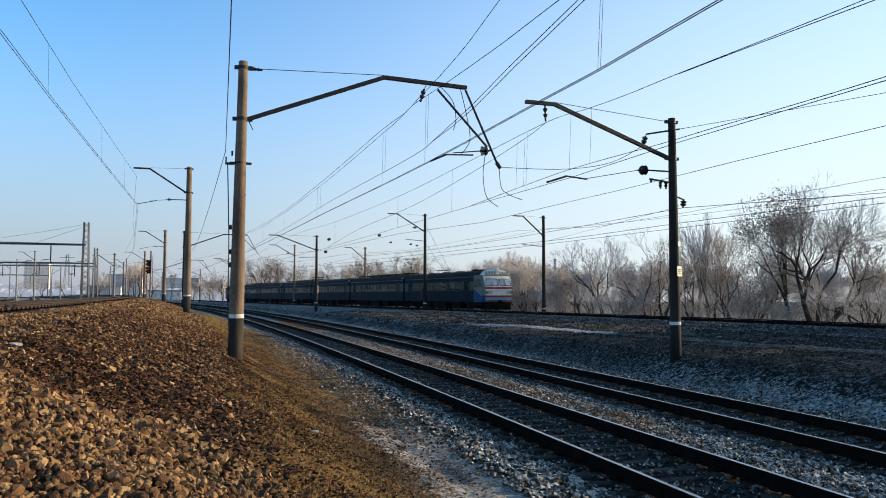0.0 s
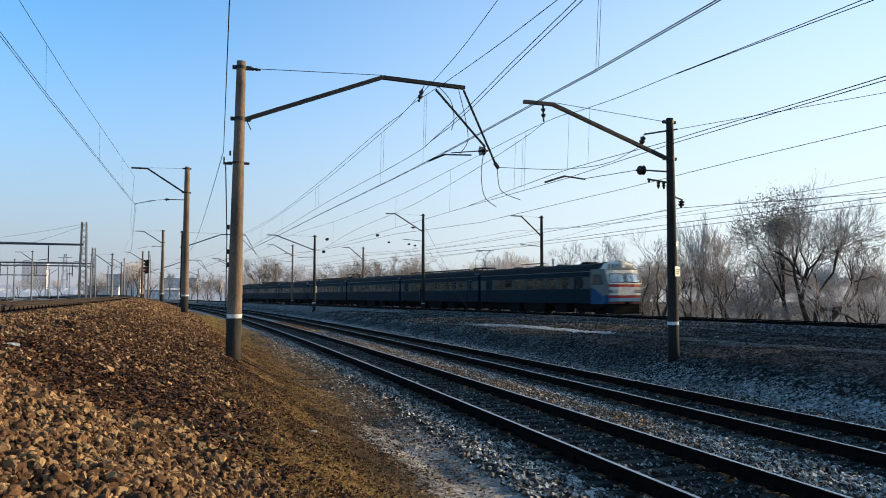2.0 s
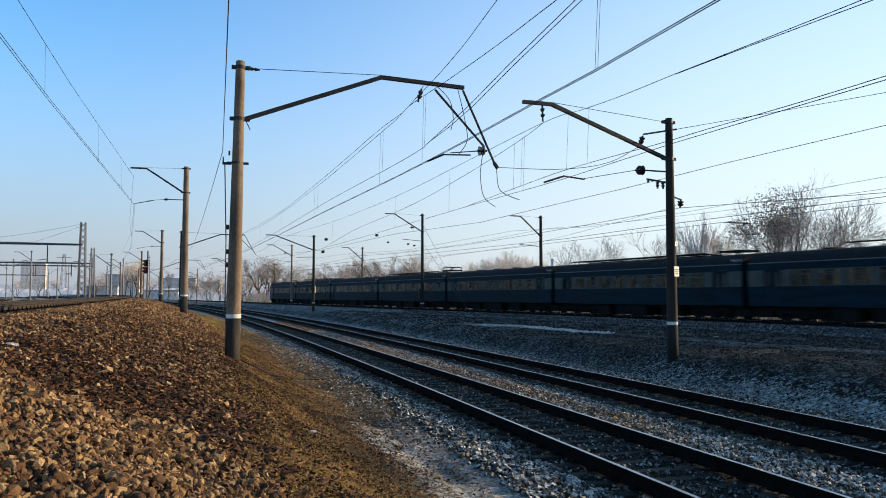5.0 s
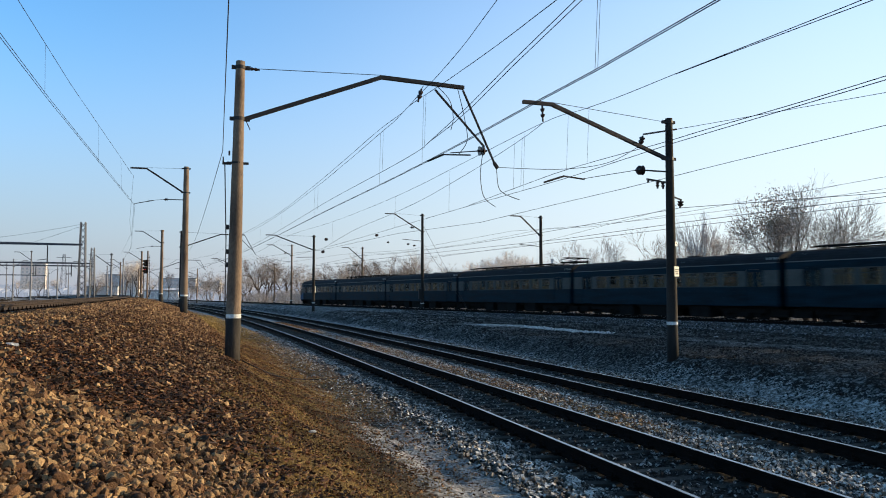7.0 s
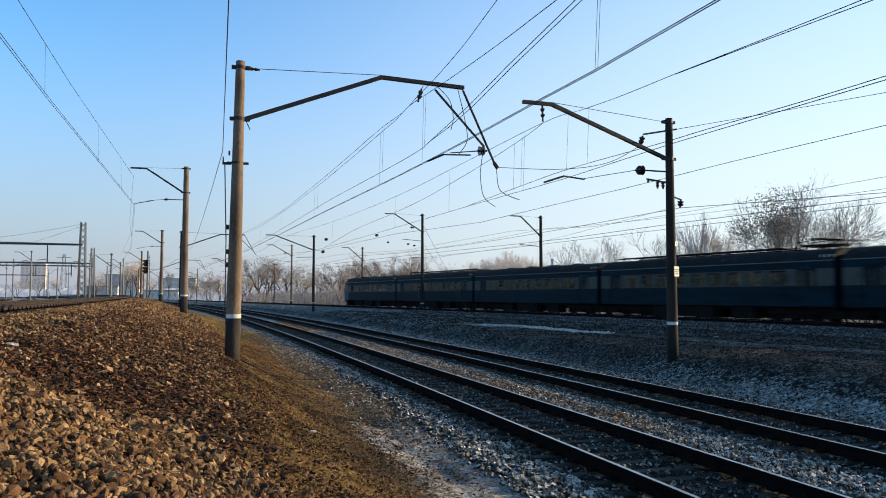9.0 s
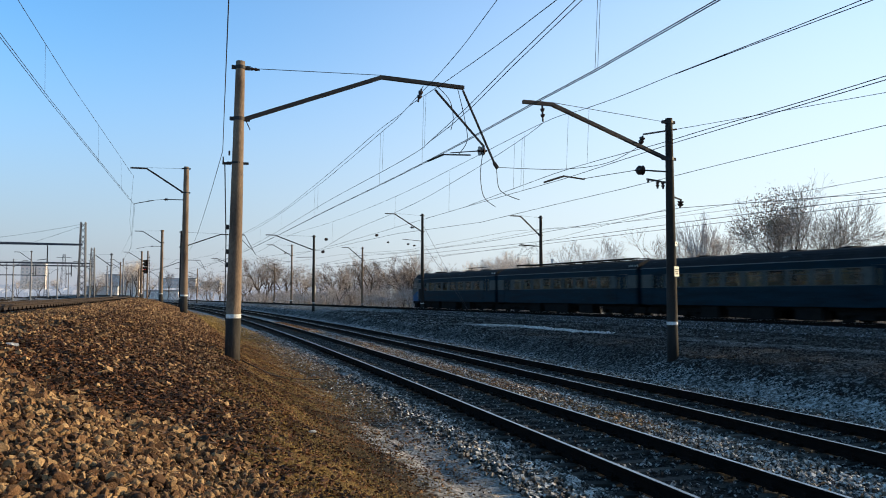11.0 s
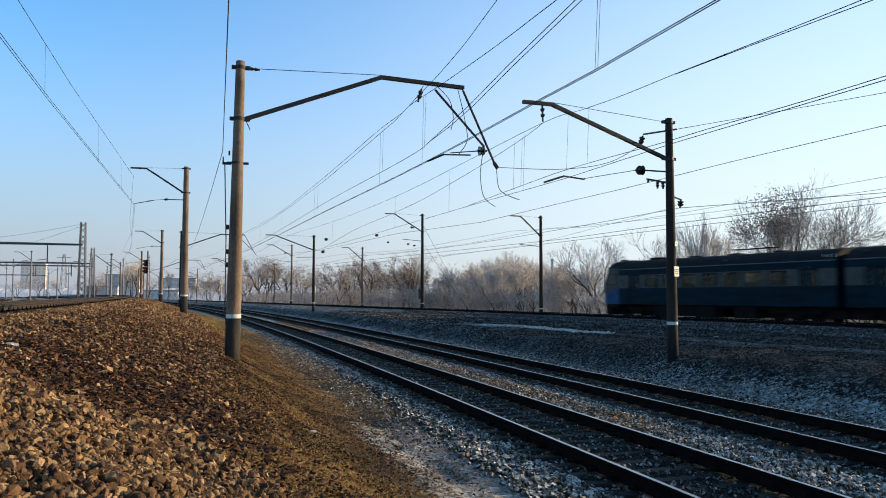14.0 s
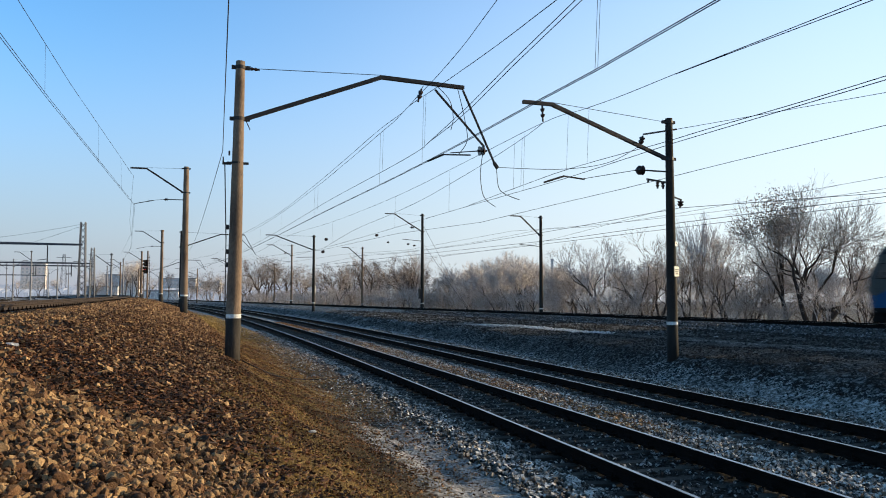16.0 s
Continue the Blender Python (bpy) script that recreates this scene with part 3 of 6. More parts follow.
insulator(p1, (4.98, -0.05, 7.93 + Z1), (4.85, -0.15, 7.55 + Z1), 2, 0.07)
rod(p1, (5.05, 0, 8.05 + Z1), (4.98, -0.05, 7.93 + Z1), 0.012, "hanger_link")
bm = bmesh.new()
bar(bm, (-0.10, 0, 4.95), (-0.32, 0, 4.95), 0.06, 0.06)
tube(bm, (-0.30, 0, 4.95), (-0.30, 0, 5.12), 0.02, seg=6)
part("side_bracket", bm, STEEL, p1)
clamp(p1, 4.97, 0.147, (0.07, 0), 7.63, 0.05)
insulator(p1, (0.22, 0, 7.47), (0.58, 0, 7.46), 3, 0.05, "tie_insulator")
rod(p1, (0.25, 0.02, 6.10), (0.36, 0.02, 5.86), 0.012, "loose_wire_end")
for z0, z1, x0, x1 in ((4.95, 3.0, -0.26, -0.20), (3.0, 1.15, -0.20, -0.20), (1.15, 0.05, -0.19, -0.12)):
    rod(p1, (x0, -0.02, z0), (x1, -0.03, z1), 0.014, "earth_cable")
for z in (2.28, 2.62, 3.25, 5.16):
    bm = bmesh.new()
    box(bm, -0.235 + 0.012 * z, -0.13, -0.05, 0.05, z, z + 0.12, bevel=0.01)
    part("cable_clip", bm, STEEL, p1)

# the pole on the other side, for the second track
p2 = line_pole(7.10, 23.85, 7.29, "dark concrete pole with two small plates, bracket and insulators", CURVE, [(6.01, 5.07, 1.38, 0.95, 7.17)], r0=0.175, r1=0.110, mat=CONCRETE_DARK, band=0.88, base=0.45, turn=199.9)
Z2 = -0.45
insulator(p2, (4.44, 0, 7.80 + Z2), (4.42, 0, 7.30 + Z2), 2, 0.07)
rod(p2, (0.12, 0, 6.05 + Z2), (0.95, 0, 6.05 + Z2), 0.025, "steady_bracket")
insulator(p2, (0.93, 0, 6.05 + Z2), (1.27, 0, 6.03 + Z2), 2, 0.15)
rod(p2, (1.27, 0, 6.03 + Z2), (3.17, 0, 5.66 + Z2), 0.010, "steady_rod")
rod(p2, (3.05, 0, 5.66 + Z2), (3.75, 0, 5.72 + Z2), 0.024, "steady_arm")
rod(p2, (3.74, 0, 5.72 + Z2), (4.40, 0, 5.50 + Z2), 0.030, "steady_arm_tip")
bm = bmesh.new()
bar(bm, (-0.28, 0, 7.42 + Z2), (0.95, 0, 7.17 + Z2), 0.05, 0.05)
part("cross_arm", bm, STEEL, p2)
insulator(p2, (0.97, 0, 7.12 + Z2), (1.08, 0, 6.80 + Z2), 2, 0.09)
bm = bmesh.new()
bar(bm, (0.05, 0, 5.70 + Z2), (0.85, 0, 5.78 + Z2), 0.05, 0.05)
bar(bm, (0.80, 0, 5.68 + Z2), (0.80, 0, 5.80 + Z2), 0.05, 0.05)
part("lower_bracket", bm, STEEL, p2)
for dx in (0.26, 0.46):
    insulator(p2, (dx, 0, 5.74 + Z2), (dx, 0, 5.50 + Z2), 2, 0.06, "pin_insulator")
bm = bmesh.new()
bar(bm, (-0.10, 0, 5.28 + Z2), (-0.42, 0, 5.18 + Z2), 0.04, 0.04)
part("rear_bracket", bm, STEEL, p2)
insulator(p2, (-0.40, 0, 5.18 + Z2), (-0.36, 0, 4.93 + Z2), 2, 0.10)
PLATE = material("enamel_plate", [(0.72, 0.68, 0.52), (0.84, 0.82, 0.68)], 0.45, scale=12)
INK = material("plate_ink", [(0.05, 0.05, 0.05), (0.12, 0.1, 0.09)], 0.7)
for name, z, w, h in (("small_plate", 3.78, 0.15, 0.14), ("warning_plate", 2.93, 0.31, 0.31)):
    # the plates face the sunny side
    m = pose(0, 0, z + Z2, 0, 0, -199.9 + 48) @ pose(0.0, -0.172, 0)
    bm = bmesh.new()
    box(bm, -w / 2, w / 2, -0.004, 0.004, -h / 2, h / 2, bevel=0.003)
    pl = part(name, bm, PLATE, p2, "cream enamel plate with dark bars")
    pl.matrix_local = m
    for i in range(1 if w < 0.2 else 3):
        bm = bmesh.new()
        k = 0.25 if w < 0.2 else 0.38 - 0.05 * i
        box(bm, -w * k, w * k, -0.010, -0.0045, h * (0.16 - 0.2 * i) - 0.016, h * (0.16 - 0.2 * i) + 0.016)
        part("text_bar", bm, INK, pl)

# the further poles of the curved pair
for s, off, length in ((61.5, -5.7, 6.0), (119, -5.1, 6.0), (178, -5.1, 6.0)):
    p = curve_pole(s, off, 7.6, "concrete pole with a bracket, far along the curve", CURVE, length, 6.0, 1.35, 2.3, band=1.0, mat=CONCRETE_DARK if s < 100 else CONCRETE)
    rod(p, (5.3, 0, 7.3), (6.8, 0, 5.8), 0.03, "brace")
    rod(p, (6.0, 0, 7.35), (7.1, 0, 5.4), 0.03, "hanger_post")
for s, off in ((66, TRACK_GAP + 4.3), (122, TRACK_GAP + 4.3), (178, TRACK_GAP + 4.3)):
    p = curve_pole(s, off, 8.3, "dark concrete pole with a bracket beside the curve", CURVE, -5.2, 6.7, 1.5, 0.95, band=0.9, mat=CONCRETE_DARK if s < 80 else CONCRETE)
    rod(p, (0.1, 0, 5.9), (1.9, 0, 5.85), 0.03, "steady_rod")
    if s < 80:
        bm = bmesh.new()
        box(bm, -0.28, -0.02, -0.26, -0.18, 1.95, 2.75, bevel=0.02)
        part("relay_box", bm, PLATE, p, "pale yellow box on the pole")

# poles of the bank track
BANK = "poles of the bank track"
for s, h, off in ((36.5, 9.85, -6.15), (94, 9.9, -6.55), (152, 9.9, -6.55), (210, 9.9, -6.55)):
    p = curve_pole(s, off, h, "tall concrete pole with a bracket over the bank track", BANK, -3.5, h - 1.75, 1.5, 1.0, r0=0.25, r1=0.165, band=1.2)
    rod(p, (0.1, 0, h - 2.25), (1.15, 0, h - 2.25), 0.03, "steady_bracket")
    insulator(p, (1.1, 0, h - 2.25), (1.4, 0, h - 2.27), 2, 0.1)
    rod(p, (1.4, 0, h - 2.27), (2.4, 0, h - 2.4), 0.012, "steady_rod")
    rod(p, (2.0, 0, h - 2.35), (3.2, 0, h - 2.62), 0.024, "steady_arm")
    if s < 40:
        bm = bmesh.new()
        box(bm, 0.16, 0.30, -0.1, 0.1, 5.0, 5.3, bevel=0.02)
        part("cable_box", bm, STEEL, p)

# poles of the straight pair: one row between the tracks, one row behind
STRAIGHT = "poles of the straight pair"
for s, off, h, mat in ((76.5, 3.1, 10.6, CONCRETE_DARK), (131.5, 3.1, 10.5, CONCRETE), (186, 3.1, 10.2, CONCRETE), (62.6, -3.2, 9.8, CONCRETE_DARK), (113, -3.2, 9.7, CONCRETE), (170, -3.2, 9.2, CONCRETE), (7, -3.2, 9.3, CONCRETE_DARK)):
    p = on_line(s, off, 0)
    turn = LINE_TURN + 180
    ob = line_pole(p.x, p.y, h, "slim concrete pole with a bracket beside the raised tracks", STRAIGHT, [(h - 1.9, 4.4 if off > 0 else 3.4, 1.75, 1.1, h - 0.2)], r0=0.20, r1=0.13, mat=mat, band=0.8, turn=turn)
    rod(ob, (0.1, 0, h - 3.0), (2.4, 0, h - 2.85), 0.03, "steady_arm")
    if off > 0:
        insulator(ob, (1.0, 0, h - 1.55), (1.5, 0, h - 1.55), 2, 0.13)
    if s == 76.5:
        bm = bmesh.new()
        box(bm, 0.10, 0.42, -0.12, 0.12, 1.3, 2.4, bevel=0.02)
        part("relay_box", bm, STEEL, ob)

    if s == 76.5:
        for z in (9.4, 7.4):
            a, b = on_line(76.4, 3.1, 0), on_line(65.4, 3.1, 0)
            a.z, b.z = ground_z(a.x, a.y) + z, ground_z(b.x, b.y) - 0.1
            inv = ob.matrix_basis.inverted()
            rod(ob, inv @ a, inv @ b, 0.014, "guy_rod")

# ---- wires ----


def arc_wire(label, pts, **more):
    return wire(label, [on_arc(s, o, z) for s, o, z in pts], r=0.0086, **more)


def line_wire(label, pts, r=0.0115, **more):
    return wire(label, [on_line(s, o, z) for s, o, z in pts], r=r, **more)


CON, MES = "bare copper contact wire over a track", "bare messenger wire above the contact wire"
G = TRACK_GAP
# first curved track: the running pair, and the pair of the section that ends here
arc_wire(MES, [(-12, 0, 9.9), (-2.7, 0, 8.59), (-0.5, 0, 8.27), (1.8, 0, 8.08), (3.6, 0, 8.0), (4.3, 0, 7.93)], round_off=True)
arc_wire(MES, [(-14, 0, 7.35), (-9.5, 0, 7.40), (-5.6, 0, 7.53), (-2.7, 0, 7.60), (0.6, 0, 7.74), (2.4, 0, 7.84), (4.3, 0, 7.93), (6.0, 0, 7.85), (8.1, 0, 7.84), (14.3, 0, 7.78), (22.0, 0, 7.74), (37.2, 0, 7.74), (53.3, 0, 7.9), (62, 0, 8.2), (90, 0, 7.6), (119, 0, 8.2), (178, 0, 8.2)], round_off=True)
for o in (0.0, 0.11):
    arc_wire(CON, [(-40, o, 9.6), (-6.4, o, 7.27), (-3.3, o, 6.98), (-0.9, o, 6.70), (0.8, o * 0.8, 6.56), (2.3, 0, 6.44)])
arc_wire(MES, [(5.2, 0.0, 7.90), (8.1, -0.10, 7.90), (14.3, -0.12, 7.84), (22.0, -0.12, 7.80), (37.2, -0.1, 7.80), (62, 0, 8.2)], round_off=True)
arc_wire(CON, [(2.3, 0, 6.44), (3.4, 0, 6.38), (6.7, 0, 6.42), (12.0, 0, 6.53), (19.8, 0, 6.64), (35.1, 0, 6.62), (62, 0.2, 6.6)], round_off=True)
arc_wire(CON, [(-40, 0, 6.0), (-10.1, 0, 5.87), (-6.9, 0, 5.85), (-4.8, 0, 5.88), (-0.5, 0, 5.90), (2.4, 0, 5.93), (6.3, 0, 5.99), (19.8, 0, 6.22), (34.3, 0, 6.32), (62, 0, 6.3), (119, 0, 6.2), (178, 0, 6.2), (240, 0, 6.2)], twin=0.05)
# second curved track
arc_wire(MES, [(-14, G, 6.85), (-11, G, 6.87), (-8.5, G, 6.92), (-5.5, G, 7.03), (-3.5, G, 7.11), (-1.2, G, 7.18), (0.7, G, 7.29), (3.2, G, 7.46), (9.7, G, 7.40), (20.5, G, 7.28), (37.1, G, 7.44), (57.5, G, 7.85), (85, G, 7.3), (113, G, 7.8), (170, G, 7.8)], round_off=True)
arc_wire(MES, [(-14, G, 6.6), (-8.7, G, 6.84), (-5.5, G, 7.01), (-3.5, G, 7.10)])
arc_wire(MES, [(3.2, G, 7.46), (4.5, G, 7.30), (6.9, G, 7.10), (10.5, G, 6.86), (16.1, G, 6.57), (21.6, G, 6.44), (30, G, 6.3), (40, G, 5.74)], round_off=True)
arc_wire(CON, [(-16, G, 5.56), (-12, G, 5.57), (-8.9, G, 5.58), (-6.9, G, 5.60), (-4.5, G, 5.65), (-2.9, G, 5.67), (0.4, G, 5.76), (2.5, G, 5.78), (5.0, G, 5.74), (9.8, G, 5.64)], round_off=True)
arc_wire(CON, [(-40, G, 5.5), (-8.9, G, 5.52), (-3.4, G, 5.58), (1.8, G, 5.54), (9.8, G, 5.62), (26.7, G, 5.68), (40.8, G, 5.72), (57.5, G, 5.8), (113, G, 6.0), (170, G, 6.0)])
wire("thin feeder wire on pole side brackets", [(9.0, -25, 5.9), (-2.71, 9.5, 5.95), (-5.68, 19.6, 5.91)])
wire("thin feeder wire on pole side brackets", [(-5.68, 19.6, 5.91), (-24.0, 72, 6.24), (-48, 125, 6.4)], sag=0.5)
# the raised straight tracks
U = UPPER_GAP
line_wire(MES, [(-60, U, 10.2), (21.1, U, 9.57), (29.6, U, 9.35), (38.9, U, 9.01), (45.1, U, 8.86), (57.6, U, 8.5), (76.5, U, 8.9), (104, U, 8.6), (131.5, U, 9.2), (186, U, 9.2)], r=0.017)
line_wire(CON, [(-60, U, 6.6), (21.3, U, 6.48), (33.8, U, 6.41), (45.1, U, 6.25), (76.5, U, 6.4), (131.5, U, 6.6), (186, U, 6.6)], twin=0.05)
line_wire(MES, [(-60, 0, 9.3), (25.4, 0, 8.34), (40.5, 0, 7.89), (50, 0, 7.75), (62.6, 0, 8.36), (88, 0, 7.9), (113, 0, 8.6), (170, 0, 8.6)])
line_wire(CON, [(-60, 0, 7.3), (25.4, 0, 7.0), (62.6, 0, 6.75), (113, 0, 6.8), (170, 0, 6.8)], twin=0.05)
wire("thin feeder wire sloping to the far poles", [(7.3, 23.9, 5.0)] + [tuple(on_line(s, 3, z)) for s, z in ((38.8, 7.78), (46.1, 7.17), (54.2, 6.53), (76.5, 6.2))], sub=4)
PEND = p2.matrix_basis @ Vector((-0.28, 0, 7.42 + Z2))
wire("thin feeder wire from the cross arm of the dark pole", [tuple(PEND), (12.87, 22.0, 8.08), (20.0, 20.2, 9.3)], sub=8, sag=0.3)
PINS = p2.matrix_basis @ Vector((-0.36, 0, 4.93 + Z2))
wire("thin feeder wire along the dark poles", [(-9.4, 80.0, 6.2), tuple(PINS), (12.2, 21.0, 5.02), (20.0, 18.5, 5.35)], sub=8, sag=0.25)
line_wire("thin feeder wire behind the tracks", [(-60, -3.6, 9.4), (7, -3.6, 8.9), (62.6, -3.6, 8.7), (113, -3.6, 8.7), (170, -3.6, 8.7)], sag=0.5)
# the bank track
Y = -10.5
BANK_TIP, BANK_TOP = (-21.42, 53.0, 8.4), (-21.54, 53.0, 10.42)
wire(CON, [tuple(on_arc(-40, Y, 8.2)), tuple(on_arc(1.9, Y, 8.21)), tuple(on_arc(8.3, Y, 8.29)), BANK_TIP, tuple(on_arc(94, Y, 8.4)), tuple(on_arc(152, Y, 8.4)), tuple(on_arc(210, Y, 8.4))], twin=0.07)
wire(MES, [tuple(on_arc(-40, Y, 10.8)), tuple(on_arc(-18, Y, 9.6)), tuple(on_arc(3.6, Y, 9.68)), tuple(on_arc(13, Y, 9.95)), BANK_TOP, tuple(on_arc(65, Y, 9.6)), tuple(on_arc(94, Y, 10.3)), tuple(on_arc(152, Y, 10.3))])
# droppers between the messengers and the contact wires


def dropper(p, q):
    return wire("thin dropper hanging between overhead wires", [p, q], r=0.004, name="dropper", group="droppers", sub=1)


for s, o, z0, z1 in ((-7.2, 0, 7.38, 5.87), (-7.0, 0.06, 7.38, 5.87), (2.6, 0, 7.85, 6.35), (3.0, 0.05, 7.88, 5.95), (7.6, 0, 7.84, 6.42), (8.0, 0, 7.84, 6.05), (21.0, 0, 7.7, 6.5), (22.0, 0, 7.7, 6.25), (35, 0, 7.62, 6.3), (47, 0, 7.6, 6.3),
                     (4.6, G, 7.40, 5.58), (4.9, G + 0.05, 7.35, 5.74), (5.4, G, 7.30, 5.7), (1.6, G, 7.38, 5.76), (0.4, G, 7.32, 5.76), (12, G, 7.38, 5.65), (20.5, G, 7.28, 5.66), (37, G, 7.44, 5.7),
                     (7.6, Y, 9.75, 8.27), (-5, Y, 9.6, 8.2)):
    dropper(on_arc(s, o, z0), on_arc(s + 0.15, o, z1))
for k in (0.3, 0.68):
    dropper(on_arc(13, Y, 9.95).lerp(Vector(BANK_TOP), k), on_arc(13, Y, 8.31).lerp(Vector(BANK_TIP), k))
for s, o, z0, z1 in ((22.3, U, 9.55, 6.48), (45.1, U, 8.86, 6.25), (52, U, 8.68, 6.3), (70, U, 8.7, 6.4), (54, 0, 7.9, 6.78), (34, 0, 8.05, 6.95)):
    dropper(on_line(s, o, z0), on_line(s, o, z1))
# slack jumpers that hang by the big pole
for pts in ([(5.42, 8.1), (5.82, 7.7), (5.93, 7.2), (5.86, 6.85)], [(6.05, 8.1), (6.25, 7.3), (6.35, 6.6), (6.10, 6.18)], [(6.82, 6.25), (6.75, 5.6), (6.85, 5.0), (7.2, 4.72)], [(7.24, 5.85), (7.3, 5.3), (7.5, 5.1), (7.95, 4.95)]):
    wire("slack jumper cable by the bracket", [tuple(p1.matrix_basis @ Vector((x, 0, z + Z1))) for x, z in pts], r=0.011, name="jumper_cable", group="jumper cables", sub=6, round_off=True)
wire("slack jumper cable by the bracket", [tuple(p1.matrix_basis @ Vector((7.26, 0, 5.86 + Z1))), (3.5, 22.6, 5.93), (5.0, 23.0, 6.2), tuple(p2.matrix_basis @ Vector((1.0, 0, 6.85 + Z2)))], r=0.009, name="jumper_cable", group="jumper cables", sub=8, round_off=True)
CABLE = ((-5.10, 19.6), (-4.7, 19.55), (-4.45, 20.5), (-4.05, 21.7), (-3.3, 22.2), (-2.6, 23.0), (-1.9, 23.6))
wire("black cable that lies from the pole foot to the rail", [(x, y, ground_z(x, y) + 0.035) for x, y in CABLE], r=0.018, name="ground_cable", group="", sub=6, round_off=True)
# strain insulators hung in the far wires
for k, p in enumerate(((-11.45, 75, 7.57), (-11.77, 75, 6.35), (-6.95, 80, 8.35), (-3.75, 82, 7.55), (-3.10, 82, 7.4), (-5.9, 82, 7.75))):
    d = on_line(1, 0, 0) - on_line(0, 0, 0)
    ob = insulator(None, Vector(p) - d * 0.3, Vector(p) + d * 0.3, 3, 0.14 if k < 3 else 0.09, "strain_insulator")
    tagged(ob, "dark porcelain strain insulator in an overhead wire", "insulator", "strain insulators")

# ---- the electric train: seven cars ----
CAR = 20.1
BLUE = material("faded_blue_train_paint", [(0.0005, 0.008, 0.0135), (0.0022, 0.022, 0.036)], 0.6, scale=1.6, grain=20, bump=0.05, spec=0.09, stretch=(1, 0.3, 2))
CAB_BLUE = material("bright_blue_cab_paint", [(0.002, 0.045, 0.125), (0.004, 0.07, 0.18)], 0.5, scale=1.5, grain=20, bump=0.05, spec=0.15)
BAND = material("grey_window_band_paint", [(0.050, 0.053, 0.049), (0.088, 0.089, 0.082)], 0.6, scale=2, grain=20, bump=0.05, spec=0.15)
EAVES = material("pale_eaves_line", [(0.07, 0.078, 0.083), (0.115, 0.12, 0.125)], 0.5, scale=3)
ROOF = frosted(material("dusty_roof_paint", [(0.011, 0.012, 0.014), (0.024, 0.026, 0.029)], 0.8, scale=1.5, grain=20, spec=0.15), 0.10, (0.3, 0.33, 0.36), scale=3)
CREAM = material("cream_front_paint", [(0.76, 0.71, 0.60), (0.86, 0.81, 0.70)], 0.45, scale=2, grain=15, bump=0.05)
PALE_BLUE = material("pale_blue_front_paint", [(0.17, 0.33, 0.50), (0.25, 0.42, 0.58)], 0.45, scale=3, bump=0.05)
RED = material("red_stripe_paint", [(0.33, 0.014, 0.013), (0.44, 0.024, 0.02)], 0.45, scale=3, bump=0.05)
DULL_RED = material("dull_red_apron_paint", [(0.16, 0.045, 0.035), (0.28, 0.11, 0.09)], 0.6, scale=3, bump=0.05)
CAB_SIDE = material("grey_beige_cab_side", [(0.11, 0.112, 0.105), (0.17, 0.172, 0.16)], 0.5, scale=2, grain=20, bump=0.05)
UNDER = material("black_underframe", [(0.006, 0.006, 0.006), (0.014, 0.013, 0.012)], 0.95, spec=0.1, scale=3, grain=30)
DUST = material("dusty_bogie_steel", [(0.02, 0.018, 0.017), (0.05, 0.045, 0.04)], 0.9, scale=3, grain=30)
SEAT = material("tan_seat_and_curtain", [(0.42, 0.30, 0.15), (0.62, 0.47, 0.27)], 0.8, scale=3)
INSIDE = material("cream_interior_panel", [(0.50, 0.42, 0.28), (0.62, 0.54, 0.38)], 0.6, scale=3)
PANE = glass("train_window_glass", (0.40, 0.37, 0.31), 0.06, 0.92)
# windscreen glass paled in colour to carry the bright sky it reflects
CAB_GLASS = material("sky_paled_windscreen_glass", [(0.74, 0.75, 0.75), (0.86, 0.87, 0.87)], 0.22, 0.6, scale=2, bump=0, spec=1.0)
UNDER_GLASS = material("dark_side_glass", [(0.02, 0.022, 0.024), (0.035, 0.036, 0.038)], 0.3, scale=2, bump=0, spec=0.4)
LAMP = material("headlamp_lens", [(0.5, 0.5, 0.48), (0.65, 0.65, 0.62)], 0.15, scale=6, bump=0)
SILL, HEADER, SKIRT, WALL_TOP, HALF = 2.12, 3.05, 0.98, 3.46, 1.74


def roof_half(x):
    """Height of the roof's arch at x."""
    a = min(1.0, abs(x) / HALF)
    return WALL_TOP + (4.16 - WALL_TOP) * (1 - a ** 2.6) ** 0.62


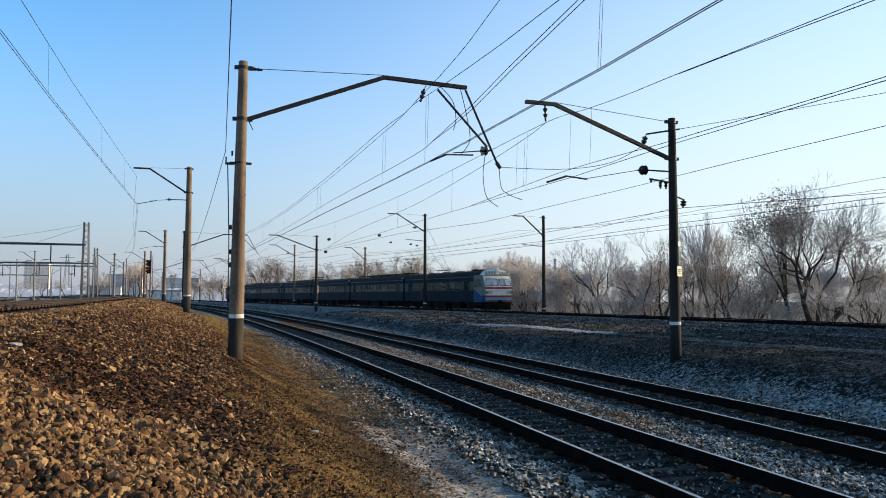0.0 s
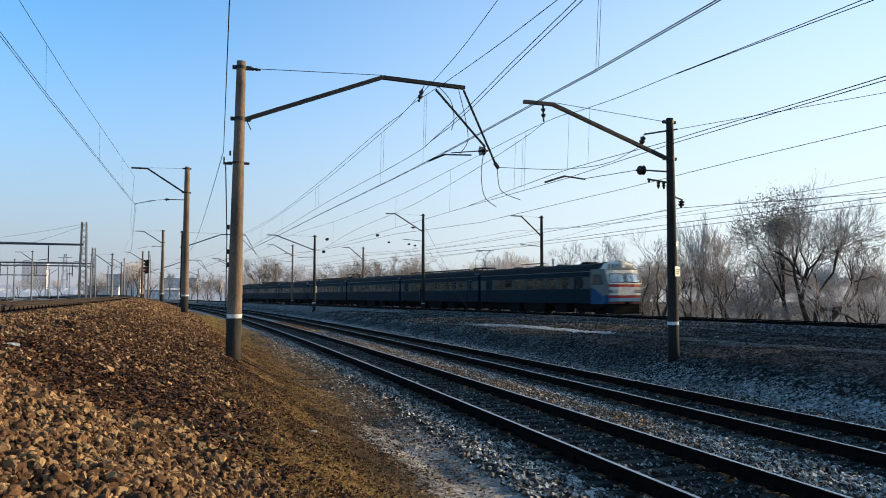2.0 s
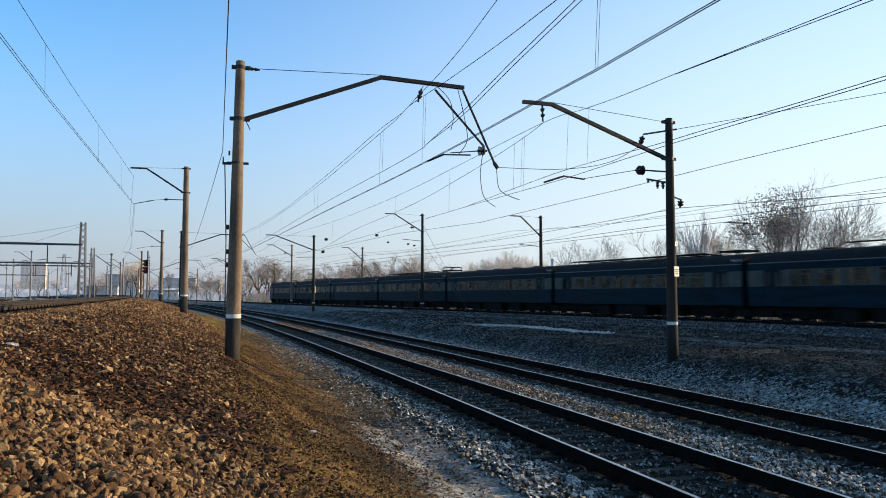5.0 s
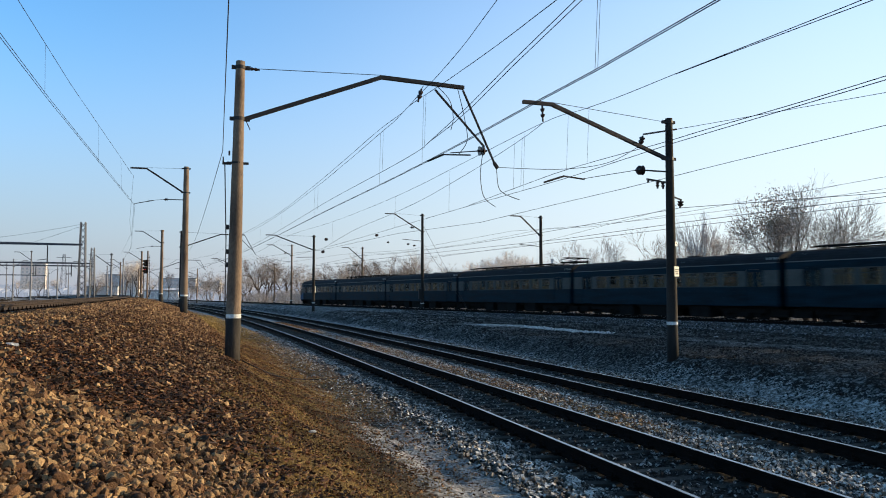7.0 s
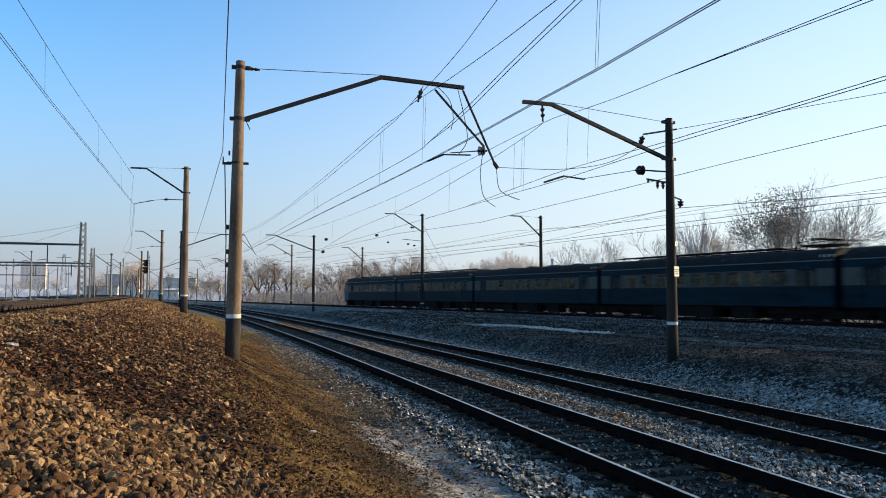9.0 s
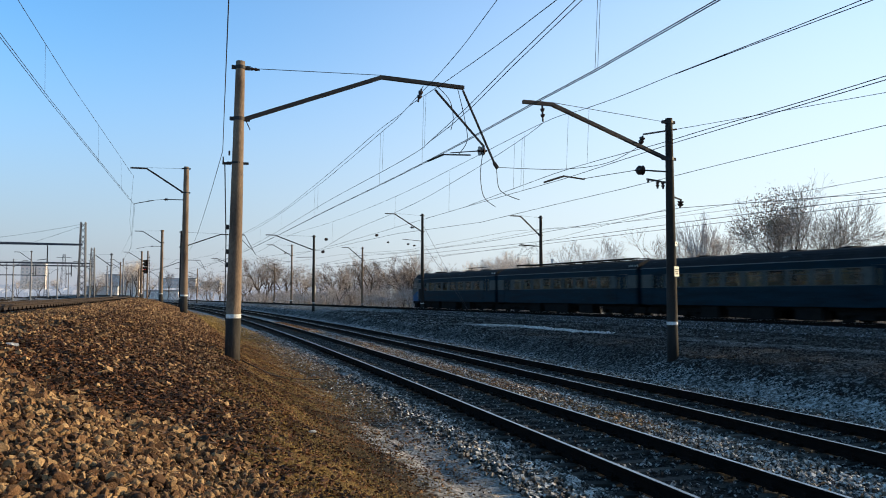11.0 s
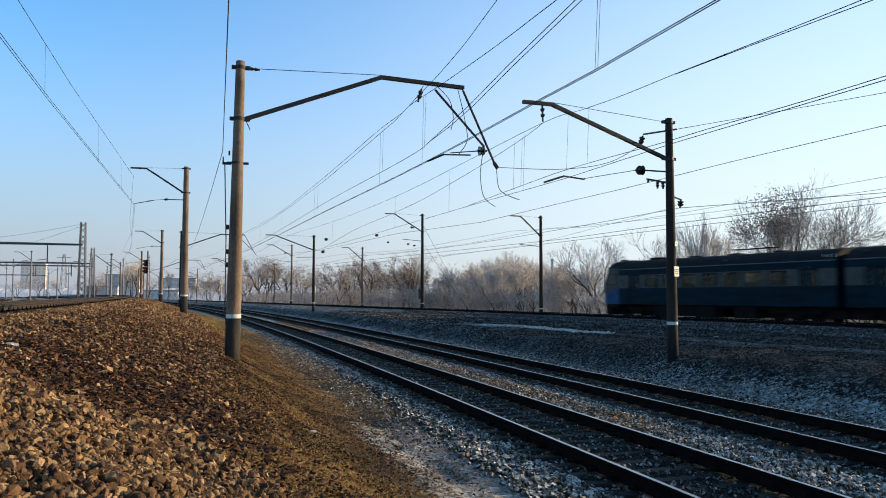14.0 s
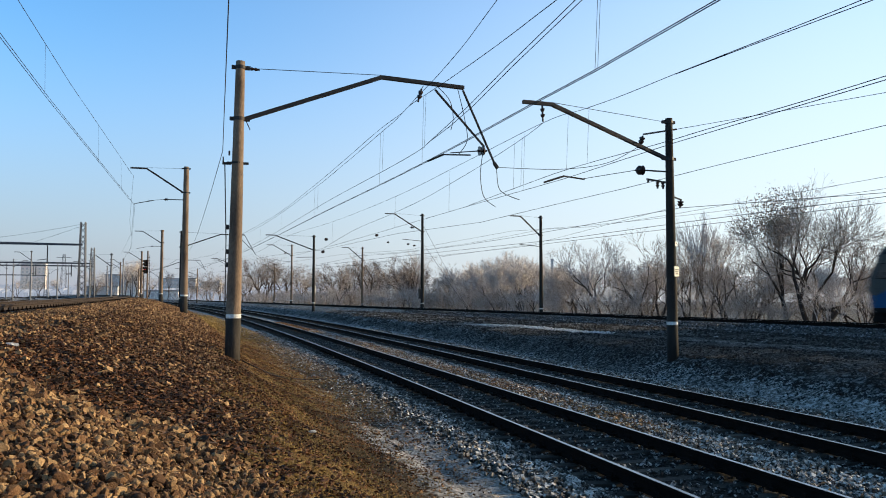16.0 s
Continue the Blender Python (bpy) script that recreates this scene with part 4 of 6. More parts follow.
def cab_end(body, front):
    """The slanted cab front; front: which end, 0 or CAR."""
    d = 1 if front == 0 else -1
    levels = [(0.72, 0.24), (0.98, 0.18), (1.16, 0.12), (1.42, 0.07), (1.62, 0.06), (2.24, 0.05), (2.46, 0.06), (2.52, 0.09), (3.32, 0.46), (3.62, 0.52), (4.02, 0.64), (4.20, 0.95)]
    rows = []
    for z, back in levels:
        hw = HALF if z < WALL_TOP else HALF * max(0.0, 1 - ((z - WALL_TOP) / (4.27 - WALL_TOP)) ** 3.6)
        hw = max(hw, 0.25)
        rows.append([(-hw, front + d * (2.2), z), (-hw, front + d * (back + 0.50), z), (-hw * 0.87, front + d * (back + 0.17), z), (-hw * 0.45, front + d * (back + 0.02), z), (0, front + d * back, z),
                     (hw * 0.45, front + d * (back + 0.02), z), (hw * 0.87, front + d * (back + 0.17), z), (hw, front + d * (back + 0.50), z), (hw, front + d * 2.2, z)])
    bm = bmesh.new()
    vs = [[bm.verts.new(v) for v in row] for row in rows]
    # paint by height: lower grille, pale band, stripes, lamps band, windscreen frame, visor
    slots = [3, 7, 6, 2, 0, 2, 0, 0, 0, 0, 0]
    for i in range(len(rows) - 1):
        for j in range(8):
            f = bm.faces.new((vs[i][j], vs[i][j + 1], vs[i + 1][j + 1], vs[i + 1][j]))
            s = slots[i]
            if j in (0, 1, 6, 7):
                z = levels[i][0]
                s = 3 if z < 0.9 else (4 if z < 3.6 else 5)
                if j in (1, 6) and 0.9 < z < 1.5:
                    s = 1
                if j in (1, 6) and z >= 3.6:
                    s = 0
            f.material_index = s
    bm.faces.new([vs[-1][j] for j in range(9)]).material_index = 5
    bm.faces.new([vs[0][j] for j in range(9)]).material_index = 3
    # the rear cab swaps cream for darker grey, its shade put into the paint
    cab = part("cab_front", bm, [CREAM, CAB_BLUE, RED, UNDER, CAB_SIDE, ROOF, PALE_BLUE, DULL_RED] if front == 0 else [BAND, CAB_BLUE, RED, UNDER, BAND, ROOF, CAB_BLUE, DULL_RED], body, "cab front with red stripes, cream at the head, shade-greyed at the tail")
    # the bright blue sweep along each cab side
    for sx in (-1, 1):
        outline = [(2.19, 0.99), (2.19, 2.20), (1.95, 2.16), (1.65, 2.05), (1.35, 1.90), (1.05, 1.74), (0.80, 1.62), (0.64, 1.56), (0.66, 0.99)]
        bm = bmesh.new()
        inner = [bm.verts.new((sx * (HALF - 0.002), front + d * y, z)) for y, z in outline]
        outer = [bm.verts.new((sx * (HALF + 0.006), front + d * y, z)) for y, z in outline]
        bm.faces.new(outer)
        for i in range(len(outline)):
            k = (i + 1) % len(outline)
            bm.faces.new((inner[i], inner[k], outer[k], outer[i]))
        bmesh.ops.recalc_face_normals(bm, faces=bm.faces[:])
        part("blue_sweep", bm, CAB_BLUE, cab, "bright blue painted sweep")

    def place(x, z, out=0.012):
        k = [a for a in range(len(levels) - 1) if levels[a][0] <= z <= levels[a + 1][0]][0]
        (z0, b0), (z1, b1) = levels[k], levels[k + 1]
        back = b0 + (b1 - b0) * (z - z0) / (z1 - z0)
        ax = abs(x) / HALF
        back += 0.02 * ax / 0.45 if ax < 0.45 else 0.02 + 0.15 * (ax - 0.45) / 0.45
        return (x, front + d * (back - out), z)

    for x0, x1 in ((-1.40, -0.10), (0.10, 1.40)):
        bm = bmesh.new()
        q = [place(x0, 2.60), place((x0 + x1) / 2, 2.60), place(x1, 2.60), place(x1 * (0.94 if x1 > 1 else 1), 3.25), place((x0 + x1) / 2, 3.25), place(x0 * 0.94 if x0 < -1 else x0, 3.25)]
        f = bm.faces.new([bm.verts.new(v) for v in q])
        r = bmesh.ops.extrude_face_region(bm, geom=[f])
        for v in r["geom"]:
            if isinstance(v, bmesh.types.BMVert):
                v.co.y -= d * 0.012
        pane = part("windscreen", bm, CAB_GLASS, cab, "slanted windscreen pane that mirrors the sky")
        bm = bmesh.new()
        for a, b in zip(q, q[1:] + q[:1]):
            bar(bm, Vector(a) - Vector((0, d * 0.015, 0)), Vector(b) - Vector((0, d * 0.015, 0)), 0.05, 0.05)
        part("rubber_seal", bm, UNDER, pane)
    for x in (-1.22, -0.92, 0.92, 1.22):
        bm = bmesh.new()
        c = Vector(place(x, 1.93))
        tube(bm, c + Vector((0, d * 0.04, 0)), c - Vector((0, d * 0.05, 0)), 0.13, 0.12, 14)
        lamp = part("headlamp", bm, CAB_SIDE, cab)
        bm = bmesh.new()
        tube(bm, c - Vector((0, d * 0.048, 0)), c - Vector((0, d * 0.056, 0)), 0.095, 0.09, 14)
        part("lens", bm, LAMP, lamp)
    # the visor over the windscreen, with its row of ribs, and the searchlight box
    for k in range(9):
        x = -1.20 + 0.30 * k
        if abs(x) < 0.25:
            continue
        bm = bmesh.new()
        bar(bm, Vector(place(x, 3.66, 0.03)), Vector(place(x * 0.96, 3.98, 0.03)), 0.09, 0.05)
        part("visor_rib", bm, CAB_SIDE, cab)
    bm = bmesh.new()
    bar(bm, Vector(place(-1.42, 3.60, 0.05)), Vector(place(0, 3.60, 0.05)), 0.06, 0.05)
    bar(bm, Vector(place(0, 3.60, 0.05)), Vector(place(1.42, 3.60, 0.05)), 0.06, 0.05)
    part("visor_lip", bm, BAND, cab)
    bm = bmesh.new()
    box(bm, -0.20, 0.20, front + d * 0.46, front + d * 1.05, 3.66, 4.30, bevel=0.06)
    lightbox = part("roof_searchlight", bm, CREAM if front == 0 else BAND, cab)
    bm = bmesh.new()
    tube(bm, (0, front + d * 0.465, 3.98), (0, front + d * 0.445, 3.98), 0.15, 0.14, 16)
    part("lens", bm, LAMP, lightbox)
    # handrails and wipers
    for sx in (-1, 1):
        bm = bmesh.new()
        tube(bm, (sx * (HALF + 0.05), front + d * 2.05, 1.3), (sx * (HALF + 0.05), front + d * 2.05, 2.5), 0.018, seg=6)
        for z in (1.3, 2.5):
            tube(bm, (sx * HALF, front + d * 2.05, z), (sx * (HALF + 0.05), front + d * 2.05, z), 0.014, seg=6)
        part("handrail", bm, CAB_SIDE, cab)
        bm = bmesh.new()
        bar(bm, Vector(place(sx * 0.72, 2.58, 0.05)), Vector(place(sx * 0.62, 3.12, 0.05)), 0.025, 0.02)
        part("wiper", bm, UNDER, cab)
        bm = bmesh.new()
        box(bm, sx * 1.40 - 0.22, sx * 1.40 + 0.22, front + d * 0.16, front + d * 0.30, 1.78, 2.06, bevel=0.03)
        part("lamp_housing", bm, CAB_SIDE, cab)
    # snow plough bars under the buffer beam
    for k in range(3):
        bm = bmesh.new()
        z = 0.24 + 0.17 * k
        bar(bm, (-1.30, front + d * 0.10, z), (1.30, front + d * 0.10, z), 0.03, 0.04)
        part("plough_bar", bm, UNDER, cab)
    bm = bmesh.new()
    box(bm, -1.35, 1.35, front + d * 0.12, front + d * 0.9, 0.22, 0.80, bevel=0.08)
    bar(bm, (0, front - d * 0.25, 1.02), (0, front + d * 0.5, 1.02), 0.24, 0.28)
    part("coupler_and_guard", bm, UNDER, cab)
    for x in (-1.745, 1.745):
        bm = bmesh.new()
        q = [(0.74, 2.44), (1.86, 2.44), (1.92, 2.50), (1.92, 3.12), (1.86, 3.18), (1.02, 3.18), (0.95, 3.12), (0.70, 2.52)]
        ends = [[bm.verts.new((x + o, front + d * y, z)) for y, z in q] for o in (-0.006, 0.006)]
        for e in ends:
            bm.faces.new(e)
        for i in range(len(q)):
            k = (i + 1) % len(q)
            bm.faces.new((ends[0][i], ends[0][k], ends[1][k], ends[1][i]))
        bmesh.ops.recalc_face_normals(bm, faces=bm.faces[:])
        side_pane = part("cab_side_window", bm, UNDER_GLASS, cab)
        bm = bmesh.new()
        sgn = 1 if x > 0 else -1
        for a, b in zip(q, q[1:] + q[:1]):
            bar(bm, (x + sgn * 0.008, front + d * a[0], a[1]), (x + sgn * 0.008, front + d * b[0], b[1]), 0.03, 0.03)
        part("rubber_seal", bm, UNDER, side_pane)
        bm = bmesh.new()
        box(bm, x - 0.008, x + 0.008, front + d * 2.48, front + d * 2.76, 2.22, 3.02)
        part("cab_door_window", bm, UNDER_GLASS, cab)


def build_car(kind, number):
    """kind: 'head', 'tail', 'motor' or 'trailer'. Local y runs back along the train, z from the rail head."""
    car = empty("train_car", Matrix(), {"head": "leading electric train car, cream and red-striped cab, blue sides", "tail": "rear electric train car, blue sides with a cab",
                                        "motor": "blue motor car with roof pantograph and pipes", "trailer": "blue trailer car with a plain dusty roof"}[kind], "train car", "cars of the electric train")
    y0, y1 = 0.27, CAR - 0.27
    if kind == "head":
        y0 = 2.2
    if kind == "tail":
        y1 = CAR - 2.2
    doors = [1.95, CAR - 1.95]
    if kind == "head":
        doors[0] = 3.80
    if kind == "tail":
        doors[1] = CAR - 3.80
    dw = 0.62
    a, b = doors[0] + dw + 0.45, doors[1] - dw - 0.45
    n = int((b - a) / 1.55)
    gap = (b - a) / n
    windows = [(a + gap * (i + 0.09), a + gap * (i + 0.91)) for i in range(n)]
    bm = bmesh.new()
    for sx in (-1, 1):
        xa, xb = sx * 1.70, sx * HALF
        solid = [(y0, doors[0] - dw), (doors[0] + dw, doors[1] - dw), (doors[1] + dw, y1)]
        for p, q in solid:
            if q - p > 0.05:
                box(bm, xa, xb, p, q, SKIRT, SILL, 0)
                box(bm, xa, xb, p, q, HEADER, WALL_TOP - 0.08, 0)
                for rz in (1.25, 1.45, 1.65, 1.85):
                    box(bm, sx * HALF, sx * (HALF + 0.022), p, q, rz, rz + 0.045, 0)
        box(bm, xa, xb, y0, y1, WALL_TOP - 0.08, WALL_TOP - 0.02, 3)
        box(bm, sx * 1.70, sx * (HALF + 0.02), y0, y1, WALL_TOP - 0.02, WALL_TOP + 0.03, 2)
        for dd in doors:
            box(bm, xa, xb, dd - dw, dd + dw, 3.12, WALL_TOP - 0.08, 0)
        cuts = sorted([doors[0] - dw, doors[0] + dw, doors[1] - dw, doors[1] + dw])
        pillars = [(y0, cuts[0]), (cuts[1], windows[0][0])] + [(windows[i][1], windows[i + 1][0]) for i in range(n - 1)] + [(windows[-1][1], cuts[2]), (cuts[3], y1)]
        for p, q in pillars:
            if q - p > 0.02:
                box(bm, xa, xb, p, q, SILL, HEADER, 1)
    for y in ([] if kind == "head" else [y0]) + ([] if kind == "tail" else [y1]):
        box(bm, -1.70, 1.70, y - 0.02, y + 0.02, SKIRT, WALL_TOP, 0)
    box(bm, -1.70, 1.70, y0, y1, SKIRT + 0.02, 1.38, 0)
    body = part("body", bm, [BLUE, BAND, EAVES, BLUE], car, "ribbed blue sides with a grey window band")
    # roof
    bm = bmesh.new()
    xs = [HALF * math.sin(radians(a)) for a in range(-90, 91, 12)]
    ends = [[bm.verts.new((x, y, roof_half(x))) for x in xs] for y in (y0, y1)]
    for i in range(len(xs) - 1):
        bm.faces.new((ends[0][i], ends[0][i + 1], ends[1][i + 1], ends[1][i]))
    for e in ends:
        bm.faces.new(e)
    roof = part("roof", bm, ROOF, car, "dusty grey-blue arched roof")
    # doors: two leaves with small panes
    for sx in (-1, 1):
        for dd in doors:
            for k in (-1, 1):
                bm = bmesh.new()
                ya, yb = sorted((dd, dd + k * (dw - 0.01)))
                box(bm, sx * 1.68, sx * 1.715, ya + 0.01, yb, SKIRT + 0.05, 2.1, 0)
                box(bm, sx * 1.68, sx * 1.715, ya + 0.01, yb, 2.95, 3.11, 0)
                box(bm, sx * 1.68, sx * 1.715, ya + 0.01, ya + 0.14, 2.1, 2.95, 0)
                box(bm, sx * 1.68, sx * 1.715, yb - 0.14, yb, 2.1, 2.95, 0)
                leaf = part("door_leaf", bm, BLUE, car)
                bm = bmesh.new()
                box(bm, sx * 1.69, sx * 1.70, ya + 0.14, yb - 0.14, 2.1, 2.95)
                part("door_pane", bm, PANE, leaf)
        for w0, w1 in windows:
            bm = bmesh.new()
            for q in ((w0, w1, SILL, SILL + 0.05), (w0, w1, HEADER - 0.05, HEADER), (w0, w0 + 0.05, SILL + 0.05, HEADER - 0.05), (w1 - 0.05, w1, SILL + 0.05, HEADER - 0.05), (w0 + 0.05, w1 - 0.05, 2.74, 2.78)):
                box(bm, sx * 1.705, sx * 1.752, q[0], q[1], q[2], q[3])
            fr = part("window_frame", bm, BAND, car)
            bm = bmesh.new()
            box(bm, sx * 1.715, sx * 1.722, w0 + 0.05, w1 - 0.05, SILL + 0.05, HEADER - 0.05)
            part("pane", bm, PANE, fr)
    bm = bmesh.new()
    for i, (w0, w1) in enumerate(windows):
        for sx in (-1, 1):
            box(bm, sx * 0.45, sx * 1.55, w0 - 0.32, w0 - 0.02, 1.38, 2.42)
    for sx in (-1, 1):
        for i, (w0, w1) in enumerate(windows):
            if (i * 7 + number * 3) % 3:
                box(bm, sx * 1.62, sx * 1.64, w0 - 0.04, w0 + 0.34, 2.15, 3.02, 0)
            if (i * 5 + number) % 4 == 0:
                box(bm, sx * 1.62, sx * 1.64, w1 - 0.30, w1 + 0.02, 2.15, 3.02, 0)
    part("seats_and_curtains", bm, SEAT, car, "tan seats and curtains behind the windows")
    bm = bmesh.new()
    for dd in (doors[0] + dw + 0.2, doors[1] - dw - 0.2):
        box(bm, -1.66, -0.45, dd - 0.02, dd + 0.02, 1.38, 3.4)
        box(bm, 0.45, 1.66, dd - 0.02, dd + 0.02, 1.38, 3.4)
    part("partition", bm, INSIDE, car)
    # underframe boxes
    for ya, yb, z in ((5.7, 7.4, 0.24), (8.9, 10.6, 0.20), (10.64, 12.2, 0.26), (13.0, 14.5, 0.22)):
        for sx in (-1, 1):
            bm = bmesh.new()
            box(bm, sx * 0.7, sx * 1.55, ya, yb, z, SKIRT, bevel=0.03)
            part("equipment_box", bm, UNDER, car)
    bm = bmesh.new()
    box(bm, -1.2, 1.2, 0.6, CAR - 0.6, 0.78, SKIRT + 0.02)
    for ya, yb in ((0.1, 1.35), (CAR - 1.35, CAR - 0.1)):
        box(bm, -1.1, 1.1, ya, yb, 0.34, 0.80, bevel=0.04)
    part("underframe", bm, UNDER, car)
    for yb in (3.4, CAR - 3.4):
        bm = bmesh.new()
        for sx in (-1, 1):
            box(bm, sx * 0.95, sx * 1.13, yb - 1.75, yb + 1.75, 0.55, 0.78, bevel=0.03)
            box(bm, sx * 0.90, sx * 1.10, yb - 0.5, yb + 0.5, 0.3, 0.85, bevel=0.03)
        box(bm, -0.88, 0.88, yb - 1.9, yb + 1.9, 0.30, 0.76, bevel=0.03)
        bogie = part("bogie", bm, UNDER, car)
        for dy in (-1.3, 1.3):
            bm = bmesh.new()
            for sx in (-1, 1):
                tube(bm, (sx * 0.72, yb + dy, 0.5), (sx * 0.86, yb + dy, 0.5), 0.5, 0.5, 20)
                tube(bm, (sx * 0.86, yb + dy, 0.5), (sx * 1.2, yb + dy, 0.5), 0.13, 0.11, 10)
            tube(bm, (-0.72, yb + dy, 0.5), (0.72, yb + dy, 0.5), 0.08, seg=8)
            part("wheelset", bm, UNDER, bogie)
    # white jumper insulators on the roof ends
    for ye, on in ((0.42, kind != "head"),):
        for k in range(3):
            if on:
                ins = bmesh.new()
                y = ye + 0.30 * k
                for z in (3.58, 3.66, 3.74):
                    tube(ins, (-1.62, y, z - 0.025), (-1.62, y, z + 0.025), 0.042, 0.03, 8)
                tube(ins, (-1.62, y, 3.48), (-1.62, y, 3.80), 0.022, seg=6)
                part("jumper_insulator", ins, LAMP, car, "white porcelain roof insulator")
    # gangway bellows
    bm = bmesh.new()
    if kind != "head":
        box(bm, -1.15, 1.15, -0.02, 0.27, 1.0, 3.75)
    if kind != "tail":
        box(bm, -1.15, 1.15, CAR - 0.27, CAR - 0.02, 1.0, 3.75)
    part("gangway_bellows", bm, UNDER, car)
    # roof gear
    if kind == "motor":
        for x in (-0.95, -0.55, 0.55, 0.95):
            bm = bmesh.new()
            y0p = 1.4 if number == 5 else 4.2
            tube(bm, (x, y0p, roof_half(x) + 0.20), (x, y0p + 14.6, roof_half(x) + 0.20), 0.035, seg=6)
            for k in range(8):
                y = y0p + 0.2 + k * 1.95
                tube(bm, (x, y, roof_half(x) - 0.02), (x, y, roof_half(x) + 0.20), 0.05, seg=6)
            part("roof_pipe", bm, UNDER, roof)
        bm = bmesh.new()
        yc = CAR - 3.0 if number == 5 else 2.0
        for x in (-0.7, 0.7):
            bar(bm, (x, yc - 1.0, 4.36), (x, yc + 1.0, 4.36), 0.1, 0.1)
            tube(bm, (x, yc - 0.8, roof_half(x) - 0.02), (x, yc - 0.8, 4.36), 0.07, seg=8)
            tube(bm, (x, yc + 0.8, roof_half(x) - 0.02), (x, yc + 0.8, 4.36), 0.07, seg=8)
        for y in (yc - 1.0, yc + 1.0):
            bar(bm, (-0.7, y, 4.36), (0.7, y, 4.36), 0.1, 0.1)
        pan = part("pantograph_base", bm, UNDER, car, "black pantograph base on insulators")
        bm = bmesh.new()
        if number in (1, 5):
            for x in (-0.6, 0.6):
                for k in (-1, 1):
                    bar(bm, (x, yc + k * 0.85, 4.40), (x * 0.8, yc + k * 1.15, 5.35), 0.035, 0.035)
                    bar(bm, (x * 0.8, yc + k * 1.15, 5.35), (x * 0.9, yc, 6.15), 0.025, 0.025)
            for k in (-1, 1):
                bar(bm, (-0.48, yc + k * 1.15, 5.35), (0.48, yc + k * 1.15, 5.35), 0.03, 0.03)
                bar(bm, (-0.48, yc + k * 1.15, 5.35), (0.54, yc, 6.15), 0.02, 0.02)
            bar(bm, (-1.0, yc, 6.16), (1.0, yc, 6.16), 0.25, 0.05)
        else:
            for x in (-0.6, 0.6):
                for k in (-1, 1):
                    bar(bm, (x, yc + k * 0.85, 4.42), (x * 0.8, yc + k * 1.45, 4.60), 0.05, 0.05)
                    bar(bm, (x * 0.8, yc + k * 1.45, 4.60), (x * 0.9, yc, 4.68), 0.04, 0.04)
            bar(bm, (-1.0, yc - 0.25, 4.72), (1.0, yc - 0.25, 4.72), 0.12, 0.07)
            bar(bm, (-1.0, yc + 0.25, 4.72), (1.0, yc + 0.25, 4.72), 0.12, 0.07)
        part("pantograph_frame", bm, UNDER, pan)
    else:
        for y in (5.0, 8.5, 12.0, 15.5):
            bm = bmesh.new()
            box(bm, -0.35, 0.35, y - 0.4, y + 0.4, 4.06, 4.24, bevel=0.05)
            part("roof_vent", bm, ROOF, roof)
        if kind in ("head", "tail"):
            ya = 13.0 if kind == "head" else CAR - 13.0
            bm = bmesh.new()
            for y in (ya - 1.1, ya + 1.1):
                tube(bm, (0.0, y, 4.1), (0.0, y, 4.46), 0.03, seg=6)
            for x in (-0.25, 0.0, 0.25):
                bar(bm, (x, ya - 1.6, 4.46), (x, ya + 1.6, 4.46), 0.05, 0.04)
            part("roof_antenna", bm, UNDER, roof)
            yb = 4.6 if kind == "head" else CAR - 4.6
            bm = bmesh.new()
            box(bm, -0.5, 0.5, yb - 0.5, yb + 0.5, 4.05, 4.30, bevel=0.05)
            part("air_intake", bm, UNDER, roof)
    if kind == "head":
        cab_end(car, 0)
    if kind == "tail":
        cab_end(car, CAR)
    return car


train = [build_car(k, i) for i, k in enumerate(("head", "motor", "trailer", "motor", "trailer", "motor", "tail"))]
# seconds and the place of the leading coupler along the far track
RUN = ((0, 65.5), (0.5, 60.9), (1.0, 56.15), (1.5, 51.2), (2.0, 46.05), (2.5, 40.7), (3.0, 34.95), (3.5, 29.35), (4.2, 21.85), (6.3, -1.7), (7.0, -9.7), (9.0, -33.3), (11.3, -61.6), (12.5, -76.0), (13.0, -81.95), (14.0, -93.75), (15.0, -104.9), (15.5, -110.05), (16.0, -115.05))

# ---- bare winter trees ----


def limb_tubes(verts, faces, p, q, r0, r1, seg):
    d = (q - p).normalized()
    u = d.orthogonal().normalized()
    v = d.cross(u)
    k = len(verts)
    for c, r in ((p, r0), (q, r1)):
        for i in range(seg):
            a = 2 * math.pi * i / seg
            verts.append(tuple(c + u * (math.cos(a) * r) + v * (math.sin(a) * r)))
    for i in range(seg):
        faces.append((k + i, k + (i + 1) % seg, k + seg + (i + 1) % seg, k + seg + i))


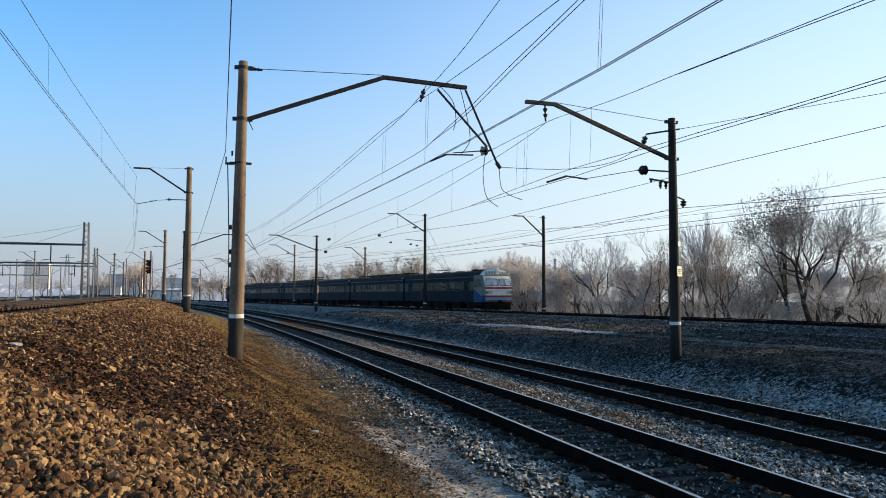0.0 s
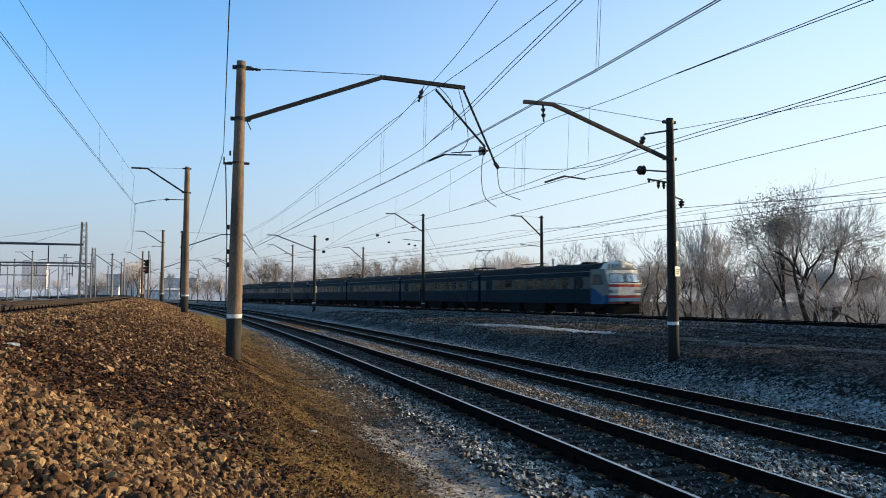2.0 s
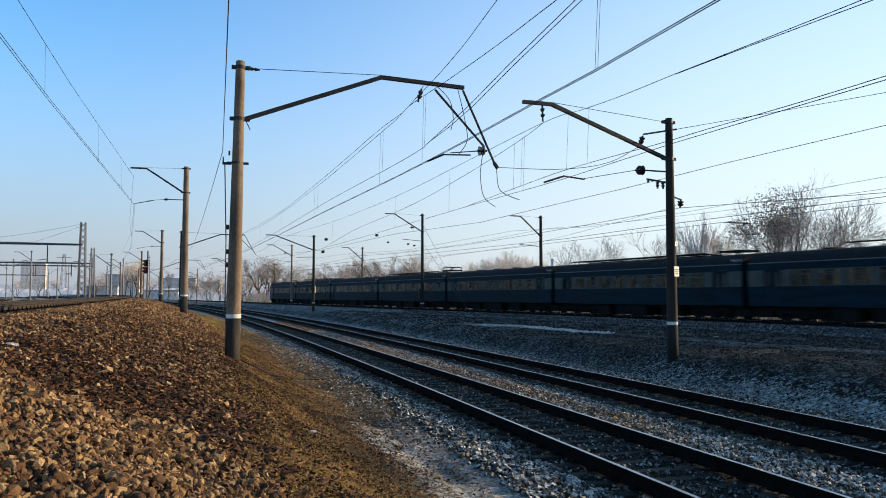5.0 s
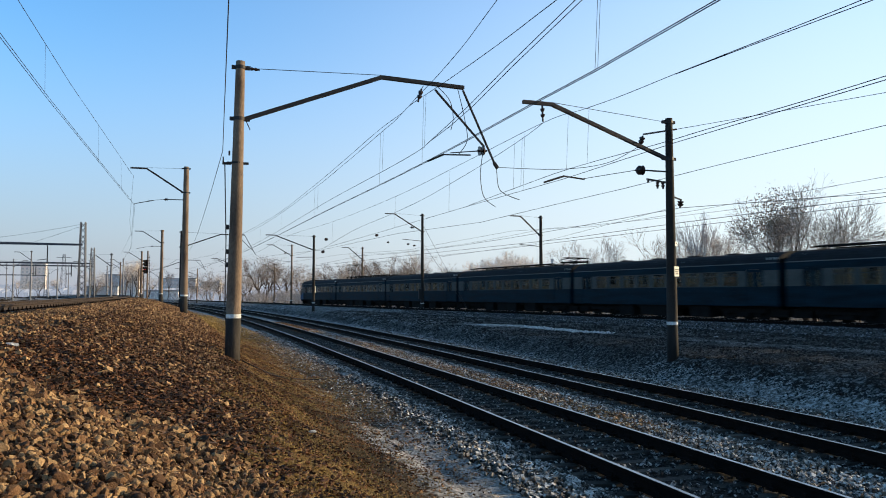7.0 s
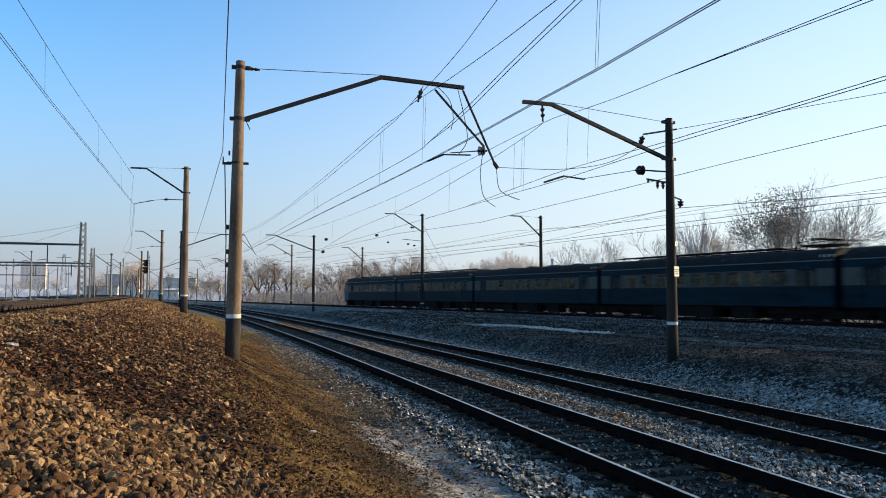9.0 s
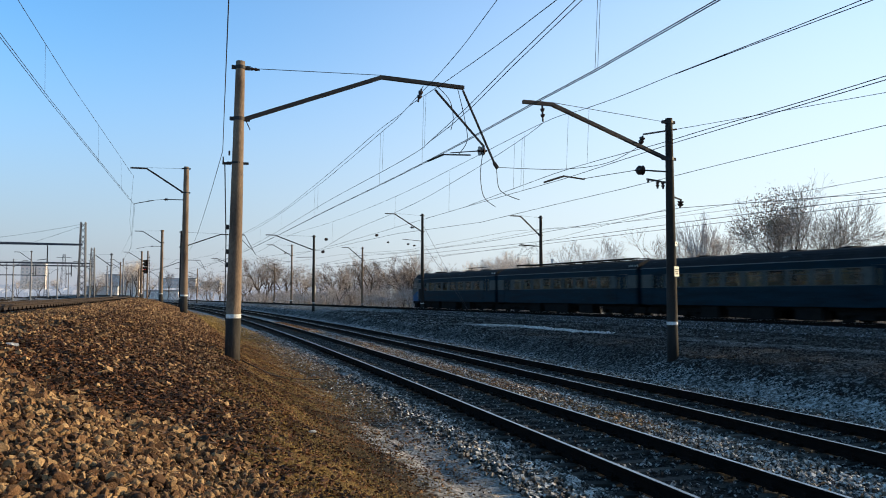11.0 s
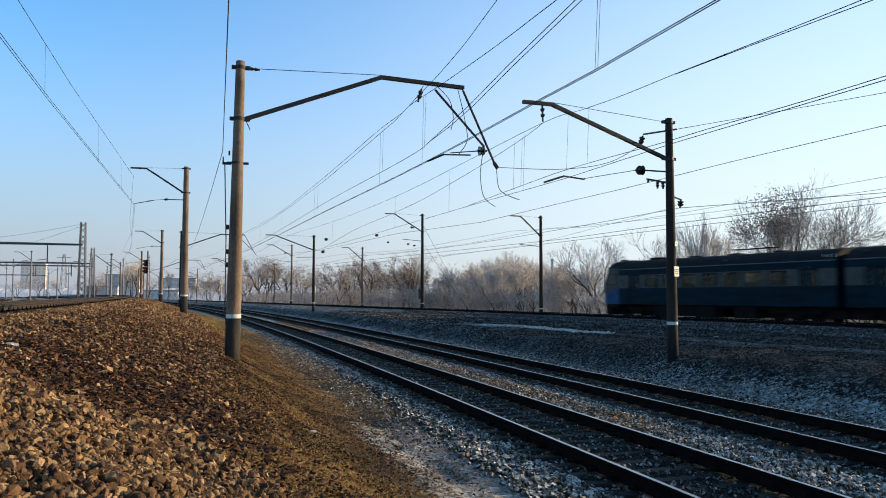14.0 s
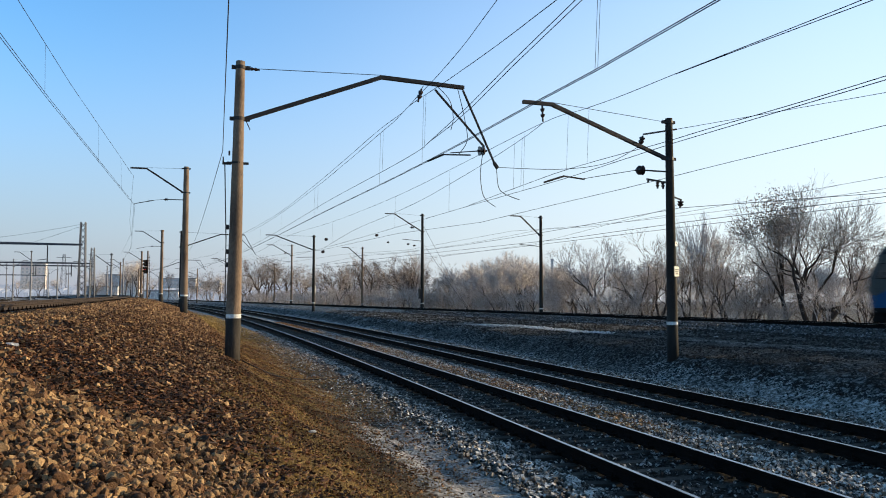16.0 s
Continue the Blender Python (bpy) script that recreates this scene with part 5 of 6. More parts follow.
def grow(rng, height, spread=0.55, stems=1, leans=(), depth=6, fork=3, twig=0.006, up=0.25, thick=0.022, sides=0.5, bend=0.13, trunk=0.26):
    """Vertices and faces of the trunk and limbs, and of the twigs, of a bare tree."""
    stem_parts, C, tips = [([], []) for i in range(stems)], ([], []), []
    now = [0]

    def branch(p, d, length, r, level):
        n = 3 if level < 3 else (2 if level < 6 else 1)
        q = p
        for i in range(n):
            d = (d + Vector((rng.gauss(0, bend), rng.gauss(0, bend), rng.gauss(0, bend) + up * 0.10))).normalized()
            nxt = q + d * (length / n)
            ra, rb = r * (1 - 0.30 * i / n), r * (1 - 0.30 * (i + 1) / n)
            out = stem_parts[now[0]] if level < 3 else C
            limb_tubes(out[0], out[1], q, nxt, max(ra, twig), max(rb, twig), 7 if level < 2 else (5 if level < 3 else 3))
            q = nxt
            if 0 < level < depth and rng.random() < sides:
                side(q, d, length, rb, level)
        if level < depth:
            for k in range(fork if level < 1 else 2):
                side(q, d, length, r * 0.70, level)
        else:
            tips.append(q)

    def side(q, d, length, r, level):
        o = Matrix.Rotation(rng.uniform(0, 2 * math.pi), 3, d) @ d.orthogonal().normalized()
        nd = (d + o * (rng.uniform(0.55, 1.2) * spread) + Vector((0, 0, up * 0.25))).normalized()
        branch(q, nd, length * rng.uniform(0.62, 0.86), r * rng.uniform(0.62, 0.85), level + 1)

    for i in range(stems):
        now[0] = i
        lean = Vector((rng.gauss(0, 0.10 + 0.25 * (stems > 1)), rng.gauss(0, 0.10 + 0.25 * (stems > 1)), 1)).normalized()
        if leans:
            lean = Vector((*leans[i], 1)).normalized()
        branch(Vector((rng.gauss(0, 0.15) * (stems > 1), rng.gauss(0, 0.15) * (stems > 1), -0.3)), lean, height * trunk, height * thick / math.sqrt(stems), 0)
    top = max(v[2] for v in C[0]) if C[0] else height
    k = height / top
    stem_parts = [([(x * k, y * k, z * k) for x, y, z in T[0]], T[1]) for T in stem_parts]
    C = ([(x * k, y * k, z * k) for x, y, z in C[0]], C[1])
    return stem_parts, C, [t * k for t in tips]


def tree(name, label, category, group, twigs, seed, height, leaves=0, **more):
    rng = random.Random(seed)
    stem_parts, C, tips = grow(rng, height, **more)
    if category == "bush":
        # one tangle of stems
        V, F = list(C[0]), list(C[1])
        for T in stem_parts:
            F += [tuple(i + len(V) for i in f) for f in T[1]]
            V += T[0]
        return tagged(soup(name, V, F, twigs), label, category, group)
    ob = empty(name, Matrix(), label, category, group)
    for T in stem_parts:
        soup("trunk", T[0], T[1], BARK, ob, True)
    soup("crown", C[0], C[1], twigs, ob)
    if leaves:
        vs, fs = [], []
        for i in range(leaves):
            t = rng.choice(tips)
            c = t + Vector((rng.gauss(0, 0.34), rng.gauss(0, 0.34), rng.gauss(-0.05, 0.30)))
            m = Euler((rng.uniform(0, 6.3), rng.uniform(0, 6.3), rng.uniform(0, 6.3))).to_matrix()
            s = rng.uniform(0.042, 0.082)
            k = len(vs)
            vs += [tuple(c + m @ Vector(q) * s) for q in ((-1, 0, 0), (0, -0.6, 0.15), (1, 0, 0), (0, 0.6, 0.15))]
            fs.append((k, k + 1, k + 2, k + 3))
        soup("withered_leaves", vs, fs, DRY_LEAF, ob)
    return ob


def put(ob, x, y, turn=0.0, size=1.0, height=1.0):
    ob.matrix_world = pose(x, y, ground_z(x, y), 0, 0, turn) @ Matrix.Diagonal((size, size, size * height, 1))
    return ob


def ahead(px, depth):
    """A place at that depth, on the bearing px (half-widths of the view from its middle)."""
    return px * math.tan(radians(30)) * depth, depth


def behind(px, gap):
    """A place gap metres beyond the far track, on the bearing px (in half-widths of the view)."""
    t = px * math.tan(radians(30))
    d = (-gap + FOOT.dot(SIDE)) / (t * SIDE.x + SIDE.y)
    return t * d, d


WOOD = "bare trees beyond the railway"
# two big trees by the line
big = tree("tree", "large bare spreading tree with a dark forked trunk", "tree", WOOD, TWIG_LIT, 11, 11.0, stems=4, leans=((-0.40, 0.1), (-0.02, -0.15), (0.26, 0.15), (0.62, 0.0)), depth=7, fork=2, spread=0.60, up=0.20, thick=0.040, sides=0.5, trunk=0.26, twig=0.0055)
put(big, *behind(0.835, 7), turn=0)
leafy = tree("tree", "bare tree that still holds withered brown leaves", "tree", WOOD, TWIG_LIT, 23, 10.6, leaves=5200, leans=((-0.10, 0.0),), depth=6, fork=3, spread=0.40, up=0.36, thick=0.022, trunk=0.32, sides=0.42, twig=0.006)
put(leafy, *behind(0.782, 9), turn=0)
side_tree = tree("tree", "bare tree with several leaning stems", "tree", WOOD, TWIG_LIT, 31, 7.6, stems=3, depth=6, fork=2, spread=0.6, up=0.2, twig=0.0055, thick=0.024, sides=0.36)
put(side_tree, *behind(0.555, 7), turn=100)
round_tree = tree("tree", "rounded bare tree pale with frost and haze", "tree", WOOD, TWIG_FROST_HAZE, 47, 9.4, depth=7, fork=3, spread=0.62, up=0.22, twig=0.0045, thick=0.018, trunk=0.20)
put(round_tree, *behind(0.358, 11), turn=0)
poplar = tree("tree", "slender upright bare poplar in frost and haze", "tree", WOOD, TWIG_FROST_HAZE, 53, 12.5, depth=6, fork=3, spread=0.30, up=0.9, twig=0.007, thick=0.014)
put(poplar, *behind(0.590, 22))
bush = tree("bush", "low frosted thicket of thin bare stems", "bush", WOOD, TWIG_FROST_HAZE, 61, 3.6, stems=6, depth=4, fork=2, spread=0.55, up=0.35, twig=0.0042, thick=0.012)
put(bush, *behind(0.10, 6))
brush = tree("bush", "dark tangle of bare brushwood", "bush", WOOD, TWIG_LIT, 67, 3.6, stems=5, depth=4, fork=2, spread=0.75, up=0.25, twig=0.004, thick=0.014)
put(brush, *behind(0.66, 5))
upright = tree("tree", "dense upright tree pale with frost and haze", "tree", WOOD, TWIG_PALE, 71, 7.0, stems=4, depth=6, fork=2, spread=0.50, up=0.5, twig=0.0055, thick=0.016, trunk=0.14)
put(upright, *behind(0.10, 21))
pale_tree = tree("tree", "far rounded bare tree with a grey-brown crown", "tree", WOOD, TWIG, 83, 9.0, depth=6, fork=3, spread=0.66, up=0.2, twig=0.005, thick=0.016, trunk=0.2)
put(pale_tree, *behind(-0.07, 15))
# the rest of the wood: bearing, gap, kind, size
rng = random.Random(5)
for px, gap, kind, size in ((0.61, 24, poplar, 0.95), (0.575, 26, poplar, 0.85), (0.485, 8, side_tree, 1.17), (0.655, 9, side_tree, 1.05), (0.705, 8, round_tree, 0.70), (0.445, 13, round_tree, 0.72), (0.70, 13, side_tree, 0.9), (0.53, 12, side_tree, 0.95),
                            (0.072, 15, upright, 1.2), (0.161, 28, upright, 1.6), (0.20, 29, upright, 1.45), (0.125, 30, upright, 1.3), (-0.04, 17, side_tree, 1.1), (0.05, 9, upright, 1.0), (0.135, 10, upright, 1.15), (0.175, 9, upright, 1.05), (0.215, 11, side_tree, 0.85), (0.25, 10, upright, 0.95), (0.30, 9, side_tree, 0.8), (0.40, 9, side_tree, 0.75), (-0.185, 22, pale_tree, 1.35), (-0.16, 24, upright, 1.4), (0.02, 20, upright, 1.2),
                            (-0.247, 14, pale_tree, 0.95), (-0.415, 22, pale_tree, 2.0), (-0.435, 20, side_tree, 2.1), (-0.40, 18, pale_tree, 1.5), (-0.385, 24, side_tree, 2.3), (-0.355, 20, pale_tree, 1.4), (-0.235, 20, pale_tree, 1.3), (-0.19, 20, side_tree, 1.75), (-0.17, 16, pale_tree, 1.2), (-0.075, 18, pale_tree, 1.25), (-0.055, 15, side_tree, 1.5), (-0.33, 24, side_tree, 1.9), (-0.30, 20, side_tree, 1.6), (-0.27, 18, side_tree, 1.35), (-0.215, 16, side_tree, 1.3), (-0.13, 16, side_tree, 1.3), (-0.09, 14, pale_tree, 0.9), (0.99, 14, side_tree, 0.85),
                            (0.26, 22, upright, 1.2), (0.30, 18, round_tree, 0.75), (0.40, 20, upright, 1.1), (-0.10, 30, upright, 1.5), (-0.22, 34, upright, 1.4), (-0.31, 40, pale_tree, 1.2), (0.33, 30, upright, 1.2), (0.47, 30, upright, 1.3), (0.63, 34, upright, 1.2), (0.74, 30, pale_tree, 1.0), (0.86, 32, upright, 1.1), (0.95, 36, upright, 1.1)):
    x, y = behind(px, gap)
    copy_thing(kind, pose(x, y, ground_z(x, y), 0, 0, rng.uniform(0, 360)) @ Matrix.Diagonal((size, size, size, 1)))
for i in range(130):
    px = -0.44 + 1.46 * (i + rng.random()) / 130
    gap = rng.choice((5.5, 7, 9, 12, 16, 22))
    x, y = behind(px, gap)
    if px > 0.25 and rng.random() < (0.6 if px < 0.8 else 0.85):
        continue
    kind = brush if rng.random() < (0.6 if px > 0.45 else 0.15) else bush
    sz = rng.uniform(0.55, 1.15) * (0.9 + 0.04 * gap)
    copy_thing(kind, pose(x, y, ground_z(x, y), 0, 0, rng.uniform(0, 360)) @ Matrix.Diagonal((sz, sz, sz, 1)))
# undergrowth that closes the foot of the wood
for i in range(70):
    px = -0.45 + 0.60 * (i + rng.random()) / 70
    x, y = behind(px, rng.choice((9, 12, 15, 19)))
    sz = rng.uniform(1.0, 1.7)
    copy_thing(rng.choice((brush, brush, bush)), pose(x, y, ground_z(x, y), 0, 0, rng.uniform(0, 360)) @ Matrix.Diagonal((sz, sz, sz, 1)))
# an unseen tall tree, added so that its shade reaches the bank
tall = tree("tree", "unseen tall tree with withered leaves, added for its shade", "tree", WOOD, TWIG, 91, 14.5, leaves=5000, depth=5, fork=3, spread=0.55, up=0.25, thick=0.012, trunk=0.62, twig=0.006)
p = on_line(2.0, -9, 0)
put(tall, p.x, p.y)
# unseen trees added beside the line, towards the sun, to shade the tracks
for i in range(34):
    s = 18 - i * 2.6 + rng.uniform(-1, 1)
    p = on_line(s, -rng.uniform(7, 17), 0)
    kind = rng.choice((leafy, side_tree, leafy))
    sz = rng.uniform(0.72, 0.88) if s > 4 else rng.uniform(0.45, 0.70)
    copy_thing(kind, pose(p.x, p.y, ground_z(p.x, p.y), 0, 0, rng.uniform(0, 360)) @ Matrix.Diagonal((sz, sz, sz, 1)))

# unseen trees in dead leaf along the line's foot, added to shade the slope
for i in range(24):
    p = on_line(-9 + i * 1.38, -rng.uniform(5.5, 8.5), 0)
    sz = rng.uniform(0.72, 0.83)
    copy_thing(leafy, pose(p.x, p.y, ground_z(p.x, p.y), 0, 0, rng.uniform(0, 360)) @ Matrix.Diagonal((sz, sz, sz, 1)))

# ---- loose cover on the ground: gravel, leaves, dry grass ----


def mesh_np(name, V, F, mat, label, category):
    """One mesh from arrays of points and triangles."""
    me = bpy.data.meshes.new(name)
    me.vertices.add(len(V))
    me.vertices.foreach_set("co", V.astype(np.float32).ravel())
    me.loops.add(F.size)
    me.loops.foreach_set("vertex_index", F.astype(np.int32).ravel())
    me.polygons.add(len(F))
    me.polygons.foreach_set("loop_start", np.arange(0, F.size, F.shape[1], dtype=np.int32))
    me.update(calc_edges=True)
    me.shade_flat()
    me.materials.append(mat)
    return tagged(new(name, me), label, category, kind="stuff")


def turns(n, gen):
    q = gen.normal(size=(n, 4))
    q /= np.linalg.norm(q, axis=1, keepdims=True)
    w, x, y, z = q.T
    return np.stack([1 - 2 * (y * y + z * z), 2 * (x * y - z * w), 2 * (x * z + y * w), 2 * (x * y + z * w), 1 - 2 * (x * x + z * z), 2 * (y * z - x * w),
                     2 * (x * z - y * w), 2 * (y * z + x * w), 1 - 2 * (x * x + y * y)], -1).reshape(n, 3, 3)


def stones(name, X, Y, size, mat, label, gen, sink=0.15, lift=0.0, capped=False):
    # an angular chip: a block with knocked corners, or a lump broken off along several planes
    if capped:
        lump = bmesh.new()
        bmesh.ops.create_icosphere(lump, subdivisions=2, radius=0.95)
        base = np.array([tuple(v.co) for v in lump.verts])
        tri = [tuple(v.index for v in f.verts) for f in lump.faces]
        lump.free()
    else:
        base = np.array([(x, y, z) for z in (-1, 1) for y in (-1, 1) for x in (-1, 1)], float) * 0.64
        tri = [(0, 1, 5), (0, 5, 4), (1, 3, 7), (1, 7, 5), (3, 2, 6), (3, 6, 7), (2, 0, 4), (2, 4, 6), (4, 5, 7), (4, 7, 6), (1, 0, 2), (1, 2, 3)]
    tri = np.array(tri)
    n = len(X)
    shape = base[None] * (1 + gen.normal(0, 0.035 if capped else 0.21, (n, len(base), 3)))
    for k in range(7 if capped else 0):
        face = gen.normal(size=(n, 1, 3))
        face /= np.linalg.norm(face, axis=2, keepdims=True)
        past = np.maximum((shape * face).sum(2, keepdims=True) - gen.uniform(0.30, 0.66, (n, 1, 1)), 0)
        shape = shape - face * past
    shape = shape * gen.uniform(0.6, 1.4, (n, 1, 3))
    V = np.einsum("nij,nkj->nki", turns(n, gen), shape) * size[:, None, None]
    Z = ground(X, Y)[0] + lift
    V += np.stack([X, Y, Z + size * (0.45 - sink)], -1)[:, None]
    F = (tri[None] + (np.arange(n) * len(base))[:, None, None]).reshape(-1, 3)
    return mesh_np(name, V.reshape(-1, 3), F, mat, label, "gravel")


def on_bank(n, gen, s0, s1, o0, o1, power=1.0):
    s = s0 + (s1 - s0) * gen.random(n) ** power
    o = gen.uniform(o0, o1, n)
    a = HEAD + BEND * s
    return MID.x + np.cos(a) * (RADIUS + o), MID.y + np.sin(a) * (RADIUS + o), o


gen = np.random.default_rng(3)


def along(X, Y):
    return (np.arctan2(Y - MID.y, X - MID.x) - HEAD) / BEND


def drifted(X, Y):
    """The way along the bank, and how far behind the slanting rim of the fresh gravel."""
    s = along(X, Y) + 0.35 * wobble(X, Y, 1.4)
    o = np.hypot(X - MID.x, Y - MID.y) - RADIUS
    return s, s + 9.3 + 0.96 * (o + 7.9)


def bared(X, Y):
    """Keeps fewer stones where leaves have drifted across the bank."""
    s, t = drifted(X, Y)
    return gen.random(len(X)) < np.where(t < 0.15, 1.0, stepped(s, [(-7.0, 0.08), (-5.4, 0.55), (3, 0.75), (12, 0.85)]))


# tan gravel on the bank, thick near the camera
X, Y, O = on_bank(52000, gen, -18.8, -7, -8.6, -4.3)
m = (Y > 0.9) & (np.abs(X) < 1.2 + Y * 0.72) & (O < -5.35 + 0.3 * wobble(X, Y, 1.3) - 0.5 * gen.random(len(X)) ** 3) & bared(X, Y)
for near in (True, False):
    q = m & ((Y < 6.3) == near)
    k = int(q.sum())
    stones("gravel", X[q], Y[q], gen.uniform(0.016, 0.036, k) * gen.choice([0.6, 0.85, 1.0, 1.35], k), STONE, "loose tan crushed stone on the bank", gen, sink=0.0, capped=near)
X, Y, O = on_bank(22000, gen, -34, -7, -8.8, -5.0)
m = ~((Y > 0.9) & (np.abs(X) < 1.2 + Y * 0.72))
stones("gravel", X[m], Y[m], gen.uniform(0.016, 0.036, m.sum()), STONE, "tan crushed stone along the bank", gen)
X, Y, O = on_bank(26000, gen, -8, 18, -10.2, -4.4, 1.2)
m = (O < -5.4 + 0.35 * wobble(X, Y, 0.9) - 0.5 * gen.random(len(X)) ** 3) & bared(X, Y)
stones("gravel", X[m], Y[m], gen.uniform(0.018, 0.042, m.sum()), STONE, "tan crushed stone around the bank track", gen)
X, Y, O = on_bank(9000, gen, 15, 70, -10.2, -5.2, 1.3)
stones("gravel", X, Y, gen.uniform(0.03, 0.075, len(X)), STONE, "tan crushed stone further along the bank", gen)
X, Y, O = on_bank(9000, gen, -16, 20, -5.5, -3.0, 1.3)
stones("gravel", X, Y, gen.uniform(0.006, 0.014, len(X)) * gen.choice([0.8, 1.0, 1.6], len(X)), STONE, "stray chips of stone in the dry grass", gen)
# grey frosted ballast: shoulder, the strip between the tracks, the far shoulder
for o0, o1, n in ((-2.3, -1.25, 13000), (1.35, TRACK_GAP - 1.35, 14000), (TRACK_GAP + 1.35, 6.6, 5500)):
    X, Y, O = on_bank(n, gen, -14, 34, o0, o1, 1.3)
    more = on_bank(n // 4, gen, -32, -14, o0, o1)
    X, Y = np.append(X, more[0]), np.append(Y, more[1])
    # the grass runs up to the sleepers further along
    m = np.hypot(X - MID.x, Y - MID.y) - RADIUS > stepped(Y, [(9, -2.3), (12, -2.05), (16, -1.85), (20, -1.6)]) + 0.12 * wobble(X, Y, 2.0) - 0.25 * gen.random(len(X)) ** 4
    X, Y, n = X[m], Y[m], int(m.sum())
    stones("ballast", X, Y, gen.uniform(0.02, 0.044, n), STONE_GREY, "frosted grey ballast beside the rails", gen, lift=0.02)
for o0 in (-1.3, TRACK_GAP - 1.3):
    X, Y, O = on_bank(12000, gen, -14, 26, o0 - 0.15, o0 + 2.75, 1.3)
    bay = np.abs((along(X, Y) + 16) / 0.545 % 1 - 0.5)
    m = (bay < 0.27) | (gen.random(len(X)) < 0.18)
    X, Y = X[m], Y[m]
    stones("ballast", X, Y, gen.uniform(0.016, 0.034, len(X)), STONE_DARK, "dark ballast between the sleepers", gen, sink=0.2, lift=0.012)
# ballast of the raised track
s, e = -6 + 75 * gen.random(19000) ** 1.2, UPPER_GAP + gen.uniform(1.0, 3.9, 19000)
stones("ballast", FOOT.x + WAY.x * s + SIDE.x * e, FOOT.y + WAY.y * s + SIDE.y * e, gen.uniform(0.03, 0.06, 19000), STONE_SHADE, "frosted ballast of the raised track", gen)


def blades(name, X, Y, length, width, mat, label, gen, lean=0.7):
    n = len(X)
    Z = ground(X, Y)[0]
    a = gen.uniform(0, 2 * np.pi, n)
    b = gen.uniform(0, 2 * np.pi, n)
    l = length * gen.uniform(0.5, 1.3, n)
    t = lean * gen.random(n)
    root = np.stack([X, Y, Z - 0.01], -1)
    side = np.stack([np.cos(a), np.sin(a), 0 * a], -1) * width
    mid = root + np.stack([np.cos(b) * t * 0.4, np.sin(b) * t * 0.4, 1 - 0.3 * t], -1) * (l * 0.55)[:, None]
    tip = root + np.stack([np.cos(b) * t * 1.1, np.sin(b) * t * 1.1, 1 - 0.6 * t], -1) * l[:, None]
    V = np.stack([root - side, root + side, mid + side * 0.7, mid - side * 0.7, tip], 1).reshape(-1, 3)
    k = np.arange(n) * 5
    F = np.concatenate([np.stack([k, k + 1, k + 2], -1), np.stack([k, k + 2, k + 3], -1), np.stack([k + 3, k + 2, k + 4], -1)])
    return mesh_np(name, V, F, mat, label, "grass")


def leaves(X, Y, size, mat, label, gen, lift=0.025):
    n = len(X)
    base = np.array([(-1, 0, 0.12), (0, -0.62, -0.06), (1, 0, 0.16), (0, 0.62, -0.04)])
    V = np.einsum("nij,kj->nki", turns(n, gen), base)
    V[:, :, 2] *= 0.55
    V = V * size[:, None, None] + np.stack([X, Y, ground(X, Y)[0] + lift], -1)[:, None]
    k = np.arange(n) * 4
    F = np.concatenate([np.stack([k, k + 1, k + 2], -1), np.stack([k, k + 2, k + 3], -1)])
    return mesh_np("fallen_leaves", V.reshape(-1, 3), F, mat, label, "leaves")


def patch(X, Y, f=0.55, cut=0.0):
    """Keeps points in wandering patches."""
    return wobble(X * 1.1, Y * 0.9, f) + 0.4 * wobble(X, Y, f * 3.1) > cut


X, Y, O = on_bank(84000, gen, -16, 24, -8.2, -2.5, 1.2)
way, rim = drifted(X, Y)
m = (patch(X, Y, 0.6, -0.25) | ((O > -5.2) & (gen.random(len(X)) < 0.35))) & (Y > 2.5) & (gen.random(len(X)) < np.where(rim < 0, 0.12, np.where(way < -6.2, 0.4, 0.7))) & (gen.random(len(X)) < stepped(O, [(-5.4, 1), (-4.8, 0.45)]))
leaves(X[m], Y[m], gen.uniform(0.014, 0.036, m.sum()), LEAF, "curled brown fallen leaves on the bank", gen)
X, Y, O = on_bank(110000, gen, -13.5, 12, -8.6, -4.7)
way, rim = drifted(X, Y)
m = gen.random(len(X)) < np.where(rim < 0, 0.03, stepped(way, [(-6.6, 1.0), (-5.4, 0.45), (12, 0.3)])) * stepped(O + 0.3 * wobble(X, Y, 1.1), [(-6.0, 1.0), (-5.3, 0.12)])
leaves(X[m], Y[m], gen.uniform(0.018, 0.048, m.sum()), LEAF_DARK, "drift of dark red-brown leaves across the bank", gen)
X, Y, O = on_bank(150000, gen, -16.5, 34, -5.9, -2.0, 1.35)
m = (gen.random(len(X)) < np.interp(O - 1.5 * stepped(Y, [(13, 0), (19, 1)]), [-6.3, -5.4, -4.5, -3.8, -2.9], [0.1, 1, 0.9, 0.45, 0.12])) & patch(X, Y, 1.6, -0.35)
blades("dry_grass", X[m], Y[m], 0.058, 0.0042, GRASS, "short dry grass at the foot of the bank", gen, 1.2)
X, Y, O = on_bank(26000, gen, 22, 75, -5.4, -1.9, 1.1)
blades("dry_grass", X, Y, 0.10, 0.008, GRASS, "dry grass further along the foot of the bank", gen, 1.2)
# dark and pale leaves caught among the blades
X, Y, O = on_bank(34000, gen, -15, 16, -5.6, -3.3, 1.2)
m = patch(X, Y, 1.5, -0.1) & (gen.random(len(X)) < np.interp(O, [-5.6, -4.6, -3.3], [1.0, 0.75, 0.35]))
leaves(X[m], Y[m], gen.uniform(0.014, 0.034, m.sum()), LEAF_DARK, "dark red-brown leaves caught in the dry grass", gen)
X, Y, O = on_bank(9000, gen, -15, 16, -5.4, -3.4, 1.2)
m = patch(X, Y, 1.2, 0.0)
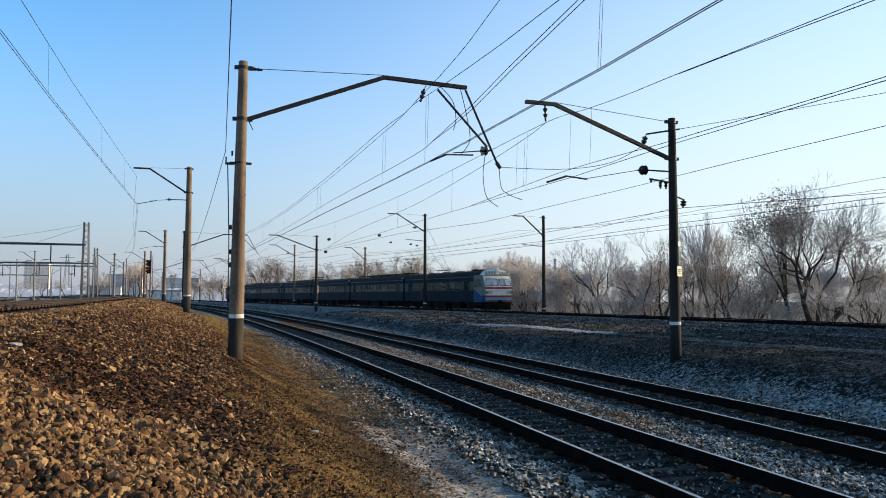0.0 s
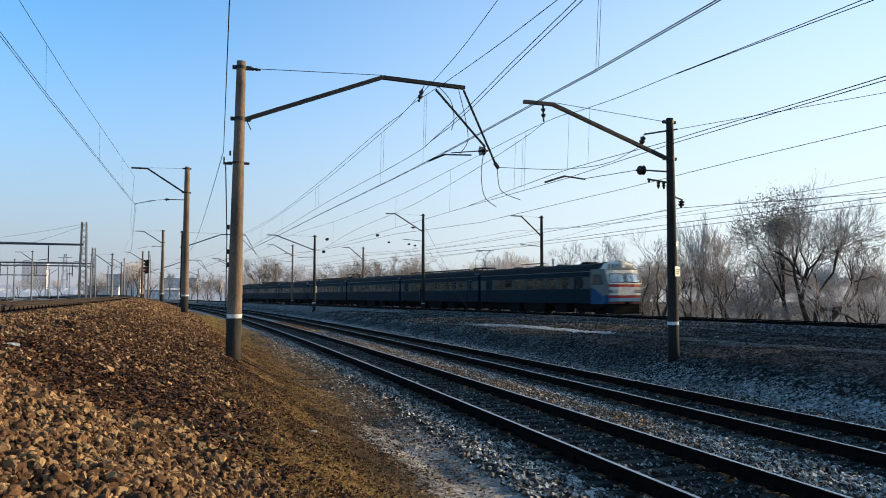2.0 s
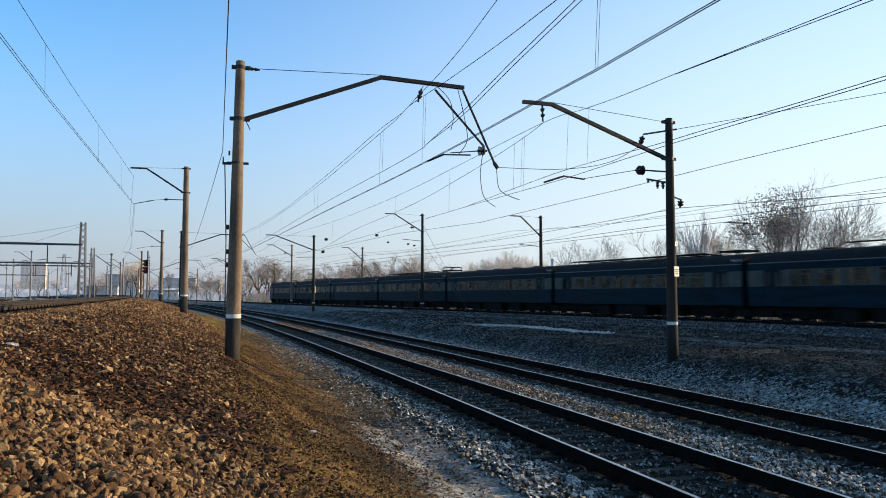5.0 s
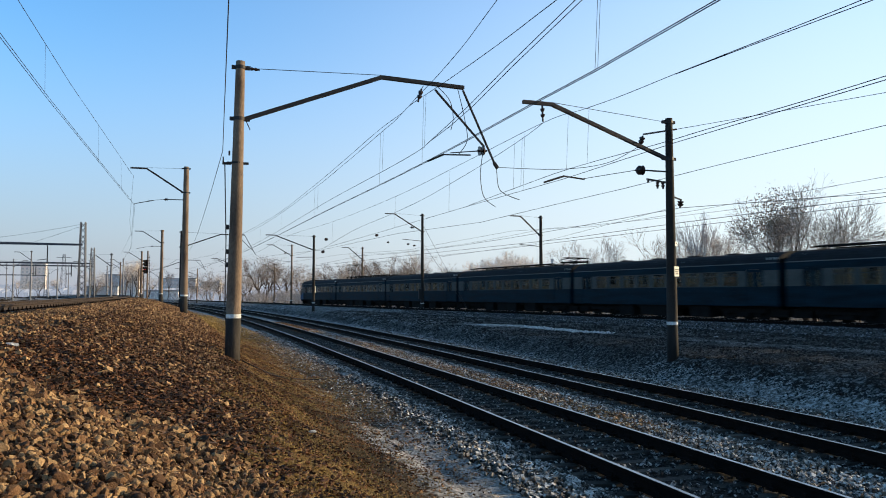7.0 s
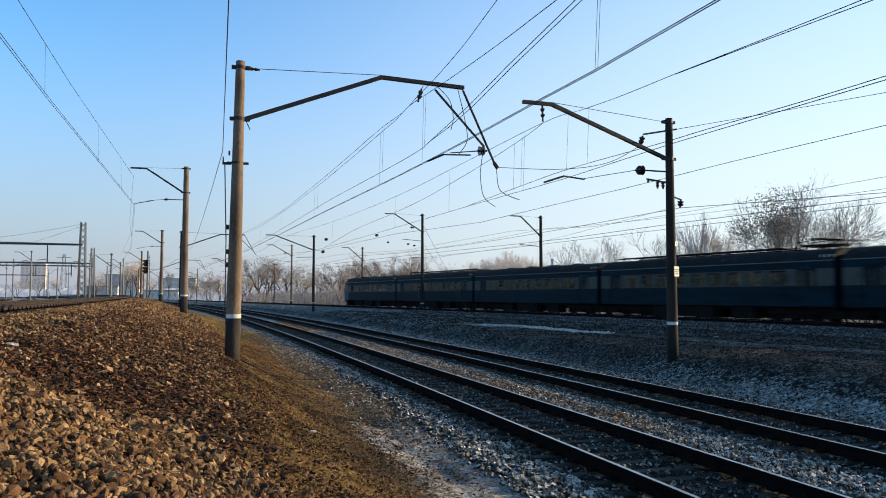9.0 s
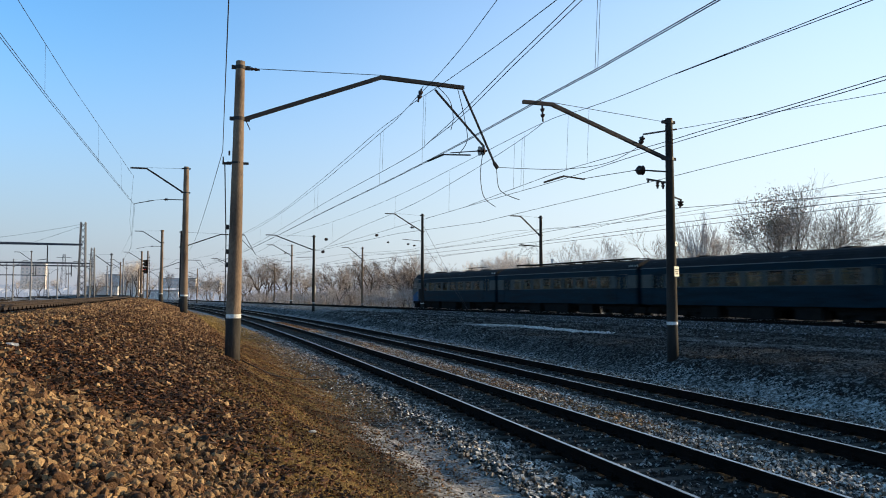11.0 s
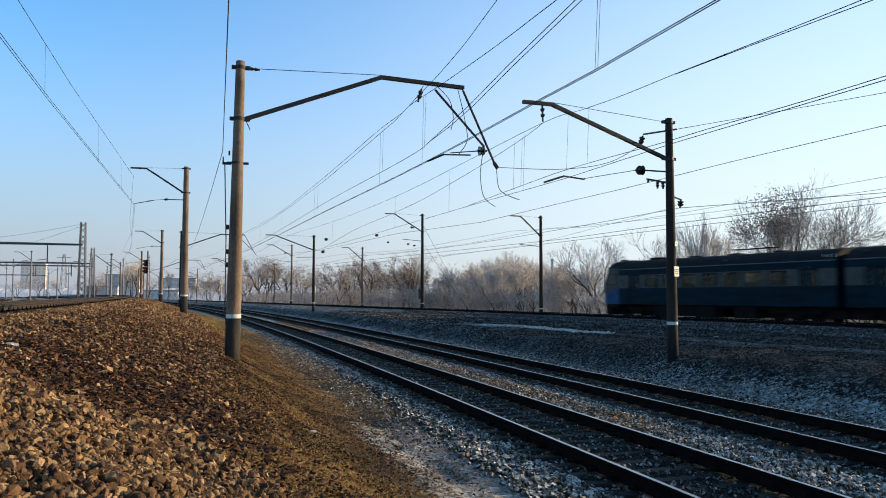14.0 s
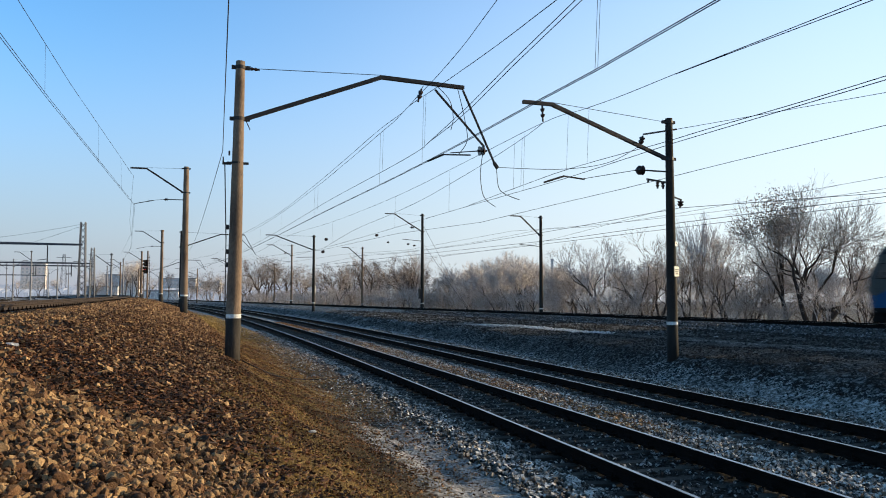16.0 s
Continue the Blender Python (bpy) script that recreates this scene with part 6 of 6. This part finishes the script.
leaves(X[m], Y[m], gen.uniform(0.014, 0.032, m.sum()), LEAF, "curled pale brown leaves caught in the dry grass", gen)
# strays of ballast and leaves where the grass meets the track
X, Y, O = on_bank(3500, gen, -6, 45, -3.0, -1.8, 1.2)
m = gen.random(len(X)) < stepped(O, [(-3.3, 0.15), (-2.5, 0.6), (-1.9, 1)])
stones("ballast", X[m], Y[m], gen.uniform(0.014, 0.036, m.sum()), STONE_GREY, "stray ballast in the frosty grass edge", gen)
X, Y, O = on_bank(9000, gen, -8, 40, -3.9, -1.8, 1.2)
leaves(X, Y, gen.uniform(0.014, 0.036, len(X)), LEAF, "brown leaves in the frosty grass edge", gen)
# leaves blown between the curved tracks
X, Y, O = on_bank(13000, gen, -14, 50, 1.35, 2.3, 1.2)
m = patch(X, Y, 0.5, -0.4) & (gen.random(len(X)) < stepped(Y, [(12, 0.25), (22, 1)]))
leaves(X[m], Y[m], gen.uniform(0.02, 0.04, m.sum()), LEAF, "brown leaves blown between the tracks", gen, lift=0.055)
X, Y, O = on_bank(7000, gen, -6, 50, 1.35, 2.1, 1.2)
stones("ballast", X, Y, gen.uniform(0.018, 0.04, len(X)), STONE, "rust-brown ballast beside the first track", gen, lift=0.025)


def white_lump(x, y, size, seed):
    """A small white lump, flat below and uneven above."""
    r = random.Random(seed)
    bm = bmesh.new()
    bmesh.ops.create_icosphere(bm, subdivisions=2, radius=size)
    for v in bm.verts:
        v.co *= r.uniform(0.7, 1.2)
        v.co.x *= 1.5
        v.co.z = max(v.co.z * 0.45, -0.02)
    me = bpy.data.meshes.new("white_lump")
    bm.to_mesh(me)
    bm.free()
    me.materials.append(WHITE_LUMP)
    ob = new("white_lump", me)
    ob.matrix_world = pose(x, y, ground_z(x, y) + 0.03, 0, 0, r.uniform(0, 90))
    return tagged(ob, "small uneven white lump on the stones", "snow", "lumps of old snow")


RIME = material("rimed_crumbs", [(0.42, 0.41, 0.40), (0.78, 0.76, 0.74)], 0.8, scale=8, grain=60, bump=0.3, island=0.6)
WHITE_LUMP = material("white_lump_surface", [(0.34, 0.34, 0.34), (0.56, 0.56, 0.57)], 0.8, scale=12, grain=60, bump=0.4)
for x, y, size, seed in ((-5.45, 9.71, 0.07, 1), (-1.74, 10.34, 0.04, 2)):
    white_lump(x, y, size, seed)
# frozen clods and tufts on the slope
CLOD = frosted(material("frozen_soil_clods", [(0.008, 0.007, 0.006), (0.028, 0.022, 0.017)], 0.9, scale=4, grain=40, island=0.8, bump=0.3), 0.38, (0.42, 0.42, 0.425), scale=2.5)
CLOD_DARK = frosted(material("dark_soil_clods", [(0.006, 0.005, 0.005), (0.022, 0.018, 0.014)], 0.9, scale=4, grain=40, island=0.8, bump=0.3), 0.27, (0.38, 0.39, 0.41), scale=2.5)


def clods(n, s0, s1, o0, o1, size, power, label, mat, e0, e1):
    X, Y, O = on_bank(n, gen, s0, s1, o0, o1, power)
    e = ground(X, Y)[2] + gen.normal(0, 0.5, n)
    on_path = (np.abs(ground(X, Y)[2] - 16.8) < 0.6) & (Y > 20) & (Y < 46)
    m = (e > e0) & (e < e1) & patch(X, Y, 0.9, -0.9) & ~on_path
    X, Y = X[m], Y[m]
    n = len(X)
    base = np.array([(1, 0, 0), (0, 1, 0), (-1, 0, 0), (0, -1, 0), (0, 0, 0.75), (0, 0, -0.6)])
    tri = np.array([(0, 1, 4), (1, 2, 4), (2, 3, 4), (3, 0, 4), (1, 0, 5), (2, 1, 5), (3, 2, 5), (0, 3, 5)])
    V = base[None] * gen.uniform(0.4, 1.5, (n, 6, 1)) * (gen.uniform(0.5, 1.4, n) * size)[:, None, None]
    a = gen.uniform(0, 2 * np.pi, n)
    V = np.stack([V[:, :, 0] * np.cos(a)[:, None] - V[:, :, 1] * np.sin(a)[:, None], V[:, :, 0] * np.sin(a)[:, None] + V[:, :, 1] * np.cos(a)[:, None], V[:, :, 2]], -1)
    V += np.stack([X, Y, ground(X, Y)[0]], -1)[:, None]
    F = (tri[None] + (np.arange(n) * 6)[:, None, None]).reshape(-1, 3)
    return mesh_np("clods", V.reshape(-1, 3), F, mat, label, "soil")


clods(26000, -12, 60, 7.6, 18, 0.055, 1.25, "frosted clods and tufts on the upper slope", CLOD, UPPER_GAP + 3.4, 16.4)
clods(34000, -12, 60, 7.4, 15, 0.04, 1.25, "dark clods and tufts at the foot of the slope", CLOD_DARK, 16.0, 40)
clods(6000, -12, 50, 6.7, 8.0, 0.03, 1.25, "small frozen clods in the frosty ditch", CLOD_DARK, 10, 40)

# a trodden line on the slope, white with rime
s = gen.uniform(27, 38.5, 1400)
e = 16.6 + 0.25 * np.sin(s * 0.7) + gen.normal(0, 0.16, 1400)
stones("rime_crust", FOOT.x + WAY.x * s + SIDE.x * e, FOOT.y + WAY.y * s + SIDE.y * e, gen.uniform(0.02, 0.05, 1400), RIME, "white rime crust along a trodden line", gen, sink=0.3)

# ---- the yard on the far left: more tracks, portals, poles, a signal, houses ----
for k, off in enumerate((-17.5, -22.5, -27.5, -33.0, -39.0)):
    base = empty("railway_track", Matrix(), "frosty yard track far beyond the bank", "railway track", "yard tracks", "structure")
    z = float(stepped(off, [(-60, 0.5), (-16.5, 0.80)])) + 0.30
    for o in (-0.795, 0.795):
        build_rail(base, lambda s, oo, zz, off=off, z=z: on_arc(s, off + oo, z + zz), 10, 330, 4.0, o)
    tm, ts, tf = sleeper_mesh(), [], []
    tv, tp = [tuple(v.co) for v in tm.data.vertices], [tuple(p.vertices) for p in tm.data.polygons]
    bpy.data.objects.remove(tm)
    s = 30.0
    while s < 200:
        m = Matrix.Translation(on_arc(s, off, z - 0.185)) @ pose(0, 0, 0, 0, 0, arc_turn(s))
        i0 = len(ts)
        ts += [tuple(m @ Vector(v)) for v in tv]
        tf += [tuple(i + i0 for i in f) for f in tp]
        s += 0.8
    tagged(soup("far_sleepers", ts, tf, SLEEPER, base), kind="stuff")

GALV = material("grey_lattice_steel", [(0.035, 0.04, 0.055), (0.07, 0.078, 0.10)], 0.6, 0.4, scale=3)


def lattice(parent, p, q, w, n, name, top=1.0):
    """A square lattice mast or beam from p to q."""
    p, q = Vector(p), Vector(q)
    d = (q - p).normalized()
    u = d.orthogonal().normalized() if abs(d.z) < 0.9 else Vector((1, 0, 0))
    v = d.cross(u).normalized()
    bm = bmesh.new()
    c = [u * sx * w / 2 + v * sy * w / 2 for sx, sy in ((-1, -1), (1, -1), (1, 1), (-1, 1))]
    for a in c:
        bar(bm, p + a, q + a * top, min(w * 0.13, 0.16), min(w * 0.13, 0.16))
    for i in range(n):
        a0, a1 = p.lerp(q, i / n), p.lerp(q, (i + 1) / n)
        for k in range(4):
            x, y = c[k], c[(k + 1) % 4]
            if i % 2:
                x, y = y, x
            t0, t1 = 1 + (top - 1) * i / n, 1 + (top - 1) * (i + 1) / n
            bar(bm, a0 + x * t0, a1 + y * t1, min(w * 0.07, 0.1), min(w * 0.07, 0.1))
    return part(name, bm, GALV, parent)


def portal(x, y, height, beam_z, span, label, turn, second=True):
    ob = empty("catenary_portal", pose(x, y, ground_z(x, y), 0, 0, turn), label, "catenary portal", "yard portals")
    lattice(ob, (0, 0, 0), (0, 0, height), 1.05, 14, "mast", 0.6)
    if second:
        lattice(ob, (-span, 0, 0), (-span, 0, beam_z + 1), 0.75, 14, "mast")
    bm = bmesh.new()
    bar(bm, (-span, 0, beam_z), (0, 0, beam_z), 0.22, 0.30)
    bar(bm, (-span, 0, beam_z + 0.42), (0, 0, beam_z + 0.10), 0.06, 0.06)
    part("beam", bm, GALV, ob)
    for k in range(4):
        dx = -span * (k + 0.6) / 4.3
        rod(ob, (dx, 0, beam_z - 0.2), (dx, 0, beam_z - 2.9), 0.09, "dropper_post")
        rod(ob, (dx - 1.3, 0, beam_z - 2.4), (dx, 0, beam_z - 2.2), 0.05, "steady_arm")
    return ob


portal(-54.1, 115, 12.2, 8.8, 34, "grey lattice portal across the yard tracks", 18)
portal(-77.7, 170, 11.5, 8.0, 30, "second grey lattice portal in the haze", 20)
portal(-98, 215, 10.5, 8.2, 40, "third lattice portal, faint in the haze", 22)
portal(-150, 290, 12, 8.5, 45, "third lattice portal, faint in the haze", 24)
for p, q in (((-54.1, 115, 12.75), (-76, 131, 11.9)), ((-54.1, 115, 12.5), (-68.5, 126, 10.4))):
    wire("thin wire strung from the lattice mast", [p, q], r=0.02, sag=0.4)
x, y = ahead(-0.856, 560)
pylon = empty("power_pylon", pose(x, y, ground_z(x, y), 0, 0, 10), "slim lattice power pylon far in the haze", "pylon")
lattice(pylon, (0, 0, 0), (0, 0, 31), 4.6, 9, "mast", 0.3)
bm = bmesh.new()
bar(bm, (-5, 0, 28.5), (5, 0, 28.5), 0.25, 0.25)
part("cross_arm", bm, GALV, pylon)
YARD = "yard poles"
# concrete greyed in colour for the haze over the yard poles
GREY_CONCRETE = material("haze_grey_concrete", [(0.15, 0.155, 0.165), (0.24, 0.245, 0.255)], 0.9, scale=2, grain=30)
for px, depth, h, arm in ((-0.797, 150, 8.0, -3), (-0.749, 110, 6.3, -3), (-0.722, 180, 9.0, -3), (-0.758, 205, 8, 3), (-0.87, 190, 9, 0), (-0.93, 150, 10, -3), (-0.97, 175, 9.5, 3), (-0.82, 240, 10, -3), (-0.89, 260, 10, 3), (-0.64, 240, 9, -3), (-0.675, 210, 9, -3), (-0.70, 260, 9, 3), (-0.985, 230, 11, -3), (-0.845, 300, 12, 0)):
    x, y = ahead(px, depth)
    line_pole(x, y, h, "thin concrete yard pole in the haze", YARD, mat=GREY_CONCRETE, arms=[(h - 1.8, abs(arm), 1.5, 0.9, h - 0.2)] if arm else [], turn=200 if arm < 0 else 20)

# colour light signal beside the bank track, showing red
SIGNAL_RED = glowing("red_signal_lens", (0.55, 0.015, 0.03), 0.5)
sig = empty("railway_signal", pose(-32.95, 85, ground_z(-32.95, 85), 0, 0, -22), "black two-head colour light signal showing red", "railway signal")
bm = bmesh.new()
tube(bm, (0, 0.3, -0.2), (0, 0.3, 5.3), 0.09, 0.08, 10)
part("post", bm, CONCRETE, sig)
for z in (3.92, 3.14):
    bm = bmesh.new()
    box(bm, -0.26, 0.26, -0.05, 0.15, z - 0.37, z + 0.37, bevel=0.08)
    head = part("signal_head", bm, UNDER, sig, "black backboard with hooded lenses")
    for dz in (-0.17, 0.17):
        bm = bmesh.new()
        tube(bm, (0, -0.05, z + dz), (0, -0.09, z + dz), 0.12, 0.12, 14)
        part("lens", bm, SIGNAL_RED if (z < 3.5 and dz > 0) else UNDER, head)
        bm = bmesh.new()
        tube(bm, (0, -0.06, z + dz + 0.02), (0, -0.34, z + dz + 0.02), 0.14, 0.14, 12, caps=False)
        for f in [f for f in bm.faces if f.calc_center_median().z < z + dz - 0.02]:
            bm.faces.remove(f)
        part("hood", bm, UNDER, head)
bm = bmesh.new()
for k in range(14):
    bar(bm, (-0.16, 0.42, 0.4 + 0.32 * k), (0.16, 0.42, 0.4 + 0.32 * k), 0.03, 0.03)
for sx in (-0.17, 0.17):
    bar(bm, (sx, 0.42, 0.0), (sx, 0.42, 4.9), 0.03, 0.03)
part("ladder", bm, UNDER, sig)

# houses in the distance; haze is put into their pale walls and panes
PINK = material("haze_pale_plaster", [(0.74, 0.68, 0.66), (0.82, 0.76, 0.74)], 0.9, scale=0.2, grain=2, bump=0)
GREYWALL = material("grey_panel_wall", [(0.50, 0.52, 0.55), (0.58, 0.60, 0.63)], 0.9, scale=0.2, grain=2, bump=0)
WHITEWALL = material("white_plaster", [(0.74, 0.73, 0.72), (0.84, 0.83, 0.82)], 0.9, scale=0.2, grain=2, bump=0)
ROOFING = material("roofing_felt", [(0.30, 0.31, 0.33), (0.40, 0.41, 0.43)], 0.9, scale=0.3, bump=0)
FARGLASS = material("haze_pale_window_glass", [(0.50, 0.50, 0.53), (0.60, 0.60, 0.62)], 0.3, scale=0.3, objects=0.5, bump=0)


def house(px, depth, width, deep, height, mat, label, turn, floors, cols):
    x, y = ahead(px, depth)
    ob = empty("apartment_building" if floors > 3 else "shed", pose(x, y, ground_z(x, y), 0, 0, turn), label, "building", "distant buildings")
    bm = bmesh.new()
    box(bm, -width / 2, width / 2, 0, deep, -2, height)
    wall = part("wall", bm, mat, ob)
    bm = bmesh.new()
    box(bm, -width / 2 - 0.3, width / 2 + 0.3, -0.3, deep + 0.3, height, height + 0.7)
    part("roof", bm, ROOFING, ob)
    first = None
    for i in range(floors):
        for j in range(cols):
            m = pose(-width / 2 + width * (j + 0.5) / cols, -0.04, height * (i + 0.55) / floors)
            if first is None:
                bm = bmesh.new()
                box(bm, -0.22 * width / cols, 0.22 * width / cols, -0.05, 0.04, -0.26 * height / floors, 0.26 * height / floors)
                first = part("window", bm, FARGLASS, ob)
                first.matrix_local = m
            else:
                share("window", first, ob, m)


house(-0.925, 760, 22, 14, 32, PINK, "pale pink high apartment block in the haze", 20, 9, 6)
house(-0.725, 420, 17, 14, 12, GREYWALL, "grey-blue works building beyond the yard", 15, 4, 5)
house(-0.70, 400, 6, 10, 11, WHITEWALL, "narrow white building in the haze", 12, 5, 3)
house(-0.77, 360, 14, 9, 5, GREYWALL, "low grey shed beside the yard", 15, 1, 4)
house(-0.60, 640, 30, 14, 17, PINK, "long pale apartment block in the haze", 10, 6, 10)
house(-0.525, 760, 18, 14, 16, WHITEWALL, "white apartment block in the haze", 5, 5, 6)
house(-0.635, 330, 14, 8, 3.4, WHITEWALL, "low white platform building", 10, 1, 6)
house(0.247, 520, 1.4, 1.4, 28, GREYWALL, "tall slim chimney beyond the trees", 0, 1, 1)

# pale tree lines that close the distance: glowing belts in place of haze
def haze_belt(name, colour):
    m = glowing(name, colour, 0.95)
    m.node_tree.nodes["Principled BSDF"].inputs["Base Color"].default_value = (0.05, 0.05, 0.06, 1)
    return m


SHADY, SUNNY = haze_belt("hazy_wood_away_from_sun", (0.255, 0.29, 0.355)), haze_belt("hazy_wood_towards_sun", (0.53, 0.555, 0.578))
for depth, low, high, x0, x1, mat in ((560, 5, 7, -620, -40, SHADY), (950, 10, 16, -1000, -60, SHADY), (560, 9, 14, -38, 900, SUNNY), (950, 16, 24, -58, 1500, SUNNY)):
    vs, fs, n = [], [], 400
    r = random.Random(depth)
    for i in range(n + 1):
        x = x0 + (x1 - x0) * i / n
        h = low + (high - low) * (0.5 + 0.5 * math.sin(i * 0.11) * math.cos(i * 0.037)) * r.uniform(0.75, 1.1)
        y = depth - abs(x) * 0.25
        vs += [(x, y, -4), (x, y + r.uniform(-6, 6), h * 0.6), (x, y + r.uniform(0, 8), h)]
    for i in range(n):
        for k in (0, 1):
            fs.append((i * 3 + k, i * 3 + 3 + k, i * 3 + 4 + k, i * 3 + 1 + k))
    tagged(soup("backdrop", vs, fs, mat), "pale glowing belt standing for hazy far trees", "backdrop", kind="structure")
# bare trees by the yard
for px, depth, kind, size in ((-0.70, 330, side_tree, 2.0), (-0.685, 300, poplar, 1.3), (-0.693, 290, poplar, 1.25), (-0.675, 295, side_tree, 1.9), (-0.79, 310, side_tree, 1.3), (-0.86, 340, round_tree, 0.9), (-0.91, 330, side_tree, 1.2), (-0.96, 340, side_tree, 1.1), (-0.78, 340, round_tree, 1.4), (-0.62, 330, poplar, 1.0), (-0.80, 300, side_tree, 1.2), (-0.45, 290, round_tree, 1.3), (-0.48, 340, side_tree, 1.5), (-0.53, 360, side_tree, 1.4), (-0.57, 380, side_tree, 1.3), (-0.66, 380, side_tree, 1.5),
                              (-0.545, 270, brush, 3.2), (-0.53, 265, side_tree, 1.25), (-0.515, 250, brush, 3.4), (-0.50, 240, side_tree, 1.35), (-0.485, 240, brush, 3.0), (-0.60, 300, brush, 2.6), (-0.575, 290, brush, 2.4), (-0.68, 300, brush, 3.0), (-0.715, 300, poplar, 1.2), (-0.74, 310, brush, 2.8)):
    x, y = ahead(px, depth)
    copy_thing(kind, pose(x, y, ground_z(x, y), 0, 0, rng.uniform(0, 360)) @ Matrix.Diagonal((size, size, size, 1)))


def motions():
    for i, car in enumerate(train):
        walk(car, [(t, Matrix.Translation(on_line(s + i * CAR, 0, FAR_RAIL)) @ pose(0, 0, 0, math.degrees(math.atan(FALL)), 0, LINE_TURN)) for t, s in RUN])


motions()
